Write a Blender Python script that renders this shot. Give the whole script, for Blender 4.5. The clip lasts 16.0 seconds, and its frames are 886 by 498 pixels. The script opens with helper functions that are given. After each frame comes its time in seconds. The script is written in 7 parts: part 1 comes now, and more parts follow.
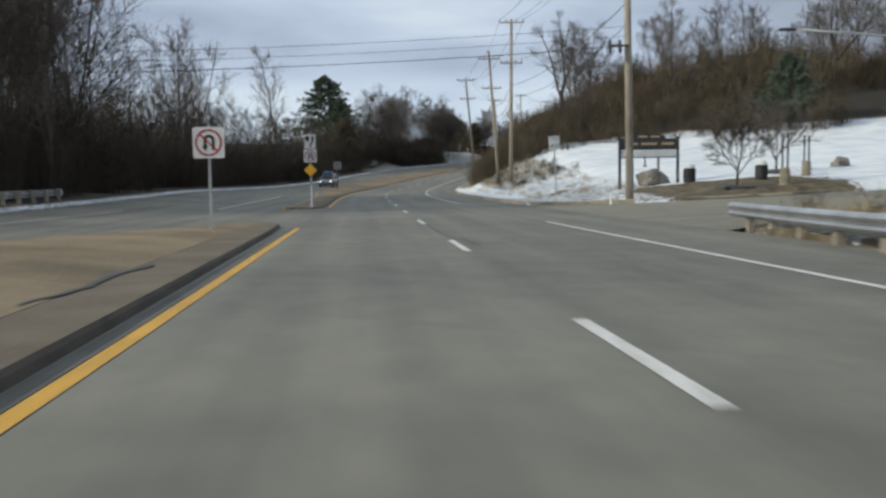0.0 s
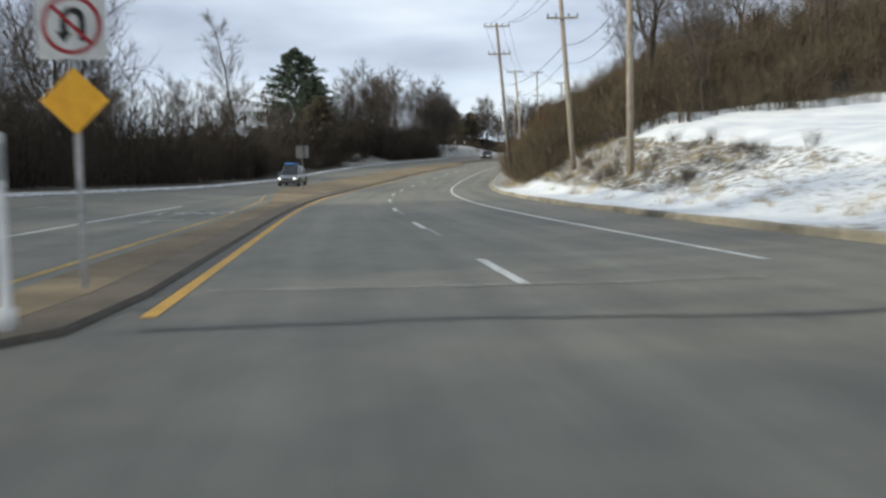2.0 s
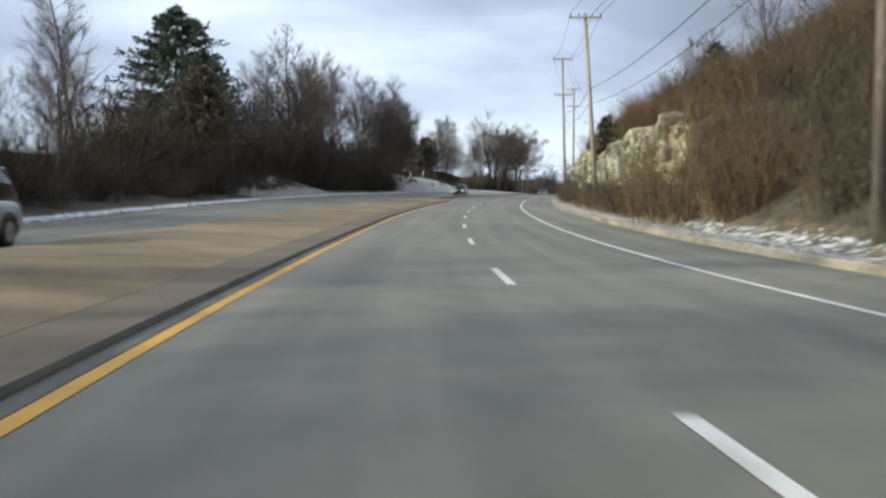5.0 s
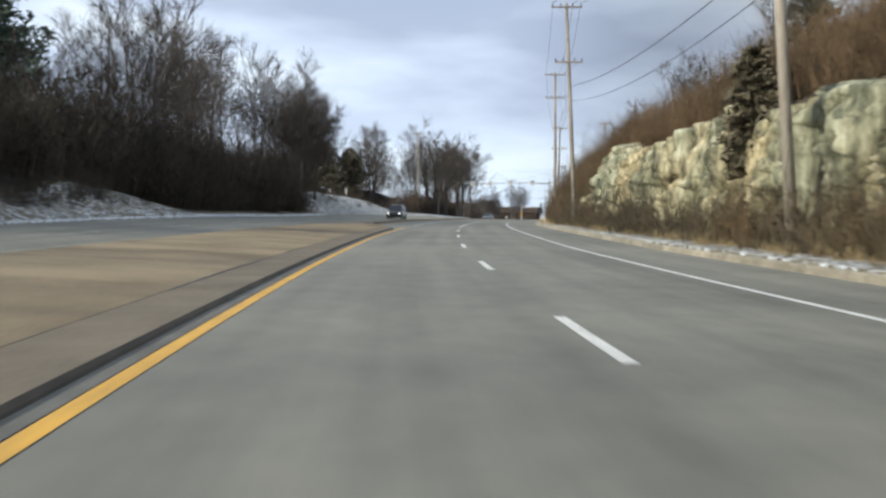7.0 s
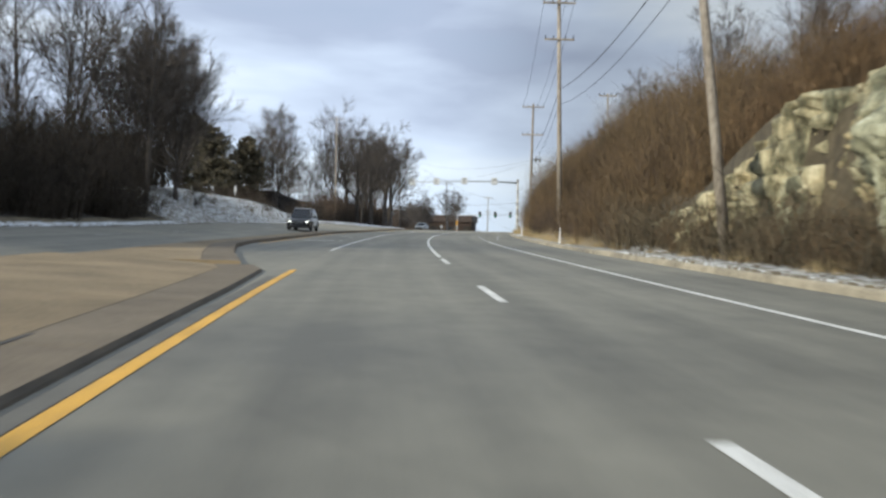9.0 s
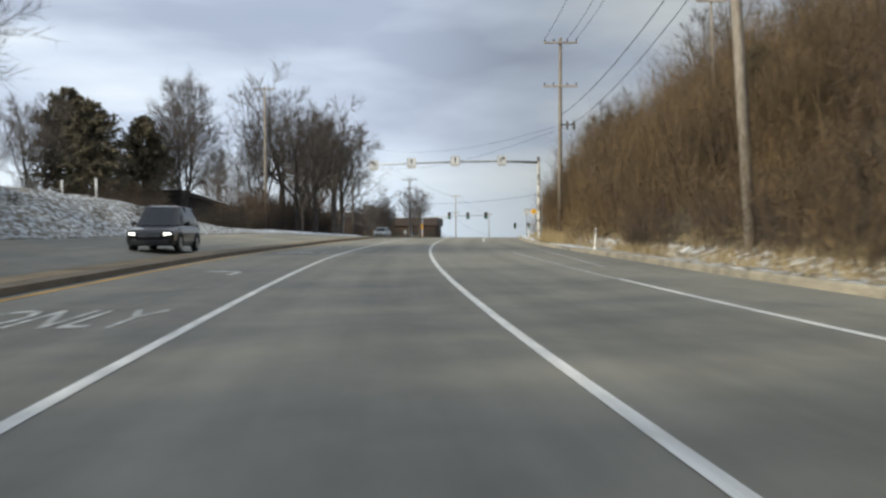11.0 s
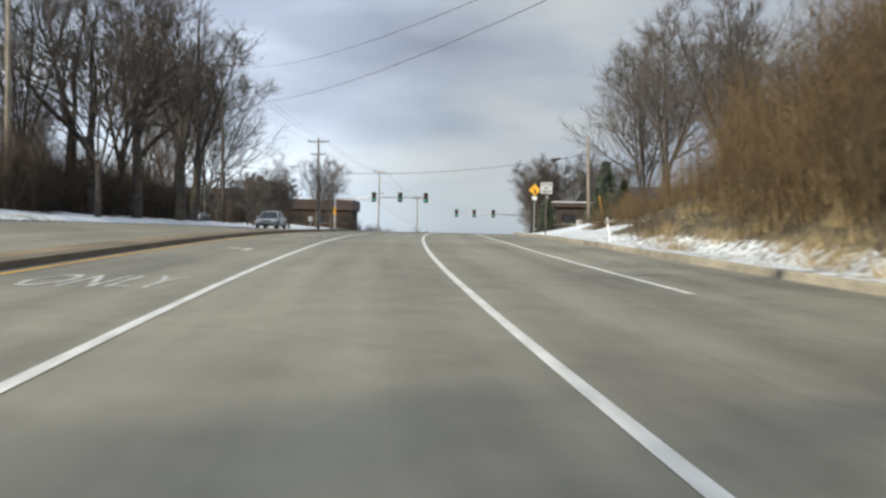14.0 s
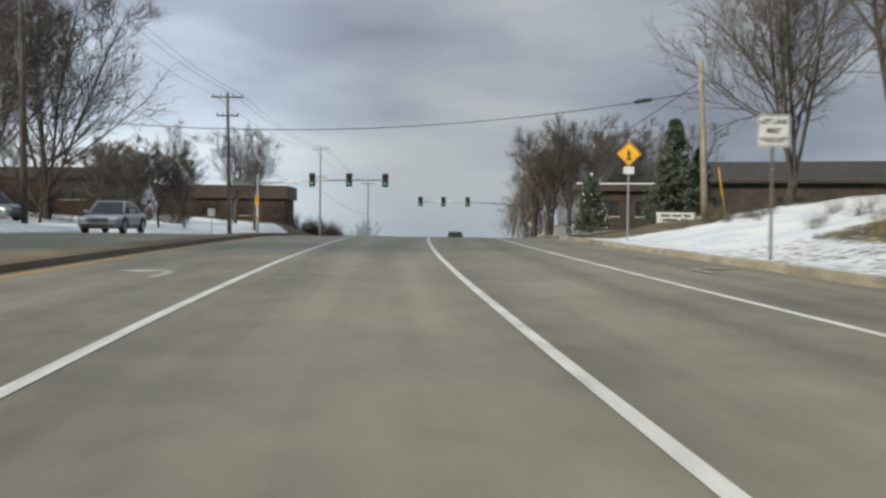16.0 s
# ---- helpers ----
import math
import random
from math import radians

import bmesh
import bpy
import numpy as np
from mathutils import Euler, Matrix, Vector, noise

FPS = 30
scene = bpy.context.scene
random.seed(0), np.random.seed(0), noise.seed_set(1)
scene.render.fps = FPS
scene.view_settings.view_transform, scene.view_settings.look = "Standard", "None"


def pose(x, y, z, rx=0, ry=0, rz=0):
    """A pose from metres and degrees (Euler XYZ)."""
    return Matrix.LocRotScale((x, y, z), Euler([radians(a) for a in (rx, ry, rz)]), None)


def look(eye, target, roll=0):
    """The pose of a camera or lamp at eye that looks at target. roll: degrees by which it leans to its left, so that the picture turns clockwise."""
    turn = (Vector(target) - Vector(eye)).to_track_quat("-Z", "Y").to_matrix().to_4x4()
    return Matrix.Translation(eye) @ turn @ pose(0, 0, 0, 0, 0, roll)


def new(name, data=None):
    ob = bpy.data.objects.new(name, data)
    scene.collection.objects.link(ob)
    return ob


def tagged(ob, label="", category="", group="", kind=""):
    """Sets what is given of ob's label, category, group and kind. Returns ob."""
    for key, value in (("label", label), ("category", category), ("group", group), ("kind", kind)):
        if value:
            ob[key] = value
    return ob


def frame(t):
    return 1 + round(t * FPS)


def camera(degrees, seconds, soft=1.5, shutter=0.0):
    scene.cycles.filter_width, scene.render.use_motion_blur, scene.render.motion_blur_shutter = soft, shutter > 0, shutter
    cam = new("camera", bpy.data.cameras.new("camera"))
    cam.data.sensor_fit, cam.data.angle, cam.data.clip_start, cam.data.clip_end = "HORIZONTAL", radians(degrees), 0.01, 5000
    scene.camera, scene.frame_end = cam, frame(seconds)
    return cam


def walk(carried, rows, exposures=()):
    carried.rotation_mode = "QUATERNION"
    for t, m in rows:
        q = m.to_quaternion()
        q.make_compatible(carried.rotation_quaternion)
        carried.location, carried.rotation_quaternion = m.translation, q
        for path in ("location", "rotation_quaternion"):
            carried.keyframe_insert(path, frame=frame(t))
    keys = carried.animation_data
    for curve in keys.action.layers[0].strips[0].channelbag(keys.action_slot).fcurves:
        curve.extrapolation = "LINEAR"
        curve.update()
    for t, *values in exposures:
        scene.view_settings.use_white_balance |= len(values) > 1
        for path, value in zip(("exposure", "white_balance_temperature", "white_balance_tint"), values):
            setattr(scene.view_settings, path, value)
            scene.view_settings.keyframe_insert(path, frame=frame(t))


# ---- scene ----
cam = camera(46.58, 16.0, soft=2.6, shutter=0.35)
# seconds, place, turn
PATH = [
    (0, -1.739, 3.886, 0.997, 85.365, 0.8, -3.572),
    (0.5, -1.933, 14.017, 0.794, 85.389, 0.839, -3.44),
    (1, -2.138, 24.724, 0.601, 85.885, 0.981, -3.314),
    (1.5, -2.368, 35.873, 0.391, 85.604, 0.979, -4.03),
    (2, -2.505, 46.918, 0.191, 85.266, 0.943, -4.721),
    (2.5, -2.711, 57.377, 0.036, 85.927, -0.254, -3.504),
    (3, -2.837, 68.494, -0.121, 86.709, 0.095, -3.858),
    (3.5, -2.86, 80.471, -0.266, 87.149, 0.495, -4.408),
    (4, -2.648, 93.073, -0.379, 86.875, -0.326, -5.762),
    (4.5, -2.181, 104.95, -0.464, 87.229, -0.43, -7.37),
    (5, -1.366, 116.135, -0.519, 87.582, -0.534, -8.778),
    (5.5, -0.272, 126.882, -0.519, 87.936, -0.638, -9.95),
    (6, 1.069, 137.447, -0.458, 88.289, -0.742, -10.852),
    (6.5, 2.635, 148.09, -0.338, 88.643, -0.846, -11.49),
    (7, 4.371, 158.983, -0.165, 89.001, -0.887, -13.081),
    (7.5, 6.197, 169.596, 0.037, 89.286, -1.188, -14.477),
    (8, 8.218, 179.756, 0.23, 89.464, -1.113, -15.607),
    (8.5, 10.437, 190.281, 0.427, 89.494, -1.834, -16.703),
    (9, 12.815, 200.394, 0.647, 89.546, -1.441, -17.709),
    (9.5, 15.269, 210.186, 0.853, 89.598, -1.048, -18.33),
    (10, 17.756, 219.775, 1.044, 89.65, -0.655, -18.891),
    (10.5, 20.316, 229.255, 1.224, 89.703, -0.262, -19.563),
    (11, 22.993, 238.711, 1.394, 89.755, 0.131, -20.336),
    (11.5, 25.859, 248.065, 1.55, 89.526, -0.697, -21.084),
    (12, 28.87, 257.542, 1.74, 89.791, -1.129, -21.732),
    (12.5, 31.754, 266.611, 1.924, 89.541, -1.822, -22.429),
    (13, 34.891, 275.802, 2.1, 89.322, -1.088, -23.075),
    (13.5, 37.888, 284.559, 2.25, 88.291, -1.617, -24.394),
    (14, 41.159, 293.563, 2.409, 89.035, -1.149, -25.541),
    (14.5, 44.708, 302.833, 2.593, 88.774, -1.222, -26.379),
    (15, 48.465, 312.067, 2.773, 88.617, -0.666, -27.301),
    (15.5, 52.383, 321.266, 2.95, 88.444, -0.93, -28.143),
    (16, 56.294, 330.285, 3.111, 88.427, -0.644, -28.629),
]
walk(cam, [(t, pose(*r)) for t, *r in PATH],
     exposures=[(0.0, -0.12, 6450, 3), (0.5, 0.05, 6550, 3), (1.5, 0.22, 6750, 3), (2.5, 0.20, 6600, 4), (3.0, 0.35, 6550, 4), (3.5, 0.36, 6500, 4), (4.2, 0.36, 6450, 4), (6.3, 0.38, 6400, 4), (8.7, 0.38, 6400, 4),
                (10.8, 0.22, 6650, 4), (11.5, 0.24, 6700, 4), (12.5, 0.42, 6700, 4), (13.5, 0.39, 6700, 4), (14.5, 0.34, 6750, 4), (16.0, 0.08, 6800, 4)])

# ---- world and light ----
SUN_ELEV, SUN_AZ = 27.0, 255.0     # the sun stands to the left of the road, a little behind, behind thin cloud


def build_world():
    w = bpy.data.worlds.new("sky")
    scene.world = w
    w.use_nodes = True
    nt = w.node_tree
    n, l = nt.nodes, nt.links
    n.clear()
    out = n.new("ShaderNodeOutputWorld")
    sky = n.new("ShaderNodeTexSky")
    sky.sky_type, sky.sun_disc = "NISHITA", False
    sky.sun_elevation, sky.sun_rotation = radians(SUN_ELEV), radians(SUN_AZ)
    bg_sky = n.new("ShaderNodeBackground")
    bg_sky.inputs["Strength"].default_value = 0.10
    l.new(sky.outputs[0], bg_sky.inputs["Color"])
    co = n.new("ShaderNodeTexCoord")
    mp = n.new("ShaderNodeMapping")
    mp.inputs["Scale"].default_value = (1.0, 1.0, 3.8)
    mp.inputs["Location"].default_value = (1.2, 7.4, 2.1)
    l.new(co.outputs["Generated"], mp.inputs["Vector"])
    big = n.new("ShaderNodeTexNoise")
    big.inputs["Scale"].default_value, big.inputs["Detail"].default_value = 2.5, 7.0
    big.inputs["Roughness"].default_value, big.inputs["Distortion"].default_value = 0.46, 0.10
    l.new(mp.outputs[0], big.inputs["Vector"])
    tone = n.new("ShaderNodeValToRGB")
    els = tone.color_ramp.elements
    els[0].position, els[0].color = 0.36, (0.37, 0.42, 0.56, 1)
    els[1].position, els[1].color = 0.66, (0.86, 0.90, 0.96, 1)
    mid = els.new(0.50)
    mid.color = (0.56, 0.63, 0.79, 1)
    l.new(big.outputs["Fac"], tone.inputs[0])
    bg_cloud = n.new("ShaderNodeBackground")
    # the cloud is brighter towards the sun's side of the sky
    xyz = n.new("ShaderNodeSeparateXYZ")
    l.new(co.outputs["Generated"], xyz.inputs[0])
    low = n.new("ShaderNodeMapRange")          # a clear pale blue strip under the cloud
    low.inputs["From Min"].default_value, low.inputs["From Max"].default_value = 0.0, 0.11
    low.inputs["To Min"].default_value, low.inputs["To Max"].default_value = 0.65, 0.0
    l.new(xyz.outputs["Z"], low.inputs["Value"])
    strip = n.new("ShaderNodeMix")
    strip.data_type = "RGBA"
    l.new(low.outputs[0], strip.inputs["Factor"])
    l.new(tone.outputs[0], strip.inputs["A"])
    strip.inputs["B"].default_value = (0.62, 0.72, 0.87, 1)
    l.new(strip.outputs["Result"], bg_cloud.inputs["Color"])
    side = n.new("ShaderNodeMapRange")
    side.inputs["From Min"].default_value, side.inputs["From Max"].default_value = 0.26, 0.46
    side.interpolation_type = "SMOOTHSTEP"
    side.inputs["To Min"].default_value, side.inputs["To Max"].default_value = 1.06, 0.56
    l.new(xyz.outputs["X"], side.inputs["Value"])
    l.new(side.outputs[0], bg_cloud.inputs["Strength"])
    cover = n.new("ShaderNodeMapRange")
    cover.inputs["From Min"].default_value, cover.inputs["From Max"].default_value = 0.20, 0.36
    cover.inputs["To Min"].default_value, cover.inputs["To Max"].default_value = 0.7, 1.0
    l.new(big.outputs["Fac"], cover.inputs["Value"])
    mix = n.new("ShaderNodeMixShader")
    l.new(cover.outputs[0], mix.inputs[0])
    l.new(bg_sky.outputs[0], mix.inputs[1])
    l.new(bg_cloud.outputs[0], mix.inputs[2])
    l.new(mix.outputs[0], out.inputs["Surface"])


build_world()
sun = new("sun", bpy.data.lights.new("sun", "SUN"))
sun.data.energy, sun.data.angle, sun.data.color = 3.3, radians(1.5), (1.0, 0.90, 0.75)
_az, _el = radians(SUN_AZ), radians(SUN_ELEV)
sun.matrix_world = look((0, 0, 60), Vector((0, 0, 60)) - Vector((math.sin(_az) * math.cos(_el), math.cos(_az) * math.cos(_el), math.sin(_el))))

# ---- the line of the road: a node every 12 m, turn in degrees and rise in metres ----
TURN = [-0.5, -0.03, 0.43, 0.9, 1.01, 0.77, 0.73, 1.15, 1.13, -0.05, -1.89, -3.95, -5.8, -7.45, -8.69, -9.62, -10.57, -11.55, -12.49, -13.61, -14.12, -14.83, -15.71, -16.62, -17.66, -18.85, -19.83, -20.77, -21.87, -22.88, -23.92, -24.97, -25.99, -26.94, -27.85, -28.71, -28.96, -29.21, -29.46, -29.71, -29.96, -30.21, -30.46, -30.71, -30.96, -31.21, -31.46, -31.71, -31.96, -32.21]
RISE = [0.47, 0.23, -0.02, -0.26, -0.48, -0.7, -0.92, -1.09, -1.26, -1.4, -1.5, -1.58, -1.63, -1.6, -1.49, -1.32, -1.09, -0.87, -0.65, -0.39, -0.15, 0.08, 0.29, 0.48, 0.71, 0.95, 1.14, 1.34, 1.57, 1.78, 1.99, 2.13, 2.22, 2.28, 2.33, 2.2, 1.94, 1.55, 1.03, 0.38, -0.4, -1.3, -2.2, -3.1, -4.0, -4.9, -5.8, -6.7, -7.6, -8.5]
NODE0, STEP = -24.0, 12.0
FINE = np.linspace(-84.0, 660.0, 1489)
_nodes = NODE0 + STEP * np.arange(len(TURN))


def _soft(v, k):
    pad = np.r_[np.full(k, v[0]), v, np.full(k, v[-1])]
    return np.convolve(pad, np.ones(2 * k + 1) / (2 * k + 1), "valid")


_turn = np.radians(np.interp(FINE, _nodes, TURN))
_mid = (_turn[1:] + _turn[:-1]) / 2
LINE_X = np.r_[0, np.cumsum(-np.sin(_mid) * 0.5)]
LINE_Y = np.r_[0, np.cumsum(np.cos(_mid) * 0.5)]
_i0 = int(84 / 0.5)
LINE_X, LINE_Y = LINE_X - LINE_X[_i0], LINE_Y - LINE_Y[_i0]
_slope_end = np.where(FINE > 564, -(FINE - 564) * 0.01, 0.0)
LINE_Z = _soft(np.interp(FINE, _nodes, RISE) + _slope_end, 6)
LINE_T = _turn


# the far carriageway leans: how much its outer edge lies above the lane line
BANK_S = [-80, 46, 90, 110, 130, 155, 175, 195, 220, 250, 280, 325, 345, 365, 385, 400]
BANK_H = [.28, .28, .60, .45, .25, .10, .30, .45, .55, .50, .65, .60, .45, .30, .10, 0]


def along(s, d, h=0.0):
    """World places from metres along the lane line, metres to its right and metres over the road."""
    s, d, h = np.broadcast_arrays(np.asarray(s, float), np.asarray(d, float), np.asarray(h, float))
    h = h + np.interp(s, BANK_S, BANK_H) * np.clip((-9.0 - d) / 7.02, 0, 1)
    t = np.interp(s, FINE, LINE_T)
    return np.stack([np.interp(s, FINE, LINE_X) + d * np.cos(t), np.interp(s, FINE, LINE_Y) + d * np.sin(t), np.interp(s, FINE, LINE_Z) + h], -1)


def at(s, d, h=0.0, turn=0.0, lean=0.0, tip=0.0):
    """A pose on the road's line: y runs along the road, x to its right."""
    p = along(s, d, h)
    return pose(p[0], p[1], p[2], tip, lean, math.degrees(float(np.interp(s, FINE, LINE_T))) + turn)


# ---- materials ----
def material(name, dark, light, scale=3.0, fine=40.0, rough=0.85, metal=0.0, bump=0.3, bump_size=0.02, spread=0.0, island=False, stretch=(1, 1, 1), uv=False, contrast=0.25):
    """A surface that varies between two colours at two sizes, with fine relief."""
    m = bpy.data.materials.new(name)
    m.use_nodes = True
    nt = m.node_tree
    n, l = nt.nodes, nt.links
    b = n["Principled BSDF"]
    b.inputs["Roughness"].default_value, b.inputs["Metallic"].default_value = rough, metal
    if uv:
        src = n.new("ShaderNodeUVMap").outputs[0]
    else:
        src = n.new("ShaderNodeNewGeometry").outputs["Position"] if not island else n.new("ShaderNodeTexCoord").outputs["Object"]
    mp = n.new("ShaderNodeMapping")
    mp.inputs["Scale"].default_value = stretch
    l.new(src, mp.inputs["Vector"])
    a, c = n.new("ShaderNodeTexNoise"), n.new("ShaderNodeTexNoise")
    for node, sc, de in ((a, scale, 4.0), (c, fine, 3.0)):
        node.inputs["Scale"].default_value, node.inputs["Detail"].default_value = sc, de
        l.new(mp.outputs[0], node.inputs["Vector"])
    add = n.new("ShaderNodeMath")
    add.operation = "ADD"
    l.new(a.outputs["Fac"], add.inputs[0])
    l.new(c.outputs["Fac"], add.inputs[1])
    rng = n.new("ShaderNodeMapRange")
    rng.inputs["From Min"].default_value, rng.inputs["From Max"].default_value = 1 - contrast, 1 + contrast
    l.new(add.outputs[0], rng.inputs["Value"])
    fac = rng.outputs[0]
    if spread:
        info = n.new("ShaderNodeNewGeometry").outputs["Random Per Island"] if island else n.new("ShaderNodeObjectInfo").outputs["Random"]
        mr = n.new("ShaderNodeMapRange")
        mr.inputs["To Min"].default_value, mr.inputs["To Max"].default_value = -spread, spread
        l.new(info, mr.inputs["Value"])
        ad = n.new("ShaderNodeMath")
        ad.operation, ad.use_clamp = "ADD", True
        l.new(fac, ad.inputs[0])
        l.new(mr.outputs[0], ad.inputs[1])
        fac = ad.outputs[0]
    mix = n.new("ShaderNodeMix")
    mix.data_type = "RGBA"
    mix.inputs["A"].default_value, mix.inputs["B"].default_value = (*dark, 1), (*light, 1)
    l.new(fac, mix.inputs["Factor"])
    l.new(mix.outputs["Result"], b.inputs["Base Color"])
    if bump:
        bp = n.new("ShaderNodeBump")
        bp.inputs["Strength"].default_value, bp.inputs["Distance"].default_value = bump, bump_size
        l.new(add.outputs[0], bp.inputs["Height"])
        l.new(bp.outputs[0], b.inputs["Normal"])
    return m


def glow(name, colour, strength):
    m = material(name, colour, colour, bump=0)
    b = m.node_tree.nodes["Principled BSDF"]
    b.inputs["Emission Color"].default_value, b.inputs["Emission Strength"].default_value = (*colour, 1), strength
    return m


def ground_material():
    """Snow over brown grass and soil: how much of it lies is kept in the mesh."""
    m = bpy.data.materials.new("ground")
    m.use_nodes = True
    nt = m.node_tree
    n, l = nt.nodes, nt.links
    b = n["Principled BSDF"]
    b.inputs["Roughness"].default_value = 0.9
    pos = n.new("ShaderNodeNewGeometry").outputs["Position"]

    def noise_node(scale, detail, rough=0.55):
        k = n.new("ShaderNodeTexNoise")
        k.inputs["Scale"].default_value, k.inputs["Detail"].default_value, k.inputs["Roughness"].default_value = scale, detail, rough
        l.new(pos, k.inputs["Vector"])
        return k.outputs["Fac"]

    soil = n.new("ShaderNodeValToRGB")
    e = soil.color_ramp.elements
    e[0].position, e[0].color = 0.36, (0.050, 0.036, 0.022, 1)
    e[1].position, e[1].color = 0.66, (0.19, 0.152, 0.094, 1)
    e.new(0.5).color = (0.105, 0.086, 0.049, 1)
    l.new(noise_node(1.7, 8.0, 0.7), soil.inputs[0])
    snow = n.new("ShaderNodeValToRGB")
    e = snow.color_ramp.elements
    e[0].position, e[0].color = 0.35, (0.58, 0.63, 0.69, 1)
    e[1].position, e[1].color = 0.6, (0.75, 0.78, 0.80, 1)
    l.new(noise_node(0.5, 5.0), snow.inputs[0])
    lie = n.new("ShaderNodeAttribute")
    lie.attribute_name = "snow"
    patch = noise_node(3.6, 8.0, 0.72)
    sub = n.new("ShaderNodeMath")
    sub.operation = "SUBTRACT"
    l.new(lie.outputs["Fac"], sub.inputs[0])
    l.new(patch, sub.inputs[1])
    edge = n.new("ShaderNodeMapRange")
    edge.inputs["From Min"].default_value, edge.inputs["From Max"].default_value = -0.04, 0.05
    l.new(sub.outputs[0], edge.inputs["Value"])
    mix = n.new("ShaderNodeMix")
    mix.data_type = "RGBA"
    l.new(edge.outputs[0], mix.inputs["Factor"])
    l.new(snow.outputs[0], mix.inputs["B"])
    # under the woods lies dark leaf litter
    wood_floor = n.new("ShaderNodeMapRange")
    wood_floor.inputs["From Min"].default_value, wood_floor.inputs["From Max"].default_value = 0.30, 0.17
    l.new(lie.outputs["Fac"], wood_floor.inputs["Value"])
    litter = n.new("ShaderNodeMix")
    litter.data_type = "RGBA"
    l.new(wood_floor.outputs[0], litter.inputs["Factor"])
    l.new(soil.outputs[0], litter.inputs["A"])
    litter.inputs["B"].default_value = (0.026, 0.021, 0.015, 1)
    l.new(litter.outputs["Result"], mix.inputs["A"])
    l.new(mix.outputs["Result"], b.inputs["Base Color"])
    bp = n.new("ShaderNodeBump")
    bp.inputs["Strength"].default_value, bp.inputs["Distance"].default_value = 0.6, 0.12
    l.new(noise_node(5.0, 6.0, 0.65), bp.inputs["Height"])
    l.new(bp.outputs[0], b.inputs["Normal"])
    return m


def asphalt_material():
    """Worn grey asphalt: lengthwise wear, patches and cracks over metres along (x) and across (y)."""
    m = bpy.data.materials.new("asphalt")
    m.use_nodes = True
    nt = m.node_tree
    n, l = nt.nodes, nt.links
    b = n["Principled BSDF"]
    uv = n.new("ShaderNodeUVMap").outputs[0]

    def tex(scale, stretch, detail, rough=0.5):
        mp = n.new("ShaderNodeMapping")
        mp.inputs["Scale"].default_value = stretch
        l.new(uv, mp.inputs["Vector"])
        k = n.new("ShaderNodeTexNoise")
        k.inputs["Scale"].default_value, k.inputs["Detail"].default_value, k.inputs["Roughness"].default_value = scale, detail, rough
        l.new(mp.outputs[0], k.inputs["Vector"])
        return k.outputs["Fac"]

    def mul(a, k):
        q = n.new("ShaderNodeMath")
        q.operation = "MULTIPLY"
        l.new(a, q.inputs[0])
        q.inputs[1].default_value = k
        return q.outputs[0]

    def plus(a, c):
        q = n.new("ShaderNodeMath")
        q.operation = "ADD"
        l.new(a, q.inputs[0])
        l.new(c, q.inputs[1])
        return q.outputs[0]

    lengthwise = tex(1.0, (0.03, 1.1, 1), 4.0)
    patches = tex(1.0, (0.14, 0.10, 1), 3.0)
    mottles = tex(1.0, (1.2, 1.6, 1), 6.0, 0.62)
    grit = tex(60.0, (1, 1, 1), 2.0)
    total = plus(plus(mul(lengthwise, 0.34), mul(patches, 0.34)), plus(mul(mottles, 0.22), mul(grit, 0.10)))
    ramp = n.new("ShaderNodeValToRGB")
    e = ramp.color_ramp.elements
    e[0].position, e[0].color = 0.38, (0.086, 0.084, 0.070, 1)
    e[1].position, e[1].color = 0.62, (0.208, 0.200, 0.164, 1)
    l.new(total, ramp.inputs[0])
    # thin cracks
    vo = n.new("ShaderNodeTexVoronoi")
    vo.feature = "DISTANCE_TO_EDGE"
    vo.inputs["Scale"].default_value = 1.0
    mp = n.new("ShaderNodeMapping")
    mp.inputs["Scale"].default_value = (0.13, 0.10, 1)
    wob = n.new("ShaderNodeMix")
    wob.data_type = "RGBA"
    wob.inputs["Factor"].default_value = 0.03
    nz = n.new("ShaderNodeTexNoise")
    nz.inputs["Scale"].default_value, nz.inputs["Detail"].default_value = 1.3, 5.0
    l.new(uv, mp.inputs["Vector"])
    l.new(uv, nz.inputs["Vector"])
    l.new(mp.outputs[0], wob.inputs["A"])
    l.new(nz.outputs["Color"], wob.inputs["B"])
    l.new(wob.outputs["Result"], vo.inputs["Vector"])
    cr = n.new("ShaderNodeMapRange")
    cr.inputs["From Min"].default_value, cr.inputs["From Max"].default_value = 0.001, 0.005
    cr.inputs["To Min"].default_value, cr.inputs["To Max"].default_value = 0.90, 1.0
    l.new(vo.outputs["Distance"], cr.inputs["Value"])
    mix = n.new("ShaderNodeMix")
    mix.data_type, mix.blend_type = "RGBA", "MULTIPLY"
    mix.inputs["Factor"].default_value = 1.0
    l.new(ramp.outputs[0], mix.inputs["A"])
    l.new(cr.outputs[0], mix.inputs["B"])
    # past the rock the road's sunlight is put into its colour, paler and warmer
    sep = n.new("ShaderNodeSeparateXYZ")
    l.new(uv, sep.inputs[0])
    sunlit = n.new("ShaderNodeMapRange")
    sunlit.inputs["From Min"].default_value, sunlit.inputs["From Max"].default_value = 262.0, 325.0
    l.new(sep.outputs["X"], sunlit.inputs["Value"])
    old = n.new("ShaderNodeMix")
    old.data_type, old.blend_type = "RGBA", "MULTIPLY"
    l.new(sunlit.outputs[0], old.inputs["Factor"])
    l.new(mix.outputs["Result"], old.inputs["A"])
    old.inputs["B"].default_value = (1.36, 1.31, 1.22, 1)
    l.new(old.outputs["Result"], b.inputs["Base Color"])
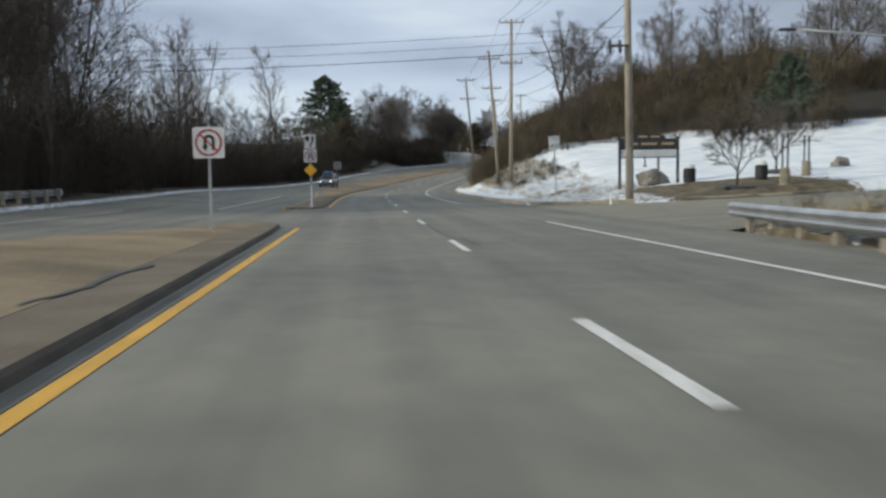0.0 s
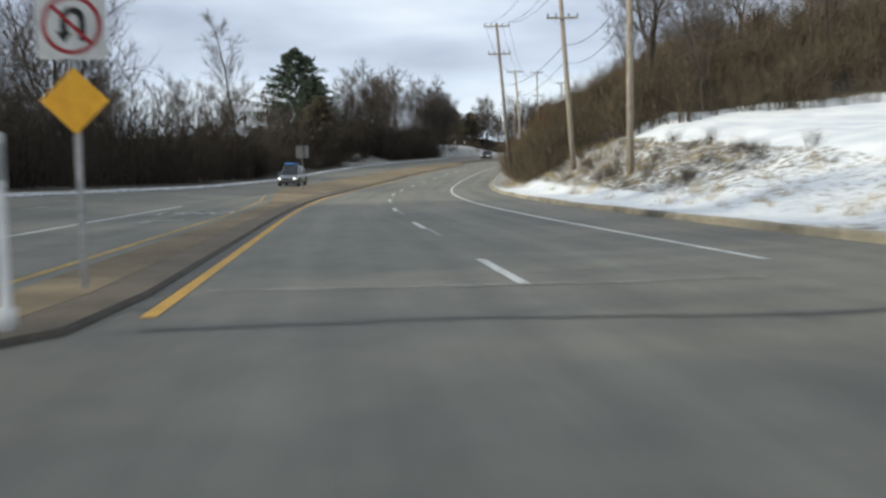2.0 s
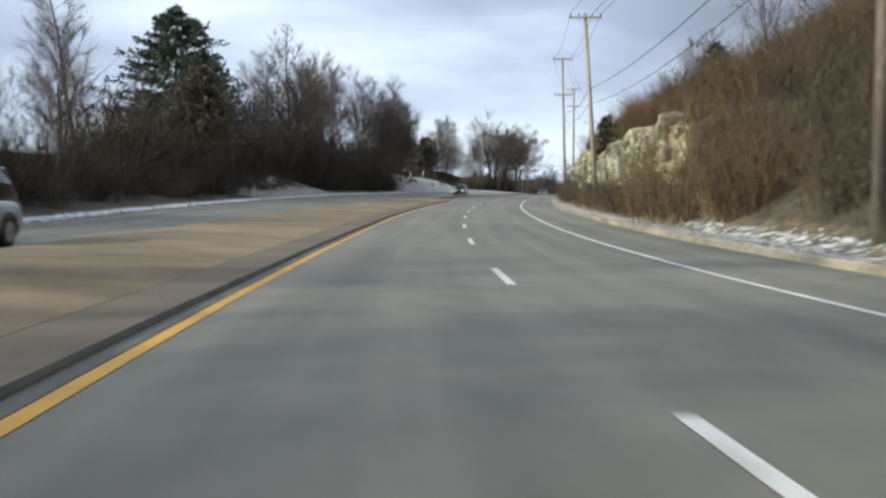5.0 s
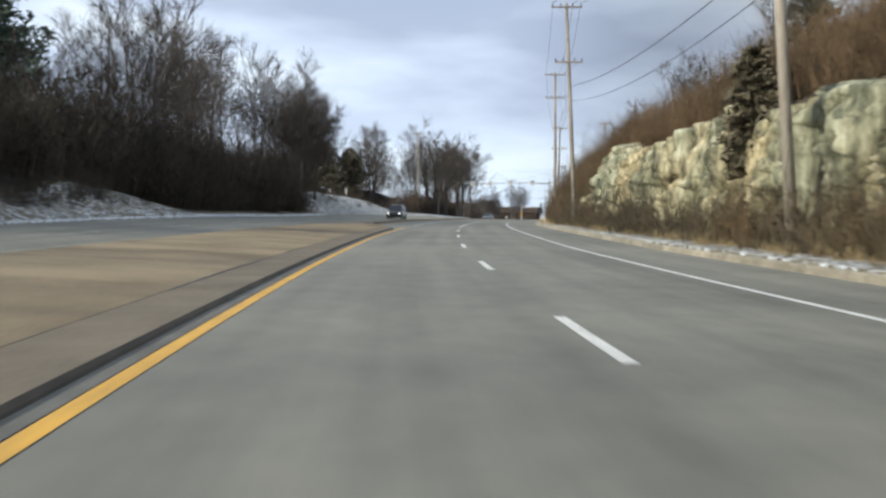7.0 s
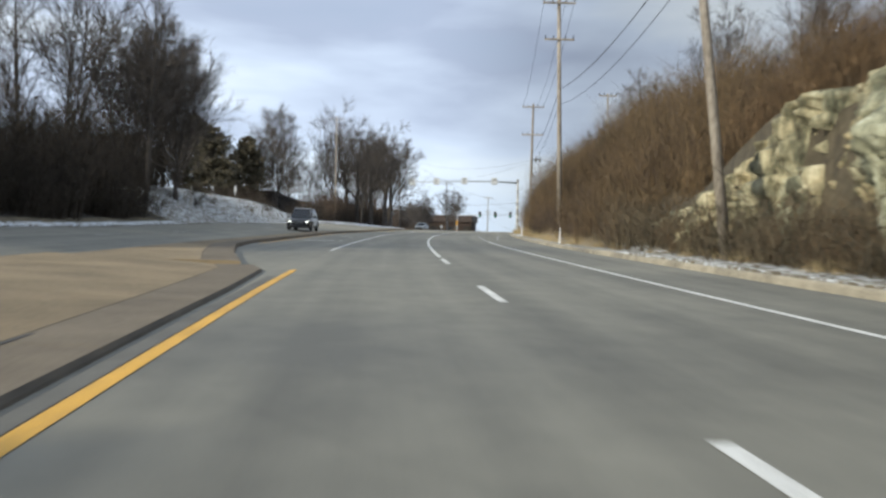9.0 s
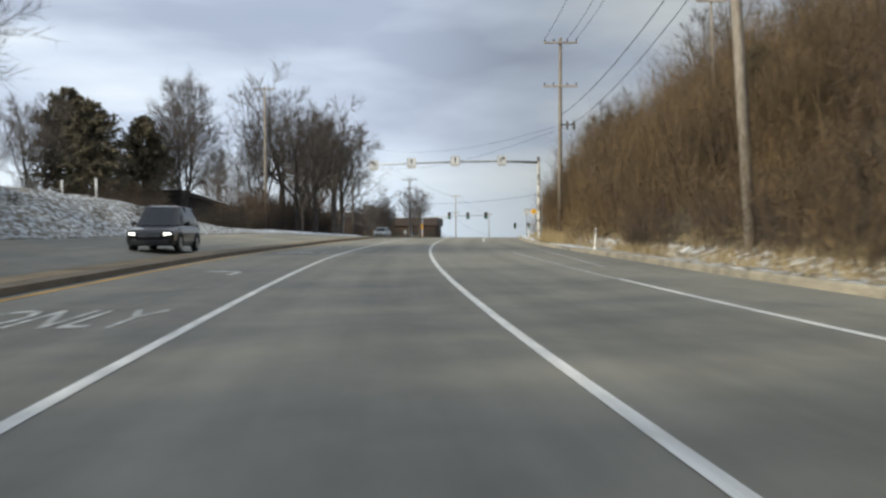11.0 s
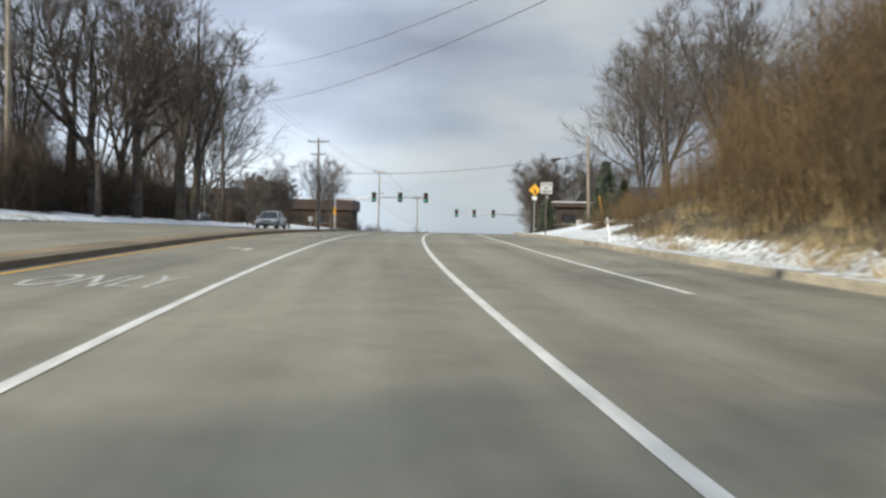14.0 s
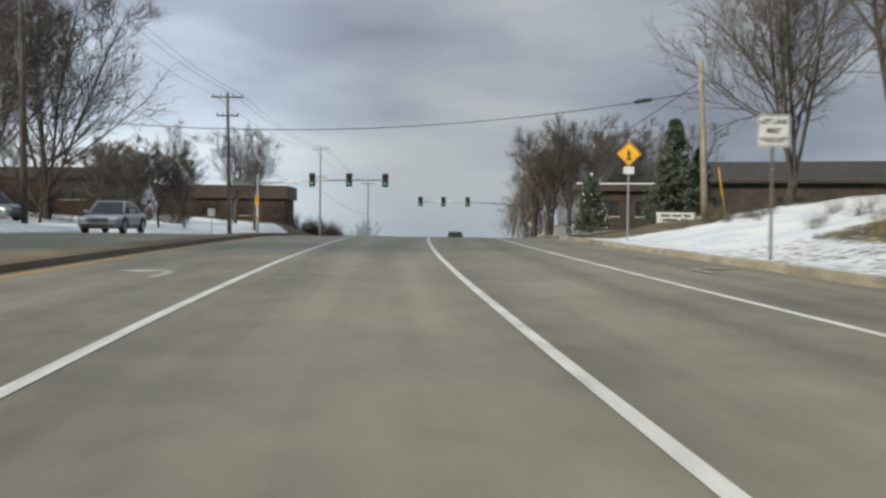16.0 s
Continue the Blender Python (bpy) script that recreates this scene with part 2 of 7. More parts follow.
    rr = n.new("ShaderNodeMapRange")
    rr.inputs["To Min"].default_value, rr.inputs["To Max"].default_value = 0.62, 0.85
    l.new(patches, rr.inputs["Value"])
    l.new(rr.outputs[0], b.inputs["Roughness"])
    bp = n.new("ShaderNodeBump")
    bp.inputs["Strength"].default_value, bp.inputs["Distance"].default_value = 0.25, 0.01
    l.new(plus(grit, mottles), bp.inputs["Height"])
    l.new(bp.outputs[0], b.inputs["Normal"])
    return m


def rock_material():
    """Broken limestone: pale faces, grey green and brown weathering in upright streaks."""
    m = bpy.data.materials.new("cut rock")
    m.use_nodes = True
    n, l = m.node_tree.nodes, m.node_tree.links
    b = n["Principled BSDF"]
    b.inputs["Roughness"].default_value = 0.9
    pos = n.new("ShaderNodeNewGeometry").outputs["Position"]

    def tex(scale, stretch, detail, rough):
        mp = n.new("ShaderNodeMapping")
        mp.inputs["Scale"].default_value = stretch
        l.new(pos, mp.inputs["Vector"])
        k = n.new("ShaderNodeTexNoise")
        k.inputs["Scale"].default_value, k.inputs["Detail"].default_value, k.inputs["Roughness"].default_value = scale, detail, rough
        l.new(mp.outputs[0], k.inputs["Vector"])
        return k.outputs["Fac"]

    def ramp(fac, stops):
        r = n.new("ShaderNodeValToRGB")
        e = r.color_ramp.elements
        e[0].position, e[0].color = stops[0][0], (*stops[0][1], 1)
        e[1].position, e[1].color = stops[-1][0], (*stops[-1][1], 1)
        for at_, c in stops[1:-1]:
            e.new(at_).color = (*c, 1)
        l.new(fac, r.inputs[0])
        return r.outputs[0]

    streaks = ramp(tex(1.9, (1, 1, 0.30), 9.0, 0.70), [(0.36, (0.045, 0.040, 0.029)), (0.45, (0.155, 0.148, 0.106)), (0.54, (0.35, 0.315, 0.225)), (0.66, (0.60, 0.555, 0.44))])
    hue = ramp(tex(0.22, (1, 1, 0.6), 3.0, 0.5), [(0.40, (0.80, 0.88, 0.84)), (0.60, (1.0, 0.93, 0.76))])
    mix = n.new("ShaderNodeMix")
    mix.data_type, mix.blend_type = "RGBA", "MULTIPLY"
    mix.inputs["Factor"].default_value = 1.0
    l.new(streaks, mix.inputs["A"])
    l.new(hue, mix.inputs["B"])
    l.new(mix.outputs["Result"], b.inputs["Base Color"])
    bp = n.new("ShaderNodeBump")
    bp.inputs["Strength"].default_value, bp.inputs["Distance"].default_value = 0.7, 0.10
    l.new(tex(4.5, (1, 1, 0.5), 6.0, 0.65), bp.inputs["Height"])
    l.new(bp.outputs[0], b.inputs["Normal"])
    return m


GROUND = ground_material()
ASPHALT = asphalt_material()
WHITE_LINE = material("white road paint", (0.38, 0.38, 0.36), (0.80, 0.80, 0.77), 2.0, 30.0, 0.7, uv=True, stretch=(0.6, 3, 1), contrast=0.35)
YELLOW_LINE = material("yellow road paint", (0.40, 0.23, 0.04), (0.72, 0.40, 0.05), 2.0, 25.0, 0.7, uv=True, stretch=(0.6, 3, 1), contrast=0.35)
WORN_YELLOW = material("faded yellow road paint", (0.24, 0.165, 0.055), (0.56, 0.36, 0.085), 2.5, 14.0, 0.75, uv=True, stretch=(0.6, 3, 1), contrast=0.3)
GUTTER = material("gutter dirt", (0.070, 0.068, 0.060), (0.135, 0.131, 0.115), 1.5, 20.0, 0.85, uv=True, contrast=0.3)
OLD_LINE = material("worn road paint", (0.17, 0.17, 0.16), (0.46, 0.46, 0.44), 3.0, 25.0, 0.8, uv=True, stretch=(1, 2, 1), contrast=0.3)
FAINT_LINE = material("nearly worn off road paint", (0.14, 0.14, 0.12), (0.42, 0.415, 0.37), 3.0, 14.0, 0.8, uv=True, contrast=0.25)
WORN_WHITE = material("worn white road paint", (0.20, 0.20, 0.185), (0.62, 0.62, 0.59), 2.2, 12.0, 0.75, uv=True, contrast=0.22)
TAR = material("crack sealer", (0.03, 0.03, 0.03), (0.07, 0.07, 0.065), 4, 40, 0.6)
CONCRETE = material("tan concrete", (0.112, 0.084, 0.048), (0.262, 0.200, 0.120), 0.5, 22.0, 0.9, bump=0.3, contrast=0.26, spread=0.27)
KERB = material("kerb concrete", (0.155, 0.139, 0.108), (0.37, 0.33, 0.25), 1.2, 18.0, 0.9, contrast=0.3, spread=0.25)
KERB_BROWN = material("brown kerb concrete", (0.088, 0.070, 0.048), (0.175, 0.143, 0.102), 0.9, 20.0, 0.9, contrast=0.3)
# darker copy of the kerb concrete: shade on upright faces, put into the colour
KERB_DARK = material("shaded kerb face", (0.055, 0.050, 0.043), (0.14, 0.125, 0.10), 1.2, 18.0, 0.9, contrast=0.3)
BARK = material("grey bark", (0.028, 0.024, 0.021), (0.098, 0.083, 0.070), 2.5, 18.0, 0.95, bump=0.6, spread=0.3)
TWIG = material("bare twigs", (0.047, 0.040, 0.035), (0.138, 0.117, 0.101), 2.5, 10.0, 0.95, bump=0, spread=0.35)
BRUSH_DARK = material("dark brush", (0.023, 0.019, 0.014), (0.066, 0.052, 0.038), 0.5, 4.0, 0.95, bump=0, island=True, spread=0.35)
BRUSH_BROWN = material("grey brown brush", (0.034, 0.025, 0.018), (0.125, 0.088, 0.060), 0.5, 4.0, 0.95, bump=0, island=True, spread=0.3)
BRUSH_RED = material("reddish brush", (0.056, 0.038, 0.021), (0.175, 0.113, 0.060), 0.35, 3.0, 0.95, bump=0, island=True, spread=0.3, contrast=0.15)
BRUSH_GOLD = material("golden brown brush", (0.058, 0.041, 0.021), (0.190, 0.128, 0.066), 0.35, 3.0, 0.95, bump=0, island=True, spread=0.3, contrast=0.15)
BRUSH_OLIVE = material("olive brush", (0.042, 0.035, 0.022), (0.120, 0.094, 0.059), 0.4, 3.0, 0.95, bump=0, island=True, spread=0.3, contrast=0.15)
STRAW = material("dry grass", (0.20, 0.14, 0.07), (0.50, 0.40, 0.22), 0.5, 4.0, 0.95, bump=0, island=True, spread=0.3)
CEDAR_LEAF = material("olive brown cedar leaf", (0.060, 0.054, 0.034), (0.165, 0.138, 0.088), 0.7, 6.0, 0.85, bump=0, island=True, spread=0.3)
NEEDLE = material("needles", (0.042, 0.060, 0.043), (0.120, 0.152, 0.105), 0.7, 6.0, 0.8, bump=0, island=True, spread=0.3)
ROCK = rock_material()
POLE_WOOD = material("weathered pole wood", (0.18, 0.152, 0.124), (0.40, 0.355, 0.295), 1.2, 14.0, 0.9, stretch=(1, 1, 0.15), spread=0.3)
POLE_DARK = material("dark pole wood", (0.065, 0.056, 0.048), (0.18, 0.155, 0.13), 1.2, 14.0, 0.9, stretch=(1, 1, 0.15), spread=0.3)
METAL = material("galvanised steel", (0.30, 0.31, 0.32), (0.55, 0.56, 0.57), 1.5, 20.0, 0.45, 0.8, bump=0.1)
RUST = material("painted steel pole", (0.12, 0.105, 0.085), (0.56, 0.54, 0.49), 2.5, 16.0, 0.6, 0.2, bump=0.2, contrast=0.13)
WIRE = material("black cable", (0.015, 0.015, 0.017), (0.04, 0.04, 0.045), bump=0)
HOUSING = material("dark signal housing", (0.02, 0.02, 0.018), (0.06, 0.055, 0.045), rough=.5, bump=.05)
SIGN_WHITE = material("white sign sheeting", (0.52, 0.53, 0.535), (0.68, 0.69, 0.695), 1.5, 9.0, 0.45, bump=0.05)
POST_WHITE = material("white plastic post", (0.68, 0.68, 0.67), (0.84, 0.84, 0.83), 1.5, 9.0, 0.5, bump=0.05)
SIGN_YELLOW = material("yellow sign sheeting", (0.72, 0.36, 0.02), (0.86, 0.46, 0.03), 1.5, 9.0, 0.45, bump=0.05)
SIGN_BLACK = material("black sign print", (0.012, 0.012, 0.013), (0.03, 0.03, 0.03), bump=0)
SIGN_RED = material("red sign print", (0.26, 0.018, 0.028), (0.38, 0.04, 0.045), bump=0)
SIGN_BACK = material("bare aluminium sign back", (0.10, 0.105, 0.11), (0.17, 0.175, 0.18), 1.5, 12.0, 0.6, 0.3, bump=0.05)


# ---- mesh tools ----
def link(name, mesh, mat, parent=None, label=""):
    ob = new(name, mesh)
    if mat is not None:
        mesh.materials.append(mat)
    if parent is not None:
        ob.parent = parent
    if label:
        ob["label"] = label
    return ob


def part(name, bm, mat, parent=None, label="", smooth=False):
    mesh = bpy.data.meshes.new(name)
    bm.normal_update()
    bm.to_mesh(mesh)
    bm.free()
    if smooth:
        mesh.polygons.foreach_set("use_smooth", np.ones(len(mesh.polygons), bool))
    return link(name, mesh, mat, parent, label)


def mesh_np(name, verts, faces, uv=None, smooth=False):
    """A mesh from arrays of places and of triangles or quads."""
    verts, faces = np.asarray(verts, np.float32), np.asarray(faces, np.int32)
    mesh = bpy.data.meshes.new(name)
    k = faces.shape[1]
    mesh.vertices.add(len(verts))
    mesh.vertices.foreach_set("co", verts.ravel())
    mesh.loops.add(faces.size)
    mesh.loops.foreach_set("vertex_index", faces.ravel())
    mesh.polygons.add(len(faces))
    mesh.polygons.foreach_set("loop_start", np.arange(0, faces.size, k, dtype=np.int32))
    if smooth:
        mesh.polygons.foreach_set("use_smooth", np.ones(len(faces), bool))
    mesh.update(calc_edges=True)
    if uv is not None:
        layer = mesh.uv_layers.new(name="UVMap")
        layer.data.foreach_set("uv", np.asarray(uv, np.float32)[faces.ravel()].ravel())
    return mesh


def thing(name, m, label, category, group="", kind=""):
    ob = new(name)
    ob.empty_display_size = 0.3
    ob.matrix_world = m
    return tagged(ob, label, category, group, kind)


def box(bm, c, size, rot=None, bevel=0.0):
    g = bmesh.ops.create_cube(bm, size=1.0)
    vs = g["verts"]
    m = Matrix.Translation(c) @ (rot or Matrix()) @ Matrix.Diagonal((*size, 1))
    bmesh.ops.transform(bm, matrix=m, verts=vs)
    if bevel:
        edges = list({e for v in vs for e in v.link_edges})
        bmesh.ops.bevel(bm, geom=edges, offset=bevel, segments=2, profile=0.5, affect="EDGES")
    return bm


def tube(bm, pts, radii, sides=8, cap=True):
    """A tapered tube through points."""
    rings = []
    pts = [Vector(p) for p in pts]
    for i, p in enumerate(pts):
        way = (pts[min(i + 1, len(pts) - 1)] - pts[max(i - 1, 0)]).normalized()
        a = way.orthogonal().normalized() if not rings else (side - way * side.dot(way)).normalized()
        side = a
        b2 = way.cross(a)
        r = radii[i] if hasattr(radii, "__len__") else radii
        rings.append([bm.verts.new(p + r * (math.cos(2 * math.pi * k / sides) * a + math.sin(2 * math.pi * k / sides) * b2)) for k in range(sides)])
    for r0, r1 in zip(rings, rings[1:]):
        for k in range(sides):
            bm.faces.new((r0[k], r0[(k + 1) % sides], r1[(k + 1) % sides], r1[k]))
    if cap:
        bm.faces.new(rings[0][::-1])
        bm.faces.new(rings[-1])
    return bm


def plate(bm, outline, y0, y1):
    """A flat plate with the given outline in x and z, from y0 to y1."""
    a = [bm.verts.new((x, y0, z)) for x, z in outline]
    b2 = [bm.verts.new((x, y1, z)) for x, z in outline]
    bm.faces.new(a)
    bm.faces.new(b2[::-1])
    for i in range(len(a)):
        j = (i + 1) % len(a)
        bm.faces.new((a[j], a[i], b2[i], b2[j]))
    return bm


def rounded(w, h, r, cx=0.0, cz=0.0, n=4):
    out = []
    for sx, sz, a0 in ((1, 1, 0), (-1, 1, 90), (-1, -1, 180), (1, -1, 270)):
        for k in range(n + 1):
            a = radians(a0 + 90 * k / n)
            out.append((cx + sx * (w / 2 - r) + r * math.cos(a), cz + sz * (h / 2 - r) + r * math.sin(a)))
    return out


def new_bm():
    return bmesh.new()


def lettering(text, size, align="CENTER", bold=0.0):
    """The built-in font's letters as flat polygons in x and y, as a mesh."""
    cu = bpy.data.curves.new("letters", "FONT")
    cu.body, cu.size, cu.align_x, cu.align_y, cu.fill_mode, cu.offset = text, size, align, "CENTER", "FRONT", bold
    ob = bpy.data.objects.new("letters", cu)
    mesh = bpy.data.meshes.new_from_object(ob)
    bpy.data.objects.remove(ob)
    bpy.data.curves.remove(cu)
    mesh.materials.clear()
    return mesh


# ---- the land ----
RIGHT_EDGE, LEFT_EDGE = 6.45, -16.0
KS = [-90, 30, 50, 60, 72, 85, 105, 112, 122, 135, 172, 240, 280, 332, 345, 356, 388, 398, 430, 680]
K1 = [.02, .02, .05, .11, .17, .30, .42, .48, .60, .65, .62, .62, .76, .82, .42, .22, .17, .08, .05, .03]   # first slope
L1 = [20, 20, 12, 9, 8.5, 8, 8, 9, 11, 12.5, 13, 13, 13, 13, 9, 10, 10, 8, 6, 6]                              # how far it runs
K2 = [.05, .05, .05, .05, .05, .05, .06, .08, .12, .15, .34, .40, .35, .35, .2, .05, .04, .03, .02, .01]     # the slope past it
JS = [-90, 150, 188, 194, 199, 204, 211, 219, 226, 262, 272, 290, 312, 325, 334, 352, 400, 680]
J1 = [.03, .03, .05, .10, .30, .14, .44, .36, .12, .12, .42, .50, .42, .12, .04, .06, .04, .02]
ROCK0, ROCK1 = 153.0, 246.0


def smooth01(v, a, b2):
    u = np.clip((v - a) / (b2 - a), 0, 1)
    return u * u * (3 - 2 * u)


def street_zone(s, d):
    """1 inside the mouth of the side street."""
    half = 8.0 + 7.0 * (1 - smooth01(d, 6.4, 12.0))
    return np.where((d > 6.3) & (np.abs(s - 40.5 - 0.15 * (d - 6.4)) < half), 1.0, 0.0)


def bumps(s, d, size):
    return (np.sin(s / size * 2.1 + 1.3 * np.sin(d / size * 1.7)) * np.cos(d / size * 2.4 + 0.7 * np.sin(s / size * 1.9 + 2)) +
            0.5 * np.sin(s / size * 5.3 + d / size * 3.1) * np.cos(d / size * 4.7 - s / size * 2.2))


def land(s, d):
    """The height of the land over the road's level."""
    s, d = np.broadcast_arrays(np.asarray(s, float), np.asarray(d, float))
    r = np.clip(d - RIGHT_EDGE - 0.4, 0, None)
    k1, l1, k2 = np.interp(s, KS, K1), np.interp(s, KS, L1), np.interp(s, KS, K2)
    toe = np.clip(r - 1.0, 0, None)
    right = 0.13 + k1 * np.minimum(toe, l1) + k2 * np.clip(toe - l1, 0, 22) + 0.03 * np.clip(toe - l1 - 22, 0, 60)
    rock = smooth01(s, ROCK0 - 3, ROCK0 + 11) * (1 - smooth01(s, ROCK1 - 14, ROCK1))
    cut = 0.2 + 4.4 * smooth01(r, 2.6, 3.6) + 0.47 * np.clip(r - 3.6, 0, 22) + 0.05 * np.clip(r - 25, 0, 60)
    right = right * (1 - rock) + cut * rock
    right = right + bumps(s, d, 4.0) * 0.10 * smooth01(r, 1.0, 5.0) * (1 + 0.8 * np.clip(k1 * 2, 0, 1))
    lft = np.clip(LEFT_EDGE - d - 0.1, 0, None)
    j1 = np.interp(s, JS, J1)
    left = 0.02 + 0.20 * smooth01(lft, 0.0, 0.9) + j1 * np.clip(np.minimum(lft - 0.6, 5.0), 0, None) + 0.07 * np.clip(lft - 6, 0, 50)
    rough = 0.10 + 0.12 * smooth01(s, 264, 274) * (1 - smooth01(s, 322, 332))
    left = left + bumps(s + 7, d, 3.0) * rough * smooth01(lft, 0.3, 2.0)
    # past the crest the road dips and the land beside it stays level
    keep = np.clip(2.1 - np.interp(s, FINE, LINE_Z), 0, 4.0) * smooth01(s, 386, 410) * (1 - smooth01(s, 520, 600))
    right = right + keep * smooth01(r, 0.5, 7.0)
    left = left + keep * smooth01(lft, 0.5, 6.0)
    h = np.where(d > RIGHT_EDGE, right, np.where(d < LEFT_EDGE, left, -0.30))
    st = street_zone(s, d)
    return np.where(st > 0, -0.25 + 0.035 * np.clip(d - 6.4, 0, 200), h)


def snow_cover(s, d):
    r, lft = d - RIGHT_EDGE, LEFT_EDGE - d
    c = np.full_like(s, 0.31)
    hill = (s > 44) & (s < np.where(r > 7, 113, 117)) & (r > 0)
    c = np.where(hill, np.where(r < 2.4, 0.62, np.where(r < 8.6, 0.58 - 0.12 * smooth01(s, 72, 90), 0.86)), c)
    c = np.where(hill & (s < 66) & (r < 8), 0.52, c)
    c = np.where(hill & (s < 59) & (r > 6) & (r < 15), 0.33, c)
    c = np.where((s > 122) & (s < 345) & (r > 0) & (r < 2.0), np.where(s < 285, 0.47, 0.54), c)
    c = np.where((s > 113) & (s <= 122) & (r > 0) & (r < 2.0), 0.5, c)
    c = np.where((s > 299) & (s < 310) & (r > 0) & (r < 2.0), 0.36, c)
    c = np.where((s > 113) & (s < 345) & (r >= 7) & (r < 110), 0.17, c)
    c = np.where((s > 117) & (s < 345) & (r >= 2.0) & (r < 7), 0.24, c)
    c = np.where((s >= 345) & (s < 392) & (r > 0) & (r < 26), np.where(r < 3.2, np.where(s < 366, 0.55, 0.62), np.where(s < 366, 0.41, 0.48)), c)
    c = np.where((s >= 366) & (s < 392) & (r > 2.5) & (r < 20), 0.72, c)
    c = np.where((s >= 392) & (s < 470) & (r > 0) & (r < 60), np.where(r < 4, 0.38, 0.46), c)
    c = np.where((s >= 382) & (s < 393) & (r > 0) & (r < 7), 0.33, c)
    c = np.where((s <= 44) & (r > 24), 0.62, c)
    c = np.where((s <= 44) & (r > 0) & (r <= 24), 0.42, c)
    c = np.where((lft > 0) & (lft < 0.6), 0.54, c)
    c = np.where((lft >= 0.6), np.where((s < 345) & (lft < 70), 0.16, 0.36), c)
    c = np.where((lft > 0.3) & (lft < 5) & (s > 193) & (s < 224), 0.46, c)
    c = np.where((lft > 0.7) & (lft < 2) & (s > 224) & (s < 266), 0.30, c)
    c = np.where((lft > 0) & (lft < 30) & (s > 266) & (s < 430), np.where(s < 330, 0.485, 0.52), c)
    c = np.where((lft > 0) & (lft < 30) & (s > 345) & (s < 470), 0.66, c)
    return c


def build_ground():
    rows = np.arange(-80, 640.1, 2.0)
    cols = np.r_[-240, -170, -120, -90, -70, -56, -46, -40, -35, -31, -28, -26, -24.5, -23, -22, -21, -20.2, -19.4, -18.7, -18, -17.4, -16.9, -16.5, -16.2, -16.02, -15.98, -12,
                 -8, -3, 2, 6.42, 6.50, 6.8, 7.2, 7.7, 8.2, 8.7, 9.1, 9.5, 9.9, 10.3, 10.8, 11.4, 12, 12.7, 13.5, 14.3, 15.2, 16.2, 17.5, 19, 21, 23.5, 26.5, 30, 34, 39, 45, 53, 64, 80, 105, 150, 220]
    s, d = np.meshgrid(rows, cols, indexing="ij")
    p = along(s, d, land(s, d)).reshape(-1, 3)
    nr, nc = s.shape
    idx = np.arange(nr * nc).reshape(nr, nc)
    faces = np.stack([idx[:-1, :-1], idx[:-1, 1:], idx[1:, 1:], idx[1:, :-1]], -1).reshape(-1, 4)
    rim = np.r_[idx[0, :], idx[1:, -1], idx[-1, ::-1][1:], idx[::-1, 0][1:-1]]
    mid = p.mean(0)
    way = p[rim] - mid
    way[:, 2] = 0
    way /= np.linalg.norm(way, axis=1)[:, None]
    far = mid + way * 3000.0
    far[:, 2] = -70.0
    base = len(p)
    k = np.arange(len(rim))
    outer = np.stack([rim[k], base + k, base + (k + 1) % len(rim), rim[(k + 1) % len(rim)]], -1)
    mesh = mesh_np("ground", np.r_[p, far], np.r_[faces, outer], smooth=True)
    lie = mesh.attributes.new("snow", "FLOAT", "POINT")
    cover = np.r_[snow_cover(s, d).ravel(), np.full(len(far), 0.45)]
    lie.data.foreach_set("value", cover.astype(np.float32))
    ob = link("ground", mesh, GROUND)
    return tagged(ob, "brown winter grass and soil under patchy thin snow", "ground", kind="structure")


build_ground()


def sheet(name, s0, s1, ds, across, mat, label, category, parent=None, kind="structure"):
    """A sheet that follows the road: across gives rows of offset and height."""
    rows = np.linspace(s0, s1, max(2, int(round((s1 - s0) / ds)) + 1))
    across = np.array(across, float)
    s = np.repeat(rows[:, None], len(across), 1)
    d, h = np.broadcast_to(across[:, 0], s.shape), np.broadcast_to(across[:, 1], s.shape)
    idx = np.arange(s.size).reshape(s.shape)
    faces = np.stack([idx[:-1, :-1], idx[:-1, 1:], idx[1:, 1:], idx[1:, :-1]], -1).reshape(-1, 4)
    ob = link(name, mesh_np(name, along(s, d, h).reshape(-1, 3), faces, np.stack([s, d], -1).reshape(-1, 2)), mat, parent)
    return tagged(ob, label, category, kind=kind) if category else ob


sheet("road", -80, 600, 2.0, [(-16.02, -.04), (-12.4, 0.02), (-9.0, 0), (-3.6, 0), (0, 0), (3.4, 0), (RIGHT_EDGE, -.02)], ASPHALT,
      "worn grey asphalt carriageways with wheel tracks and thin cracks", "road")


def side_street():
    rows, cols = np.linspace(0, 1, 17), np.r_[6.40, 8, 10, 13, 18, 26, 40, 60, 90]
    v, d = np.meshgrid(rows, cols, indexing="ij")
    half = 7.6 + 6.6 * (1 - smooth01(d, 6.4, 12.0))
    s = 40.5 + 0.15 * (d - 6.4) + (2 * v - 1) * half
    h = -0.015 + 0.035 * (d - 6.4)
    idx = np.arange(s.size).reshape(s.shape)
    faces = np.stack([idx[:-1, :-1], idx[:-1, 1:], idx[1:, 1:], idx[1:, :-1]], -1).reshape(-1, 4)
    ob = link("side_street", mesh_np("side_street", along(s, d, h).reshape(-1, 3), faces, np.stack([d + 300, s], -1).reshape(-1, 2)), ASPHALT)
    tagged(ob, "pale worn asphalt side street joining the main road", "road", kind="structure")


side_street()


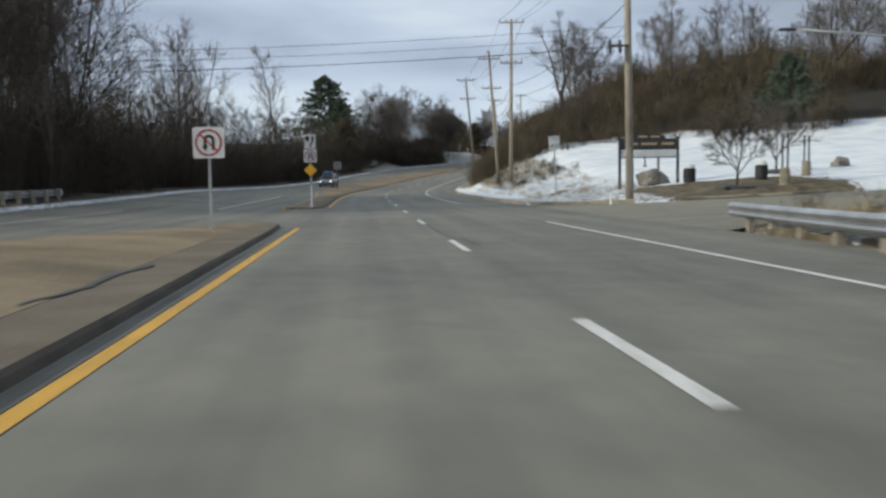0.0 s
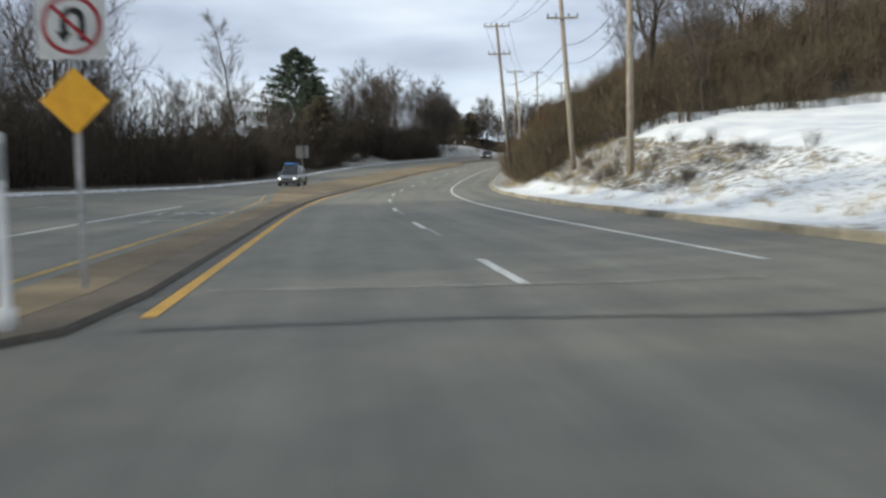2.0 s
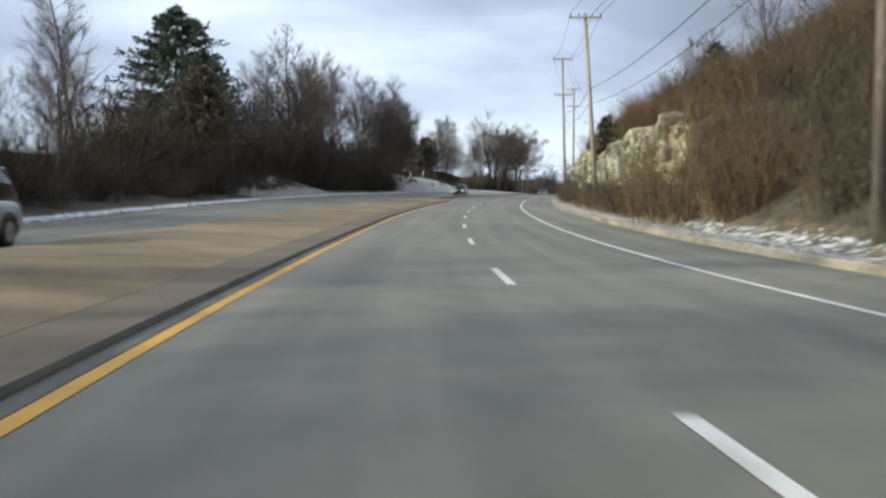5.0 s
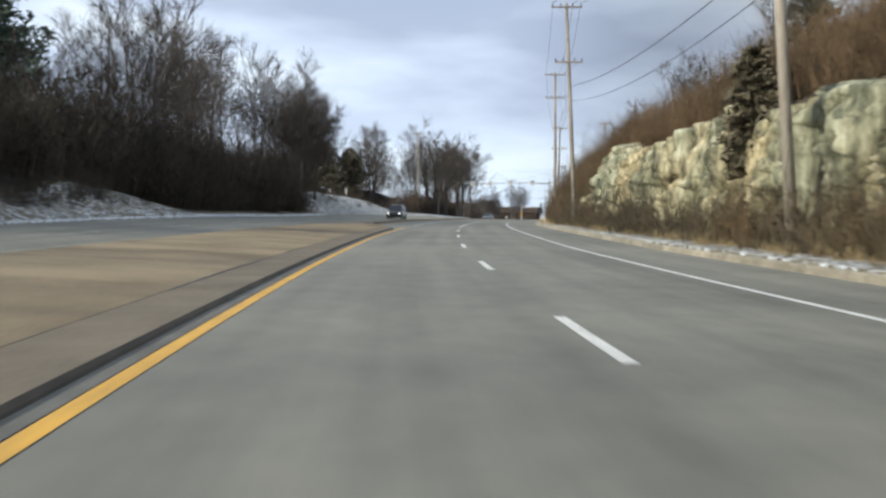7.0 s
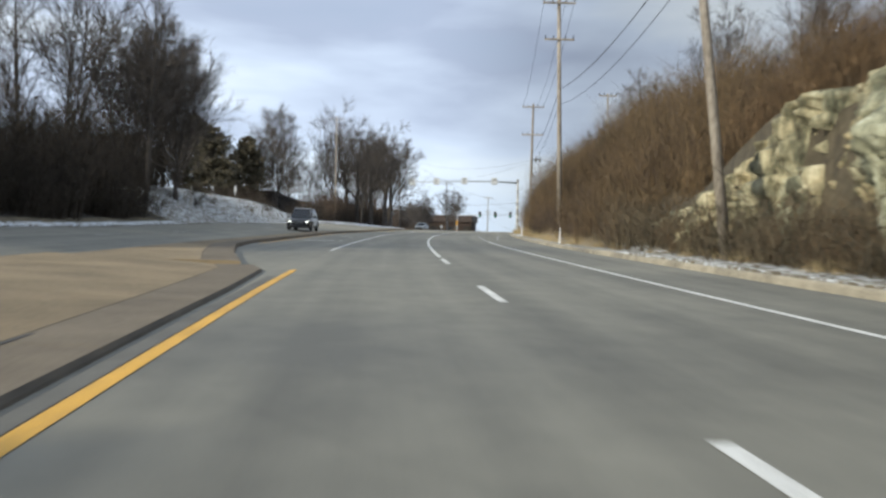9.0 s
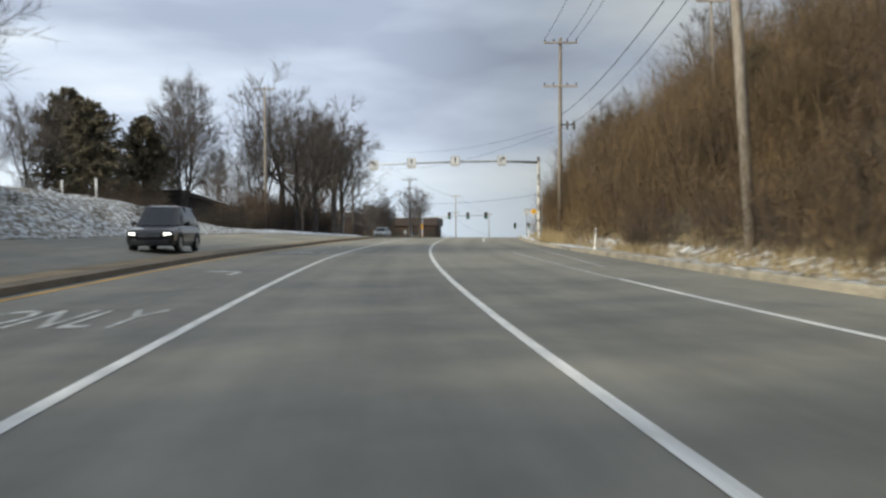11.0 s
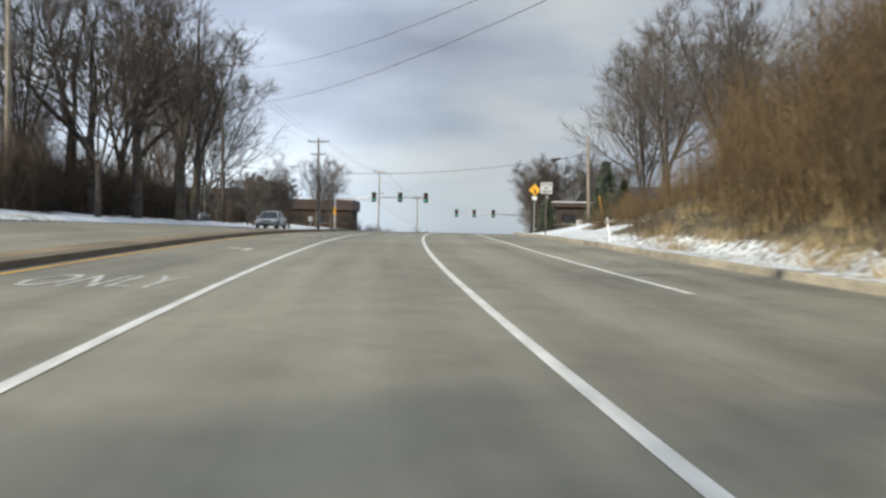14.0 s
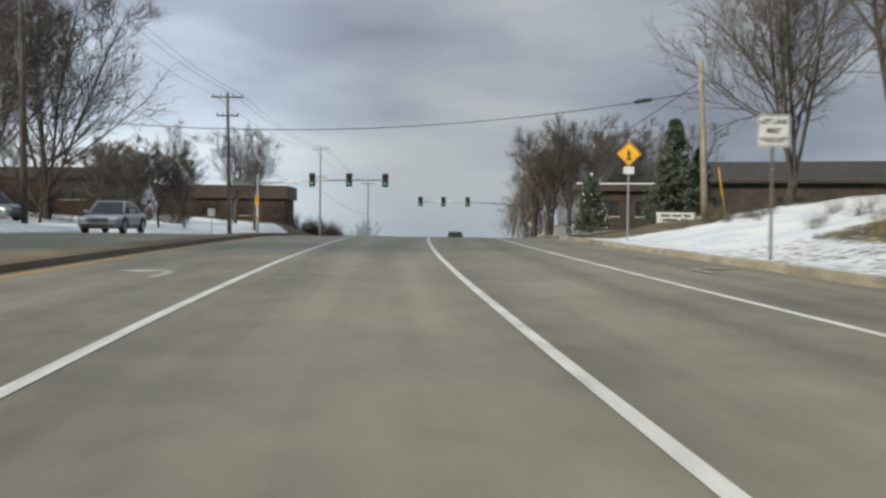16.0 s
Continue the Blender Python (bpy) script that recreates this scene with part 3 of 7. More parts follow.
# ---- painted lines ----
def stripe(name, s0, s1, d, width, mat, label, ds=2.0, kind="structure", d1=None):
    rows = np.linspace(s0, s1, max(2, int(round((s1 - s0) / ds)) + 1))
    c = np.linspace(d, d if d1 is None else d1, len(rows))
    s = np.repeat(rows[:, None], 2, 1)
    dd = np.stack([c - width / 2, c + width / 2], -1)
    idx = np.arange(s.size).reshape(s.shape)
    faces = np.stack([idx[:-1, 0], idx[:-1, 1], idx[1:, 1], idx[1:, 0]], -1)
    lift = 0.006 + np.where(dd < -9, np.interp(dd, [-16, -12.4, -8.6], [-.04, .02, 0]), 0)
    ob = link(name, mesh_np(name, along(s, dd, lift).reshape(-1, 3), faces, np.stack([s, dd], -1).reshape(-1, 2)), mat)
    return tagged(ob, label, "road marking", kind=kind)


stripe("gutter", -80, 31.5, -3.62, 0.17, GUTTER, "dark dirty gutter beside the first median kerb")
stripe("gutter", 56, 220, -3.62, 0.17, GUTTER, "dark dirty gutter beside the long median kerb")
DASH0, CYCLE, DASH = 12.05, 12.145, 3.35
stripe("yellow_line", -80, 31.5, -3.45, 0.14, YELLOW_LINE, "worn yellow line beside the first median kerb")
stripe("yellow_line", 55.5, 222.5, -3.45, 0.14, YELLOW_LINE, "worn yellow line beside the long median kerb")
for s0, s1, d0, d1 in ((56, 80, -5.60, -5.58), (80, 88, -5.58, -5.76), (88, 92, -5.76, -5.96), (92, 98, -5.96, -6.38), (98, 105, -6.38, -7.25), (105, 112, -7.25, -8.2)):
    stripe("yellow_line", s0, s1, d0, 0.13, WORN_YELLOW, "worn yellow line on the far side of the median", d1=d1)
stripe("yellow_line", 244, 420, -7.05, 0.13, YELLOW_LINE, "worn yellow line along the turn lane kerb")
stripe("edge_line", -80, 33, 3.5, 0.13, WHITE_LINE, "worn white edge line")
stripe("edge_line", 59.5, 262, 3.5, 0.13, WHITE_LINE, "worn white edge line")
stripe("edge_line", 262, 283, 3.45, 0.12, OLD_LINE, "faded white edge line", d1=3.4)
stripe("edge_line", 268, 292, 4.4, 0.11, OLD_LINE, "faint older edge line", d1=5.2)
stripe("lane_line", 313, 420, 3.22, 0.13, WHITE_LINE, "white line of the right turn lane")
stripe("lane_line", 232, 420, 0.0, 0.12, WHITE_LINE, "solid white lane line")
stripe("lane_line", 236, 420, -3.52, 0.125, WHITE_LINE, "solid white line of the left turn lane")
stripe("lane_line", -60, 50, -12.3, 0.12, OLD_LINE, "faded lane line on the far carriageway")
stripe("lane_line", 56, 92, -9.0, 0.13, WHITE_LINE, "white turn lane line on the far carriageway")
for k in range(-6, 19):
    s1 = DASH0 + CYCLE * k
    stripe("lane_dash", s1 - DASH, s1, 0.0, 0.13, WHITE_LINE, "white lane dash", 1.2)
for k in range(2, 34):
    s1 = DASH0 + CYCLE * k
    stripe("lane_dash", s1 - DASH, s1, -12.4, 0.11, OLD_LINE, "faded white lane dash", 1.2)


def road_letters(text, s, d, width, length, mat=None):
    mesh = lettering(text, 1.0)
    co = np.array([v.co[:] for v in mesh.vertices])
    lo, hi = co.min(0), co.max(0)
    u = (co - (lo + hi) / 2) / np.maximum(hi - lo, 1e-6)
    p = along(s + u[:, 1] * length, d + u[:, 0] * width, 0.007)
    mesh.vertices.foreach_set("co", p.astype(np.float32).ravel())
    uv = mesh.uv_layers.active or mesh.uv_layers.new(name="UVMap")
    vi = np.zeros(len(mesh.loops), np.int32)
    mesh.loops.foreach_get("vertex_index", vi)
    uv.data.foreach_set("uv", np.stack([s + u[:, 1] * length, d + u[:, 0] * width], -1)[vi].astype(np.float32).ravel())
    ob = link("road_word", mesh, mat or WORN_WHITE)
    tagged(ob, "white painted word ONLY on the turn lane asphalt", "road marking", "painted words", "structure")


def road_arrow(s, d, flip=1, mat=None):
    """A bent turn arrow, 2.4 m long."""
    out = [(-.07, -1.2), (.10, -1.2), (.10, .15), (.02, .48), (-.22, .66), (-.40, .68), (-.40, .95), (-.95, .50), (-.40, .10), (-.40, .38), (-.24, .36), (-.11, .26), (-.07, .08)]
    u = np.array(out)
    p = along(s + u[:, 1], d + flip * u[:, 0] + 0.2 * flip, 0.007)
    bm = new_bm()
    vs = [bm.verts.new(q) for q in p]
    f = bm.faces.new(vs)
    if f.normal.z < 0 or flip < 0:
        bm.normal_update()
        if f.normal.z < 0:
            f.normal_flip()
    layer = bm.loops.layers.uv.new("UVMap")
    for lp in f.loops:
        lp[layer].uv = (lp.vert.co.x, lp.vert.co.y)
    bmesh.ops.triangulate(bm, faces=[f])
    tagged(part("turn_arrow", bm, mat or WORN_WHITE), "white painted turn arrow on the asphalt", "road marking", "painted arrows", "structure")


for s in (253.5, 283.3, 313.7, 344.7):
    road_letters("ONLY", s, -5.2, 2.1, 2.4)
for s in (265.5, 296, 326.7, 355.6, 385):
    road_arrow(s, -5.1)
for s in (333, 358, 384):
    road_arrow(s, 5.0, -1, FAINT_LINE)
road_letters("ONLY", 322, 4.95, 2.0, 2.4, FAINT_LINE)


# ---- kerbs and medians ----
def kerb_run(name, s0, s1, d, side, label, piece=3.0, height=0.15, width=0.16, d1=None, mat=None):
    """A run of kerb stones: side +1 has the road to its left."""
    run = new(name)
    run.empty_display_size = 0.3
    tagged(run, label, "kerb", kind="structure")
    count = max(1, int((s1 - s0) / piece))
    rng = random.Random(int(s0 * 7 + d * 13))
    for k in range(count):
        a, b2 = s0 + (s1 - s0) * k / count + 0.012, s0 + (s1 - s0) * (k + 1) / count - 0.012
        da, db = (d, d) if d1 is None else (d + (d1 - d) * k / count, d + (d1 - d) * (k + 1) / count)
        sink = rng.uniform(-0.015, 0.012)
        prof = [(0.0, -0.05), (0.03, height - 0.04 + sink), (0.06, height + sink), (width, height + sink), (width, -0.05)]
        bm = new_bm()
        ends = []
        for s, dd in ((a, da), (b2, db)):
            ends.append([bm.verts.new(along(s, dd + side * o, h)) for o, h in prof])
        n = len(prof)
        for i in range(n - 1):
            q = (ends[0][i], ends[0][i + 1], ends[1][i + 1], ends[1][i])
            bm.faces.new(q if side > 0 else q[::-1])
        bm.faces.new(ends[0][::-1] if side > 0 else ends[0])
        bm.faces.new(ends[1] if side > 0 else ends[1][::-1])
        part("kerb_stone", bm, mat or KERB, run)


def median(name, pts, label, height=0.15, slab=4.5, crown=0.0, face=1):
    """A raised concrete island that rises from its right kerb: pts are rows of s, right edge and left edge; cut into slabs."""
    run = new(name)
    run.empty_display_size = 0.3
    tagged(run, label, "median", kind="structure")
    pts = np.array(pts, float)
    s0, s1 = pts[0, 0], pts[-1, 0]
    cuts = np.linspace(s0, s1, max(2, int((s1 - s0) / slab) + 1))
    knots = set(pts[:, 0])
    for a, b2 in zip(cuts, cuts[1:]):
        ss = np.array(sorted({a + 0.01, b2 - 0.01} | {k for k in knots if a < k < b2} | {(a + b2) / 2}))
        dr, dl = np.interp(ss, pts[:, 0], pts[:, 1]), np.interp(ss, pts[:, 0], pts[:, 2])
        bm = new_bm()
        cols = []
        for s, r, l2 in zip(ss, dr, dl):
            w = max(r - l2, 0.05)
            e = min(0.05, w * 0.2)
            band = min(0.85, w * .4)
            rise = crown * min(max((w - 1.5) / 2.5, 0.15), 1.0)
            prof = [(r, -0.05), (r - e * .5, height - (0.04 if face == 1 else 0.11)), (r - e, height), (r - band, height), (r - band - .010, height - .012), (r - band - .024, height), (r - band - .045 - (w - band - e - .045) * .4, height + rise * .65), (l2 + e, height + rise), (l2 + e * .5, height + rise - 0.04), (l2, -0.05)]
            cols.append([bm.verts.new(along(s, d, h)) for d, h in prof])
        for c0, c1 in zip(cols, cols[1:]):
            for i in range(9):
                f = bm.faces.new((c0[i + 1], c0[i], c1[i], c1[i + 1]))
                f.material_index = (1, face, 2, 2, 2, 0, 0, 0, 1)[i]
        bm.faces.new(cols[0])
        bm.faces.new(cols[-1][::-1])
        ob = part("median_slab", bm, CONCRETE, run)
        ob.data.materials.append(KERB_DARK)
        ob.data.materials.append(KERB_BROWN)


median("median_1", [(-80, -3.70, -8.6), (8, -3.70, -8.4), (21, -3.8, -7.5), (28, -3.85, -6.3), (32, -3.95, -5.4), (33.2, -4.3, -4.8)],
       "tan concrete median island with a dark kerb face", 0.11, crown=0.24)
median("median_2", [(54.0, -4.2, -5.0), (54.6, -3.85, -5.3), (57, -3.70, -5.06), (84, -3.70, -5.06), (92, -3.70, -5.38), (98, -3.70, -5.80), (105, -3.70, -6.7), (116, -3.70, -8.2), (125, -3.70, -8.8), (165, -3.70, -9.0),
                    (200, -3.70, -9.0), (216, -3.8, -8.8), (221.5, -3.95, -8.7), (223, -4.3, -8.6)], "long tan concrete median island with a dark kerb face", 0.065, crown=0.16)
median("median_3", [(223.2, -4.6, -8.75), (229, -5.6, -8.7), (237, -6.8, -8.7), (244, -7.3, -8.7), (300, -7.35, -8.7), (395, -7.4, -8.7)],
       "narrow raised concrete median beside the turn lane", 0.135, face=2)
kerb_run("kerb_right", 57, 388, RIGHT_EDGE - 0.16, 1, "weathered tan concrete kerb along the verge", 3.05)


def driveway():
    """An apron that leaves the road past the snowy verge."""
    rows, cols = np.linspace(0, 1, 9), np.r_[6.35, 6.9, 7.6, 8.6, 10, 12, 15, 19, 24]
    v, d = np.meshgrid(rows, cols, indexing="ij")
    half = 4.6 + 3.2 * (1 - smooth01(d, 6.3, 9.5))
    s = 396.5 + (2 * v - 1) * half
    h = np.where(d < 6.5, 0.0, land(s, d) + 0.05)
    idx = np.arange(s.size).reshape(s.shape)
    faces = np.stack([idx[:-1, :-1], idx[:-1, 1:], idx[1:, 1:], idx[1:, :-1]], -1).reshape(-1, 4)
    ob = link("driveway", mesh_np("driveway", along(s, d, h).reshape(-1, 3), faces, np.stack([d + 300, s], -1).reshape(-1, 2)), ASPHALT)
    tagged(ob, "grey asphalt driveway apron past a snowy verge", "driveway", kind="structure")


driveway()


def kerb_curve(name, pts, label):
    """A curved kerb return through offsets."""
    run = new(name)
    run.empty_display_size = 0.3
    tagged(run, label, "kerb", kind="structure")
    for (sa, da, ha), (sb, db, hb) in zip(pts, pts[1:]):
        p, q = Vector(along(sa, da, ha)), Vector(along(sb, db, hb))
        way = (q - p).normalized()
        side = Vector((way.y, -way.x, 0))
        bm = new_bm()
        ends = []
        for c in (p + way * 0.01, q - way * 0.01):
            ends.append([bm.verts.new(c + side * o + Vector((0, 0, h))) for o, h in ((0, -.1), (.03, .11), (.06, .15), (.18, .15), (.18, -.1))])
        for i in range(4):
            bm.faces.new((ends[0][i], ends[0][i + 1], ends[1][i + 1], ends[1][i]))
        bm.faces.new(ends[0][::-1])
        bm.faces.new(ends[1])
        part("kerb_stone", bm, KERB, run)


kerb_curve("kerb_return", [(50.2 + 0.15 * 20, 26.4, .65), (49.9, 18, .35), (49.6, 13, .2), (50.6, 10, .12), (52.2, 8, .05), (54.2, 6.8, .01), (57, 6.3, 0)],
           "curved concrete kerb at the street corner")
kerb_curve("kerb_return", [(388, 6.3, 0), (389.8, 6.6, .02), (391.1, 7.5, .06), (391.8, 9.2, .12), (391.9, 13, .3), (391.9, 18, .5)],
           "curved concrete kerb beside the driveway")


# ---- bare trees ----
def tubes_np(segs, sides):
    """Tapered tubes from rows of two ends and two radii; a tip of no radius is a point."""
    segs = np.asarray(segs, float)
    a, b2, ra, rb = segs[:, 0:3], segs[:, 3:6], segs[:, 6], segs[:, 7]
    way = b2 - a
    way /= np.maximum(np.linalg.norm(way, axis=1), 1e-9)[:, None]
    ref = np.where(np.abs(way[:, 2:3]) < 0.9, [[0, 0, 1.0]], [[1.0, 0, 0]])
    u = np.cross(way, ref)
    u /= np.linalg.norm(u, axis=1)[:, None]
    v = np.cross(way, u)
    ang = 2 * np.pi * np.arange(sides) / sides
    ring = np.cos(ang)[None, :, None] * u[:, None] + np.sin(ang)[None, :, None] * v[:, None]
    low = a[:, None] + ring * ra[:, None, None]
    if np.all(rb == 0):
        # fine twigs and stems: one slender tapering blade each, turned at random about its length
        roll = np.random.default_rng(len(segs)).uniform(0, np.pi, len(segs))[:, None]
        wide = (np.cos(roll) * u + np.sin(roll) * v) * ra[:, None]
        verts = np.stack([a - wide, a + wide, b2], 1)
        tri = np.array([[0, 1, 2]])
        n = 3
    elif sides == 2:
        # thin boughs: one tapering strip each
        roll = np.random.default_rng(len(segs)).uniform(0, np.pi, len(segs))[:, None]
        wide = np.cos(roll) * u + np.sin(roll) * v
        verts = np.stack([a - wide * ra[:, None], a + wide * ra[:, None], b2 + wide * rb[:, None], b2 - wide * rb[:, None]], 1)
        tri = np.array([[0, 1, 2], [0, 2, 3]])
        n = 4
    else:
        high = b2[:, None] + ring * rb[:, None, None]
        verts = np.concatenate([low, high], 1)
        k = np.arange(sides)
        k1 = (k + 1) % sides
        tri = np.concatenate([np.stack([k, k1, k1 + sides], -1), np.stack([k, k1 + sides, k + sides], -1)])
        n = 2 * sides
    faces = (np.arange(len(segs))[:, None, None] * n + tri[None]).reshape(-1, 3)
    return verts.reshape(-1, 3), faces


def merge(parts):
    vs, fs, base = [], [], 0
    for v, f in parts:
        vs.append(v)
        fs.append(f + base)
        base += len(v)
    return np.concatenate(vs), np.concatenate(fs)


def grow_tree(seed, height=13.0, fork=0.25, leaders=3, spread=0.30, limbs=8, boughs=6, twigs=9, girth=1.0, crook=0.10):
    """A leafless tree: the trunk divides into leaders, these into limbs, boughs and twigs. Returns the meshes of its trunk and its crown."""
    rng = np.random.default_rng(seed)
    thick, mid, fine, thin = [], [], [], []

    def unit(w):
        w = np.asarray(w, float)
        return w / max(np.linalg.norm(w), 1e-9)

    def bent(p, way, length, r0, r1, n, wander, lift, store):
        pts = [np.array(p, float)]
        way = unit(way)
        for k in range(n):
            way = unit(way + rng.normal(0, wander, 3) + [0, 0, lift])
            q = pts[-1] + way * length / n
            store.append([*pts[-1], *q, r0 + (r1 - r0) * k / n, r0 + (r1 - r0) * (k + 1) / n])
            pts.append(q)
        return np.array(pts)

    def point(pts, u):
        f = min(max(u, 0), 0.999) * (len(pts) - 1)
        i = int(f)
        return pts[i] + (pts[i + 1] - pts[i]) * (f - i), unit(pts[i + 1] - pts[i])

    def aside(way, angle, az):
        """A way turned off another by an angle."""
        ref = unit(np.cross(way, [0.3, 0.1, 1.0] if abs(way[2]) < 0.9 else [1.0, 0.2, 0]))
        side = ref * math.cos(az) + np.cross(way, ref) * math.sin(az)
        return way * math.cos(angle) + side * math.sin(angle)

    def spray(pts, length, count):
        """Twigs along a bough, each with a side twig."""
        for k in range(count):
            p, w = point(pts, 0.10 + 0.90 * (k + rng.uniform(0, 1)) / count)
            w2 = aside(w, rng.uniform(0.25, 0.85), rng.uniform(0, 6.28)) + [0, 0, 0.16]
            q = p + unit(w2) * length * rng.uniform(0.55, 1.25)
            thin.append([*p, *q, 0.0125, 0.0])
            p3 = p + (q - p) * rng.uniform(0.3, 0.6)
            q3 = p3 + unit(aside(unit(w2), rng.uniform(0.35, 0.8), rng.uniform(0, 6.28))) * length * rng.uniform(0.35, 0.7)
            thin.append([*p3, *q3, 0.0100, 0.0])

    def limb(p, way, length, r):
        pts = bent(p, way, length, r, 0.012, 4, crook, 0.07, mid)
        az0 = rng.uniform(0, 6.28)
        for j in range(boughs):
            u = 0.18 + 0.80 * (j + rng.uniform(0, 1)) / boughs
            q, w = point(pts, u)
            ln = length * (0.58 - 0.28 * u) * rng.uniform(0.75, 1.2)
            br = bent(q, aside(w, rng.uniform(0.45, 0.85), az0 + j * 2.4), ln, max(0.020, r * 0.6 * (1 - u)), 0.014, 2, crook, 0.08, fine)
            spray(br, 0.48 * ln + 0.55 * height / 13, twigs)
        spray(pts[2:], 0.16 * length + 0.6 * height / 13, 5)

    r0 = 0.0125 * height * girth
    stem_top = height if leaders == 1 else height * fork
    trunk = bent([0, 0, -0.4], [*rng.normal(0, 0.04, 2), 1], stem_top + 0.4, r0, 0.025 if leaders == 1 else r0 * 0.78, 8 if leaders == 1 else 4, 0.04, 0.03, thick)
    stems = [(trunk, fork)] if leaders == 1 else []
    az0 = rng.uniform(0, 6.28)
    for k in range(leaders if leaders > 1 else 0):
        az = az0 + 6.283 * k / leaders + rng.uniform(-0.5, 0.5)
        p, _ = point(trunk, 1.0 - 0.35 * (k / leaders) ** 1.5)
        lean = spread * rng.uniform(0.35, 1.35) if k else spread * 0.2
        ln = (height - p[2]) * rng.uniform(0.84, 1.02)
        stems.append((bent(p, [math.cos(az) * lean, math.sin(az) * lean, 0.75], ln, r0 * 0.78 / math.sqrt(leaders) * rng.uniform(0.9, 1.3), 0.016, 7, crook * 0.55, 0.05, thick), 0.12))
    for pts, low in stems:
        span = np.linalg.norm(pts[-1] - pts[0])
        for k in range(limbs):
            u = low + (0.97 - low) * (k + rng.uniform(0, 1)) / limbs
            p, w = point(pts, u)
            ln = (height * spread * (1.25 - 0.85 * u) if leaders == 1 else span * 0.46 * (1.15 - 0.80 * u)) * rng.uniform(0.7, 1.2)
            limb(p, aside(w, rng.uniform(0.5, 0.95), k * 2.4 + az0), ln, max(0.024, r0 * (0.50 if leaders == 1 else 0.38) * (1 - u)))
        spray(pts[-3:], 0.09 * height, 8)
    trunk_mesh = mesh_np("trunk", *tubes_np(thick, 7), smooth=True)
    crown_mesh = mesh_np("crown", *merge([tubes_np(mid, 3), tubes_np(fine, 2), tubes_np(thin, 3)]))
    trunk_mesh.materials.append(BARK)
    crown_mesh.materials.append(TWIG)
    return trunk_mesh, crown_mesh


def plant(name, meshes, s, d, scale, turn, label, category, group, names=("trunk", "crown"), sink=0.0):
    root = thing(name, at(s, d, float(land(s, d)) - sink, turn) @ Matrix.Diagonal((scale, scale, scale, 1)), label, category, group)
    for nm, mesh in zip(names, meshes):
        ob = new(nm, mesh)
        ob.parent = root
    return root


TREES = {
    "slim": [grow_tree(11 + k, 14, 0.24, 1, 0.28, 20, 6, 9) for k in range(4)],
    "broad": [grow_tree(31 + k, 13, 0.22, 4, 0.38, 7, 6, 10, 1.1) for k in range(4)],
    "forked": [grow_tree(51 + k, 13, 0.14, 3, 0.24, 9, 6, 9) for k in range(4)],
    "old": [grow_tree(131 + k, 13, 0.34, 3, 0.34, 8, 6, 8, 2.0, 0.17) for k in range(4)],
    "full": [grow_tree(171 + k, 13, 0.24, 4, 0.36, 9, 7, 10, 1.8) for k in range(4)],
    "vase": [grow_tree(181 + k, 13, 0.20, 6, 0.34, 8, 7, 9, 1.6, 0.07) for k in range(2)],
    "dwarf": [grow_tree(151 + k, 5.4, 0.22, 5, 0.50, 7, 6, 10, 1.5) for k in range(3)],
    "grand": [grow_tree(191 + k, 13, 0.22, 4, 0.30, 10, 8, 11, 2.3, 0.09) for k in range(3)],
    "clump": [grow_tree(211 + k, 13, 0.09, 5, 0.25, 11, 8, 13, 1.5, 0.08) for k in range(3)],
    "light": [grow_tree(71 + k, 13, 0.20, 3, 0.32, 8, 6, 8) for k in range(4)],
}
rng = random.Random(4)
WOOD = "bare trees of the roadside wood"
CLEARING = 44.0      # the sun reaches the road where the wood opens


def wood(count, s0, s1, d0, d1, low, high, kinds, label, group=WOOD, gap=2.2):
    done = []
    for _ in range(count * 6):
        s, d = rng.uniform(s0, s1), rng.uniform(d0, d1)
        if len(done) >= count or any((s - a) ** 2 + (d - b2) ** 2 < gap ** 2 for a, b2 in done):
            continue
        done.append((s, d))
        h, tree, turn = rng.uniform(low, high), rng.choice(TREES[rng.choice(kinds)]), rng.uniform(0, 360)
        if s > CLEARING or d > 0:
            plant("bare_tree", tree, s, d, h / 13.5, turn, label, "tree", group)


wood(66, -30, 125, -40, -18.6, 11, 17, ["slim", "forked", "slim"], "tall bare grey tree rising from dark brush", gap=1.9)
wood(14, 24, 80, -29, -19.5, 15, 19, ["slim", "forked"], "tall bare grey tree rising from dark brush", gap=3.0)
wood(25, 100, 172, -40, -18.8, 8, 11.5, ["slim", "forked", "light"], "bare grey tree among dark roadside brush", gap=1.9)
wood(14, 186, 236, -40, -20, 7.5, 10, ["slim", "forked", "light"], "bare grey tree above a snowy bank", gap=1.9)
wood(15, 230, 276, -31, -19.6, 14, 17, ["forked", "slim", "forked"], "tall bare tree with forking stems in a roadside wood", gap=2.8)
wood(11, 353, 377, -22.5, -17.9, 13, 17, ["old", "old", "broad"], "tall bare tree in a snowy row beside the road", "bare trees in the snowy row", 2.6)
wood(12, 300, 350, -60, -36, 10, 14, ["light"], "bare tree on the snowy bank")
wood(12, 392, 470, -70, -40, 11, 14, ["light"], "bare tree behind the low buildings")
wood(24, 118, 200, 18, 80, 9.5, 14, ["light", "old", "light"], "bare hilltop tree rising from brush", "bare trees on the hill")
wood(18, 190, 335, 17, 45, 6.5, 10, ["light", "broad"], "bare tree on the brushy hilltop", "bare trees on the hill")
wood(16, -30, 60, 70, 110, 11, 15, ["light"], "bare tree behind the snowy field", "bare trees on the hill")
wood(14, 420, 466, 8.5, 28, 8, 11.5, ["full", "full", "broad"], "bare tree behind the lit conifer", "bare trees at the crossing", 2.4)
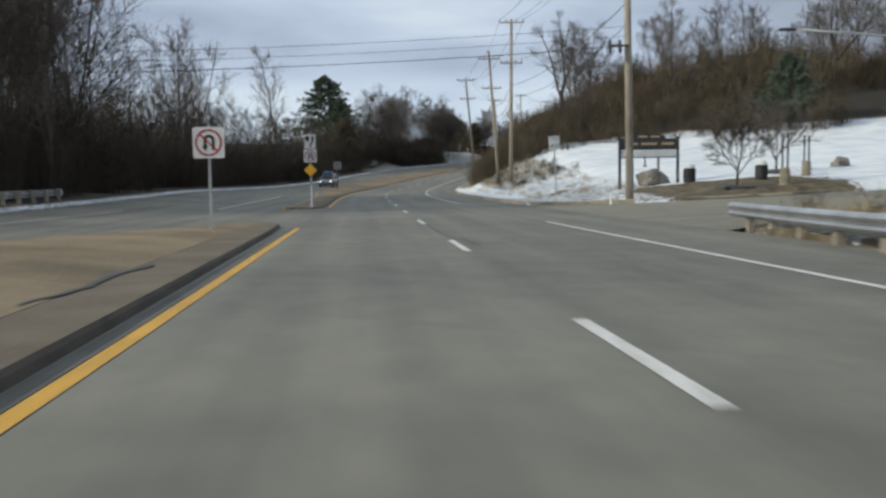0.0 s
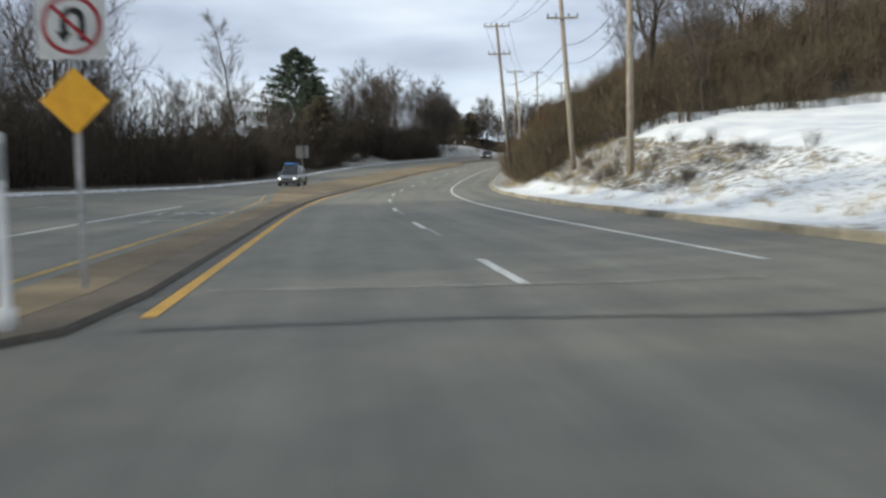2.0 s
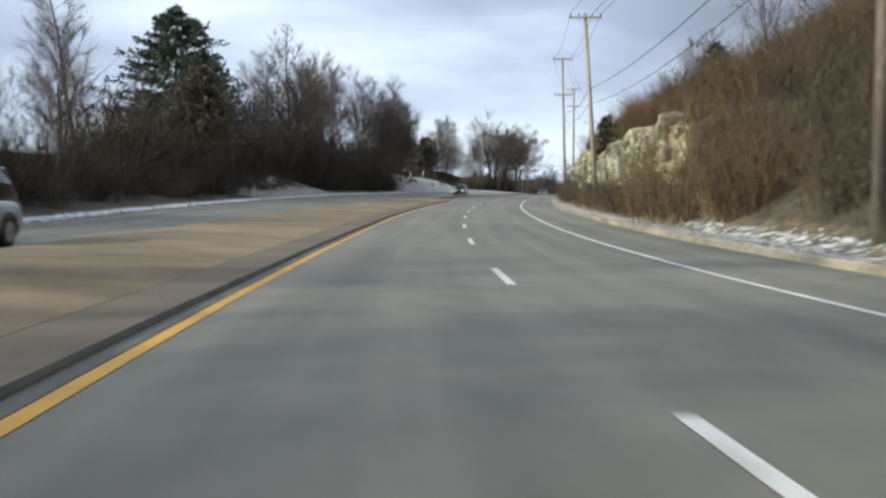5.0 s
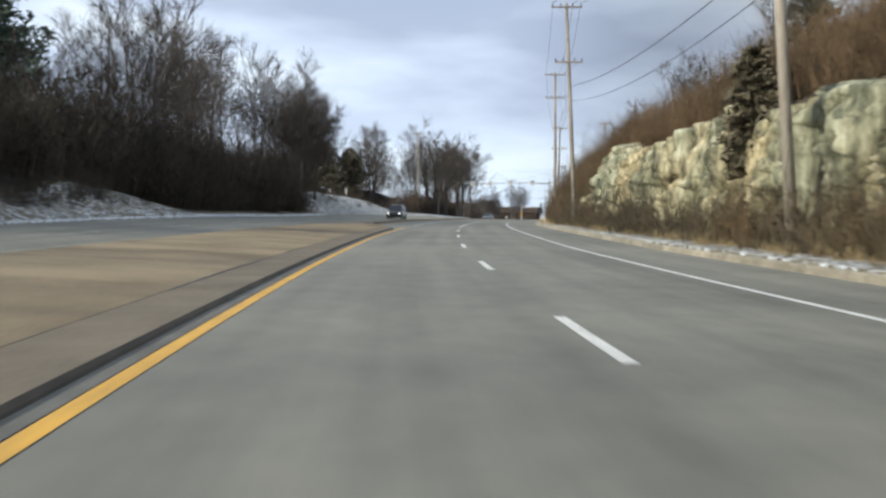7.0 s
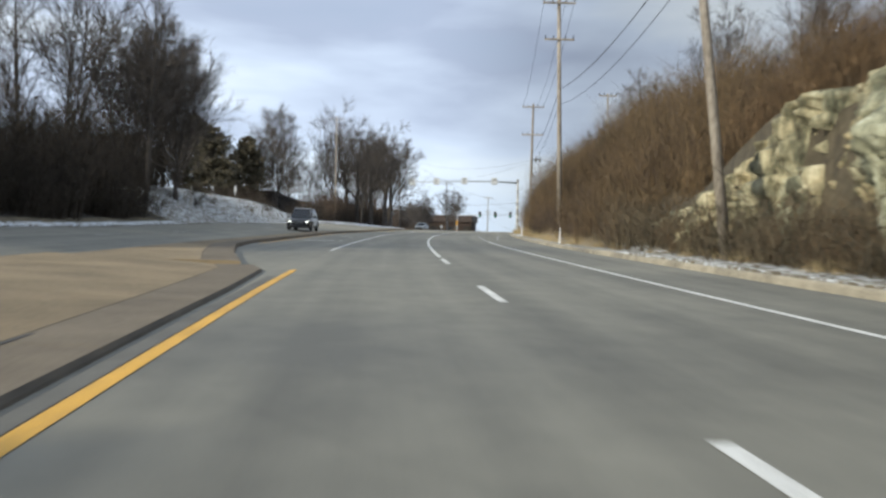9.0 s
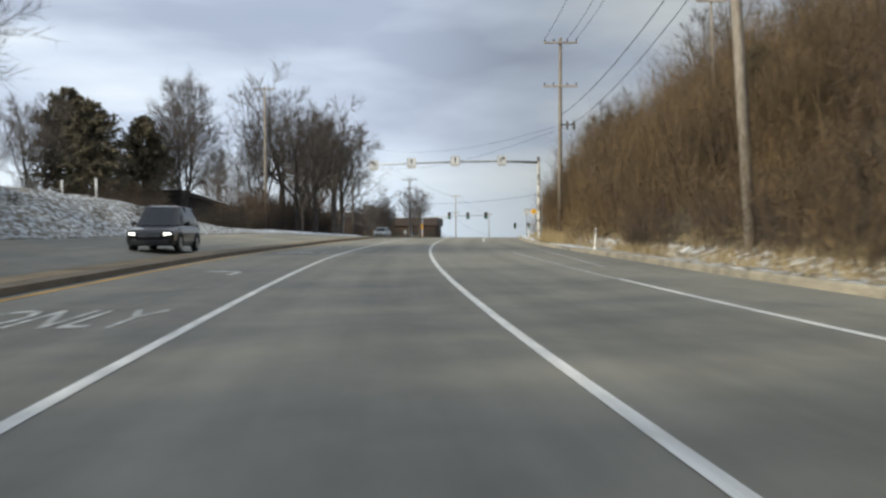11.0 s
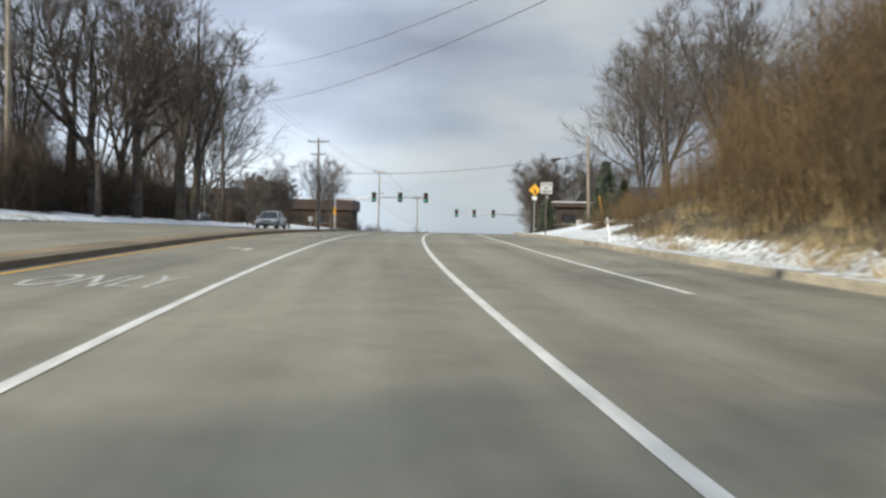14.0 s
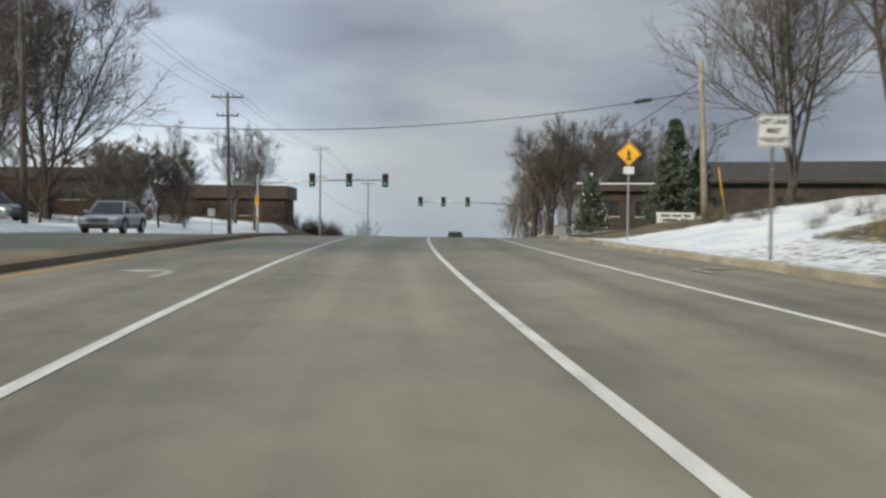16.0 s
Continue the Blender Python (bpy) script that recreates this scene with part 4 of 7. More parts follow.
wood(8, 468, 530, 9, 22, 8, 11, ["light", "broad"], "bare tree past the crossing", "bare trees at the crossing", 2.6)
wood(10, 470, 640, -60, -20, 8, 12, ["light"], "distant bare tree past the crossing", "distant bare trees")
wood(8, 480, 640, 14, 60, 8, 11, ["light"], "distant bare tree past the crossing", "distant bare trees")
for s, d, h, kind, label in ((358, -34, 12.5, "full", "large bare tree beside a low house"), (343, -42, 12.5, "full", "round-crowned bare tree behind evergreens"), (336, -45, 11.5, "full", "round-crowned bare tree behind evergreens"),
                             (364, -26.5, 11.5, "vase", "leaning bare tree before a low house"), (351.6, -30.3, 16.0, "clump", "large round-crowned bare tree on a snowy bank"), (411, -27.4, 18.5, "clump", "large many-stemmed bare tree on snowy ground"),
                             (224, -45, 22, "slim", "tall bare tree beside a dark pine"), (365.4, 19.2, 14.5, "grand", "large bare tree on a snowy bank"),
                             (375.4, 17.1, 14.5, "grand", "large bare tree on a snowy bank"), (387.1, 17.1, 15, "clump", "large many-stemmed bare tree behind the road sign"),
                             (379, 24, 13, "clump", "bare tree behind the snowy bank"), (113, 19.5, 9, "broad", "crooked bare tree at the edge of brush"),
                             (122, 21, 10, "broad", "crooked bare tree in hillside brush"), (124, 31, 12, "slim", "slender bare hilltop tree"),
                             (52.9, 16.4, 10.5, "dwarf", "small bare ornamental tree in a round bed"), (60.5, 21.5, 10, "dwarf", "small bare ornamental tree on snowy grass"),
                             (433, -24, 9, "full", "bare street tree before a brown building"), (406, -29.6, 17.5, "clump", "large many-stemmed bare tree on snowy ground"), (400, -20, 13.5, "dwarf", "small round reddish bare street tree"),
                             (408, -19.8, 14.5, "dwarf", "small round reddish bare street tree"), (396, -22, 12.5, "dwarf", "small round reddish bare street tree"),
                             (404, -20.4, 13.0, "dwarf", "small round reddish bare street tree"), (414, -20.3, 14, "dwarf", "small round reddish bare street tree"),
                             (420, -20, 13, "dwarf", "small round reddish bare street tree"), (411, -22, 14.5, "dwarf", "small round reddish bare street tree"),
                             (452, -23, 10.5, "full", "bare tree behind the traffic signal"), (449, -20.2, 10.5, "full", "round-crowned bare tree beside the crossing"),
                             (422, 10.8, 9.5, "full", "bare tree behind the lit conifer"), (425, 11.2, 9, "full", "bare tree behind the lit conifer"),
                             (433, 10.2, 8.2, "full", "bare tree beside the crossing"), (441, 9.6, 7.2, "full", "small bare tree beside the crossing"), (447, 9.2, 6.2, "full", "small bare tree beside the crossing")):
    plant("bare_tree", rng.choice(TREES[kind]), s, d, h / 13.5, rng.uniform(0, 360), label, "tree", "single bare trees")

# five more trees, added so that their shade falls across the road
wood(5, 275, 286.5, -24, -19.8, 11.5, 13.5, ["forked", "clump"], "bare tree with forking stems at the end of a wood", gap=2.8)


# ---- conifers ----
def grow_conifer(seed, height, radius, whorls, flat=0.25, tufts=13, size=0.36, full=1.0, dome=False, leaf=None, taper=0.75):
    rng2 = np.random.default_rng(seed)
    wood_segs = [[0, 0, -0.3, 0, 0, height * .5, height * 0.02, height * 0.011], [0, 0, height * .5, 0, 0, height, height * 0.011, 0.01]]
    blades_v, blades_f = [], []
    for w in range(whorls):
        t = (w + rng2.uniform(0, .6)) / whorls
        z = height * (0.08 + 0.9 * t)
        reach = radius * ((1 - t) ** taper if not dome else min(1, 2.2 * t + .35) * (1 - t) ** 0.5) * rng2.uniform(.75, 1.1) + 0.12
        for k in range(int(7 * full) + 2):
            az = rng2.uniform(0, 2 * math.pi)
            out = np.array([math.cos(az), math.sin(az), rng2.uniform(-.18, flat)])
            ln = reach * rng2.uniform(.6, 1.05)
            tip = np.array([0, 0, z]) + out * ln
            wood_segs.append([0, 0, z, *tip, 0.03, 0.006])
            for j in range(tufts):
                u = rng2.uniform(.22, 1.05)
                p = np.array([0, 0, z]) + out * ln * u + rng2.normal(0, .07, 3) * ln ** .5
                way = out * .7 + rng2.normal(0, .55, 3)
                way /= np.linalg.norm(way)
                sd = np.cross(way, rng2.normal(0, 1, 3))
                sd /= np.linalg.norm(sd)
                L = size * rng2.uniform(.6, 1.3)
                b0 = len(blades_v)
                blades_v += [p - sd * L * .22, p + sd * L * .22, p + way * L + sd * L * .10, p + way * L - sd * L * .10]
                blades_f += [[b0, b0 + 1, b0 + 2], [b0, b0 + 2, b0 + 3]]
    tm = mesh_np("trunk", *tubes_np(wood_segs, 5))
    nm = mesh_np("needles", np.array(blades_v), np.array(blades_f))
    tm.materials.append(BARK)
    nm.materials.append(leaf or NEEDLE)
    return tm, nm


PINE = grow_conifer(3, 18.5, 12.0, 22, 0.40, 84, 0.48, 1.1, taper=0.80)
SPRUCE = grow_conifer(5, 7.4, 2.5, 26, 0.05, 46, 0.22, 1.3, taper=0.95)
CEDAR = grow_conifer(8, 8.5, 3.7, 22, 0.5, 56, 0.26, 1.3, True, CEDAR_LEAF)
COLUMN = grow_conifer(9, 5.2, 1.15, 28, 0.4, 16, 0.26, 1.0, True, CEDAR_LEAF)
for s, d, sc, m, label in ((193.9, 9.8, 1.05, COLUMN, "narrow dark evergreen rooted in a rock cleft"), (227, -35.2, 1.04, PINE, "tall dark green pine standing over the brush"), (232, 24, .36, PINE, "small dark pine above hillside brush"), (222, -30.5, .72, PINE, "dark green pine beside a taller one"),
                           (406.5, 16, 1.0, SPRUCE, "dark green spruce beside a wooden pole"), (409, 18.2, .75, SPRUCE, "small dark green spruce"),
                           (350, -34.5, 1.35, CEDAR, "bushy dark evergreen on the snowy bank"), (343, -37, 1.4, CEDAR, "bushy dark evergreen on the snowy bank"),
                           (346, -41, 1.6, CEDAR, "bushy dark evergreen on the snowy bank"), 
                           (196, -22, 1.1, CEDAR, "dark evergreen above the snowy bank"),
                           (112, 41, .42, PINE, "pale green pine on the brushy hilltop"), (283, 13.5, .48, CEDAR, "olive green cedar in hillside brush")):
    plant("evergreen", m, s, d, sc, rng.uniform(0, 360), label, "conifer", "evergreens", ("trunk", "needles"))


def lit_conifer(s, d):
    m = grow_conifer(21, 3.7, 1.35, 22, 0.05, 40, 0.13, 1.4)
    root = plant("lit_conifer", m, s, d, 1.0, 0, "dark green decorated conifer dotted with small lights", "conifer", "", ("trunk", "needles"))
    lamp = glow("small white lights", (1.0, 0.93, 0.8), 1.3)
    rg = random.Random(9)
    for k in range(46):
        t = rg.random()
        a = rg.uniform(0, 6.28)
        r = 1.22 * (1 - t) ** .8 + .05
        bm = new_bm()
        bmesh.ops.create_icosphere(bm, subdivisions=1, radius=0.023, matrix=Matrix.Translation((r * math.cos(a), r * math.sin(a), 0.35 + 3.05 * t)))
        part("light_bulb", bm, lamp, root)
    bm = new_bm()
    tube(bm, [(0, 0, 3.4), (0, 0, 3.6)], [.05, .05], 6)
    bmesh.ops.create_icosphere(bm, subdivisions=1, radius=0.12, matrix=Matrix.Translation((0, 0, 3.66)))
    part("treetop_star", bm, SIGN_WHITE, root)


lit_conifer(401.5, 9.8)


# ---- brush: dense leafless stems ----
def brush_template(seed, stems, height, spread, thick=0.014, twigs=4, wild=1.0):
    rg = np.random.default_rng(seed)
    tips = []
    for k in range(stems):
        az, r = rg.uniform(0, 6.283), spread * rg.uniform(0, .6)
        p = np.array([math.cos(az) * r, math.sin(az) * r, -0.15])
        az2 = az + rg.normal(0, .9)
        out = np.array([math.cos(az2), math.sin(az2), 0]) * spread * rg.uniform(.05, .55)
        h = height * rg.uniform(.4, 1.0)
        q = p + out + [0, 0, h] + rg.normal(0, .12, 3)
        tips.append([*p, *q, thick, 0])
        for j in range(twigs):
            u = rg.uniform(.15, .9)
            a = p + (q - p) * u
            b2 = a + rg.normal(0, 1, 3) * [.34, .34, .22] * height ** .5 * .75 * wild + [0, 0, height * .20]
            tips.append([*a, *b2, thick * .62, 0])
    return tubes_np(tips, 3)


def scatter(name, template, places, mat, label, category):
    """Many copies of clumps in one mesh. places: rows of s, d, scale, height scale, turn."""
    places = np.array(places, float)
    hs = land(places[:, 0], places[:, 1])
    pos = along(places[:, 0], places[:, 1], hs)
    vs, fs, base = [], [], 0
    for k, (p, row) in enumerate(zip(pos, places)):
        v, f = template[k % len(template)]
        c, sn = math.cos(row[4]), math.sin(row[4])
        rot = np.array([[c, -sn, 0], [sn, c, 0], [0, 0, 1]]) * [[1], [1], [1]]
        w = (v * [row[2], row[2], row[3]]) @ rot.T + p
        vs.append(w)
        fs.append(f + base)
        base += len(v)
    ob = link(name, mesh_np(name, np.concatenate(vs), np.concatenate(fs)), mat)
    return tagged(ob, label, category, kind="stuff")


THICKET = [brush_template(110 + k, 40, 4.4, 2.4, 0.034, 8, 1.2) for k in range(4)]     # for what stands far off
BANK = [brush_template(120 + k, 74, 4.2, 2.3, 0.011, 11, 1.2) for k in range(4)]
BUSH = [brush_template(70 + k, 54, 2.6, 1.9, 0.013, 7) for k in range(4)]
LOW = [brush_template(90 + k, 34, 1.1, 0.9, 0.010, 4) for k in range(3)]
TALL = [brush_template(100 + k, 70, 4.4, 2.3, 0.017, 9, 1.15) for k in range(4)]


def field(n, s0, s1, d0, d1, lo, hi, seed, keep=None, hlo=None, hhi=None):
    rg = np.random.default_rng(seed)
    out = []
    for _ in range(n):
        s, d = rg.uniform(s0, s1), rg.uniform(d0, d1)
        if keep is None or keep(s, d, rg.random()):
            sc = rg.uniform(lo, hi)
            out.append((s, d, sc, sc * rg.uniform(hlo or .85, hhi or 1.2), rg.uniform(0, 6.28)))
    return out


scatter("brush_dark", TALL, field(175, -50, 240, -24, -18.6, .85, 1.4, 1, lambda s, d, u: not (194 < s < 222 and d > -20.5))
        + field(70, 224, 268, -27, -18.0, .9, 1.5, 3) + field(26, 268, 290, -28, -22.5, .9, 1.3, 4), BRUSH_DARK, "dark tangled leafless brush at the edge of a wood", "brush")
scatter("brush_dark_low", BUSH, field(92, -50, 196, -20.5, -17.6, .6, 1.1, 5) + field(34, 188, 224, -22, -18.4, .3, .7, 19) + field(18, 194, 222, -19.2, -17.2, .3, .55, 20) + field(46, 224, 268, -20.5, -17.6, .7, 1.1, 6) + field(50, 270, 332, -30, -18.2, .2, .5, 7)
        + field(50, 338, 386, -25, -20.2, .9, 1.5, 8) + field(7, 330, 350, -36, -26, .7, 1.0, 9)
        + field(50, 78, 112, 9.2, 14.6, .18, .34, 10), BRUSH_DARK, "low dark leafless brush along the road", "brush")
scatter("brush_hillside", BUSH, field(175, 163, 250, 10.8, 27, .8, 1.35, 12) + field(40, 150, 240, 25, 40, 1.0, 1.6, 14) + field(70, 120, 175, 13, 26, .8, 1.4, 15) + field(22, 204, 242, 8.2, 9.1, .45, .8, 45) + field(40, 180, 232, 11, 15, .9, 1.3, 48) + field(60, 160, 242, 10.3, 12.2, .5, .85, 49),
        BRUSH_RED, "reddish brown leafless brush covering the hillside", "brush")
scatter("brush_slope", BUSH, field(235, 112, 176, 8.9, 25, .8, 1.4, 11, lambda s, d, u: s > 112.5 - max(0, d - 13) * .4 and d > 8.8 + max(0, 117 - s) * .2 + max(0, min(s - 152, 8)) * .35) + field(75, 109, 130, 15, 40, .7, 1.1, 16) + field(34, 112, 128, 8.4, 10.6, .5, .9, 18),
        BRUSH_OLIVE, "dull brown leafless brush on the slope above the kerb", "brush")
scatter("brush_bank", BANK, field(70, 240, 288, 9.4, 20, .8, 1.25, 21) + field(60, 288, 331, 9.6, 21, .95, 1.5, 37) + field(38, 285, 333, 8.8, 13, .7, 1.0, 22) + field(90, 331, 366, 9.4, 22, .22, .5, 23), BRUSH_GOLD, "tall golden brown leafless brush on a steep bank", "brush")
scatter("brush_shade", BUSH, field(64, 244, 328, 9.5, 18, 1.0, 1.8, 25) + field(40, 244, 286, 7.7, 9.4, .5, .9, 26) + field(9, 184.5, 189, 9.1, 10, .6, 1.0, 46), BRUSH_BROWN, "grey brown brush among the reddish stems", "brush")
scatter("brush_olive", BUSH, field(94, 240, 336, 8.0, 12, .7, 1.2, 24) + field(34, 147, 167, 8.1, 10.2, .8, 1.35, 28) + field(20, 177, 193, 8.25, 9.1, .5, .85, 44) + field(30, -40, 35, 14, 60, .6, 1.1, 27, lambda s, d, u: s < 24),
        BRUSH_GOLD, "golden brown leafless brush on the bank", "brush")
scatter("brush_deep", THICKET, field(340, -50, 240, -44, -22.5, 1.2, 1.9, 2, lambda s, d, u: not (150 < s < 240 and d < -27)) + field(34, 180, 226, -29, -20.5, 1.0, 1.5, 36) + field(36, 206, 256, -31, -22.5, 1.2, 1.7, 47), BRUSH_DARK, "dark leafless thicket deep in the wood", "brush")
scatter("brush_row", TALL, field(46, 344, 386, -24.5, -20.5, .8, 1.25, 17) + field(9, 333, 352, -37, -28, .6, 1.0, 18), BRUSH_BROWN, "grey brown brush under the row of trees", "brush")
scatter("brush_yard", TALL, field(30, 392, 416, -36, -25.5, .6, 1.0, 29) + field(14, 420, 470, -30, -22, .4, .7, 30), BRUSH_BROWN, "grey brown brush before the low buildings", "brush")
scatter("brush_hilltop", THICKET, field(70, 110, 150, 14, 58, .8, 1.2, 31) + field(50, 109, 124, 16, 75, .6, .95, 35) + field(60, 120, 215, 40, 95, 1.1, 1.5, 34) + field(50, 140, 200, 24, 52, .8, 1.2, 33) + field(50, -60, 104, 58, 80, .9, 1.3, 32), BRUSH_OLIVE, "olive brown brush along the top of the hill", "brush")
scatter("brush_foot", LOW, field(135, 154, 250, 7.9, 9.2, 1.2, 2.4, 41) + field(50, 346, 392, 9.5, 16, .5, .9, 42) + field(60, -30, 30, 7.6, 16, .6, 1.1, 43),
        BRUSH_OLIVE, "low dry weeds at the foot of the rock", "brush")
scatter("brush_far", THICKET, field(40, 470, 620, -40, -17.5, .6, .9, 51) + field(40, 470, 620, 12, 40, .6, .9, 52) + field(40, 395, 470, -60, -34, .6, .9, 53) + field(50, 545, 640, -70, 70, .5, .9, 54) + field(26, 488, 530, -32, -17.5, .7, 1.0, 55), BRUSH_DARK, "dark distant brush past the crossing", "brush")
FAR_TREE = []
for _k in range(2):
    _v, _f = [], []
    for _m in TREES["light"][_k]:
        _co = np.zeros(len(_m.vertices) * 3, np.float32)
        _m.vertices.foreach_get("co", _co)
        _ix = np.zeros(len(_m.loops), np.int32)
        _m.loops.foreach_get("vertex_index", _ix)
        _tri = []
        for _p in _m.polygons:
            _vs = list(_p.vertices)
            _tri += [[_vs[0], _vs[j], _vs[j + 1]] for j in range(1, len(_vs) - 1)]
        _v.append(_co.reshape(-1, 3))
        _f.append(np.array(_tri))
    FAR_TREE.append(merge(list(zip(_v, _f))))
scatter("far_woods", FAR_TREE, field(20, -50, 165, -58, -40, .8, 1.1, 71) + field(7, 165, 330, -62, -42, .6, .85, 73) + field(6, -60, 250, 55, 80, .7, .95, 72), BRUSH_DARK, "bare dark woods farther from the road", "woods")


def grass_template(seed, blades, height):
    rg = np.random.default_rng(seed)
    v, f = [], []
    for k in range(blades):
        p = rg.normal(0, .28, 3) * [1, 1, 0]
        tip = p + rg.normal(0, .22, 3) * [1, 1, 0] + [0, 0, height * rg.uniform(.5, 1.1)]
        sd = rg.normal(0, 1, 3) * [1, 1, 0]
        sd = sd / np.linalg.norm(sd) * 0.008
        b0 = len(v)
        v += [p - sd, p + sd, tip]
        f.append([b0, b0 + 1, b0 + 2])
    return np.array(v), np.array(f)


GRASS = [grass_template(k, 60, 0.55) for k in range(4)]
scatter("dry_grass", GRASS, field(110, 246, 286, 7.0, 9.0, .5, 1.0, 61) + field(220, 286, 336, 7.2, 10.5, .6, 1.2, 66) + field(30, 346, 364, 9.5, 15, .4, .8, 62) + field(130, 112, 250, 7.2, 8.6, .4, .8, 63) + field(60, 298, 309, 6.8, 8.4, .5, 1.0, 67)
        + field(160, -40, 30, 7.2, 16, .6, 1.1, 64) + field(140, 60, 116, 8, 14, .35, .7, 65), STRAW, "dry straw-coloured grass along the verge", "grass")


# ---- the rock cut ----
def rock_face():
    """A blasted rock cut: leaning buttresses, clefts between them, and broken facets."""
    ss = np.arange(ROCK0, ROCK1 + .01, 0.20)
    vv = np.linspace(0, 1, 40)
    top = 4.85 + 0.35 * np.sin(ss * .23) + 0.25 * np.sin(ss * .71 + 1) - 3.6 * smooth01(ss, 226, ROCK1) - 0.8 * np.exp(-((ss - 194.5) / 1.6) ** 2) - 3.9 * (1 - smooth01(ss, ROCK0, ROCK0 + 12))
    verts = []
    for i, s in enumerate(ss):
        for v in vv:
            h = 0.1 + v * top[i]
            fold = noise.noise(Vector((s * .30, h * .10, 3.0))) * 1.2
            w = s + noise.noise(Vector((s * .5, h * .5, 6))) * .7 + h * .16
            cleft = (1 - abs(noise.noise(Vector((w * .55, h * .08, 5))))) ** 5 * 2.0 + (1 - abs(noise.noise(Vector((w * 1.7, h * .22, 7))))) ** 6 * .6
            slab = noise.cell(Vector((w * .8, h * .42 + noise.noise(Vector((s * .4, h, 2))), 2))) * .50 + noise.cell(Vector((w * 2.1 + h * .5, h * 1.1, 4))) * .26 + noise.cell(Vector((w * 4.2, h * 2.4 + s * .3, 8))) * .12
            jag = noise.noise(Vector((s * 2.6, h * 2.2, 1.0))) * .10 - (1 - abs(noise.noise(Vector((w * 1.25, h * .30, 11))))) ** 3 * .50 - (1 - abs(noise.noise(Vector((w * 2.9, h * .8, 13))))) ** 3 * .22
            d = 9.25 + 0.95 * v ** 1.3 + (fold + cleft - .75 + slab) * (0.45 + .55 * math.sin(min(1, v * 1.05) * math.pi)) + jag + .10
            d += 1.6 * float(1 - smooth01(s, ROCK0, ROCK0 + 7))
            if v > .96:
                d += 1.4 * (v - .96) / .04
            verts.append(along(s + noise.noise(Vector((s, h, 9))) * .12, d, h))
    n, m = len(ss), len(vv)
    idx = np.arange(n * m).reshape(n, m)
    faces = np.stack([idx[:-1, :-1], idx[:-1, 1:], idx[1:, 1:], idx[1:, :-1]], -1).reshape(-1, 4)
    tri = np.concatenate([faces[:, [0, 1, 2]], faces[:, [0, 2, 3]]])
    ob = link("rock_face", mesh_np("rock_face", np.array(verts), tri[:, ::-1]), ROCK)
    tagged(ob, "pale fractured rock cut with dark vertical clefts", "rock face", kind="structure")


rock_face()


# ---- wooden poles and wires ----
def utility_pole(s, d, top, arms, lean=(0.0, 0.0), radius=0.15, label="weathered wooden utility pole with crossarms", extra="", turn=0.0, category="utility pole", wood_mat=None):
    """arms: height and length of each crossarm; lean: metres the top stands ahead and to the right of the foot."""
    foot = float(land(s, d))
    root = thing("utility_pole", at(s, d, 0, turn), label, category, "utility poles")

    def on(h):
        u = (h - foot) / (top - foot)
        return Vector((lean[1] * u, lean[0] * u, h))

    bm = new_bm()
    tube(bm, [on(foot - .4), on(foot + (top - foot) * .5), on(top)], [radius, radius * .85, radius * .68], 12)
    part("pole", bm, wood_mat or POLE_WOOD, root, smooth=True)
    ends = []
    for h, ln in arms:
        c = on(h)
        bm = new_bm()
        box(bm, c + Vector((0, -radius, 0)), (ln, .10, .12), bevel=.012)
        arm = part("crossarm", bm, wood_mat or POLE_WOOD, root)
        for x in (-.46, -.2, .2, .46):
            bm = new_bm()
            q = c + Vector((x * ln, -radius, .06))
            tube(bm, [q, q + Vector((0, 0, .07)), q + Vector((0, 0, .10)), q + Vector((0, 0, .2))], [.02, .055, .03, .045], 6)
            part("insulator", bm, WIRE, arm)
        for sg in (-1, 1):
            bm = new_bm()
            tube(bm, [c + Vector((sg * ln * .3, -radius, -.04)), c + Vector((0, -radius * .8, -.6))], .014, 4)
            part("brace", bm, METAL, arm)
        ends.append([root.matrix_world @ (c + Vector((x * ln, -radius, .26))) for x in (-.46, .2, .46)])
    if extra == "transformer":
        for x in (-.36, .36):
            bm = new_bm()
            c = on(top * .55) + Vector((x, -.1, 0))
            tube(bm, [c, c + Vector((0, 0, .1)), c + Vector((0, 0, .85)), c + Vector((0, 0, .95))], [.15, .2, .2, .1], 10)
            can = part("transformer", bm, METAL, root)
            bm = new_bm()
            tube(bm, [c + Vector((.05, 0, .9)), c + Vector((.05, 0, 1.2))], [.05, .03], 6)
            part("bushing", bm, WIRE, can)
        bm = new_bm()
        tube(bm, [on(foot) + Vector((.2, -.12, 0)), on(foot + 3.2) + Vector((.2, -.12, 0))], .045, 6)
        part("conduit", bm, METAL, root)
    if extra in ("guard", "bracket"):
        sg = -1 if extra == "guard" else 1
        hb = 7.3 if extra == "guard" else 7.9
        bm = new_bm()
        box(bm, on(hb) + Vector((sg * .5, -radius, 0)), (1.0, .09, .1), bevel=.01)
        arm = part("cutout_arm", bm, HOUSING, root, "dark bracket with fuse cutouts")
        for x in (.45, .9):
            bm = new_bm()
            q = on(hb) + Vector((sg * x, -radius - .05, .25))
            tube(bm, [q, q + Vector((0, 0, -.15)), q + Vector((0, -.1, -.5)), q + Vector((0, -.1, -.62))], [.05, .08, .08, .04], 7)
            part("fuse_cutout", bm, HOUSING, arm)
    if extra == "guard":
        bm = new_bm()
        tube(bm, [on(foot + .3) + Vector((0, -radius * 1.02, 0)), on(foot + 2.4) + Vector((0, -radius, 0))], .03, 6)
        part("ground_wire_guard", bm, METAL, root)
    return root, ends, root.matrix_world @ on(top * .62)


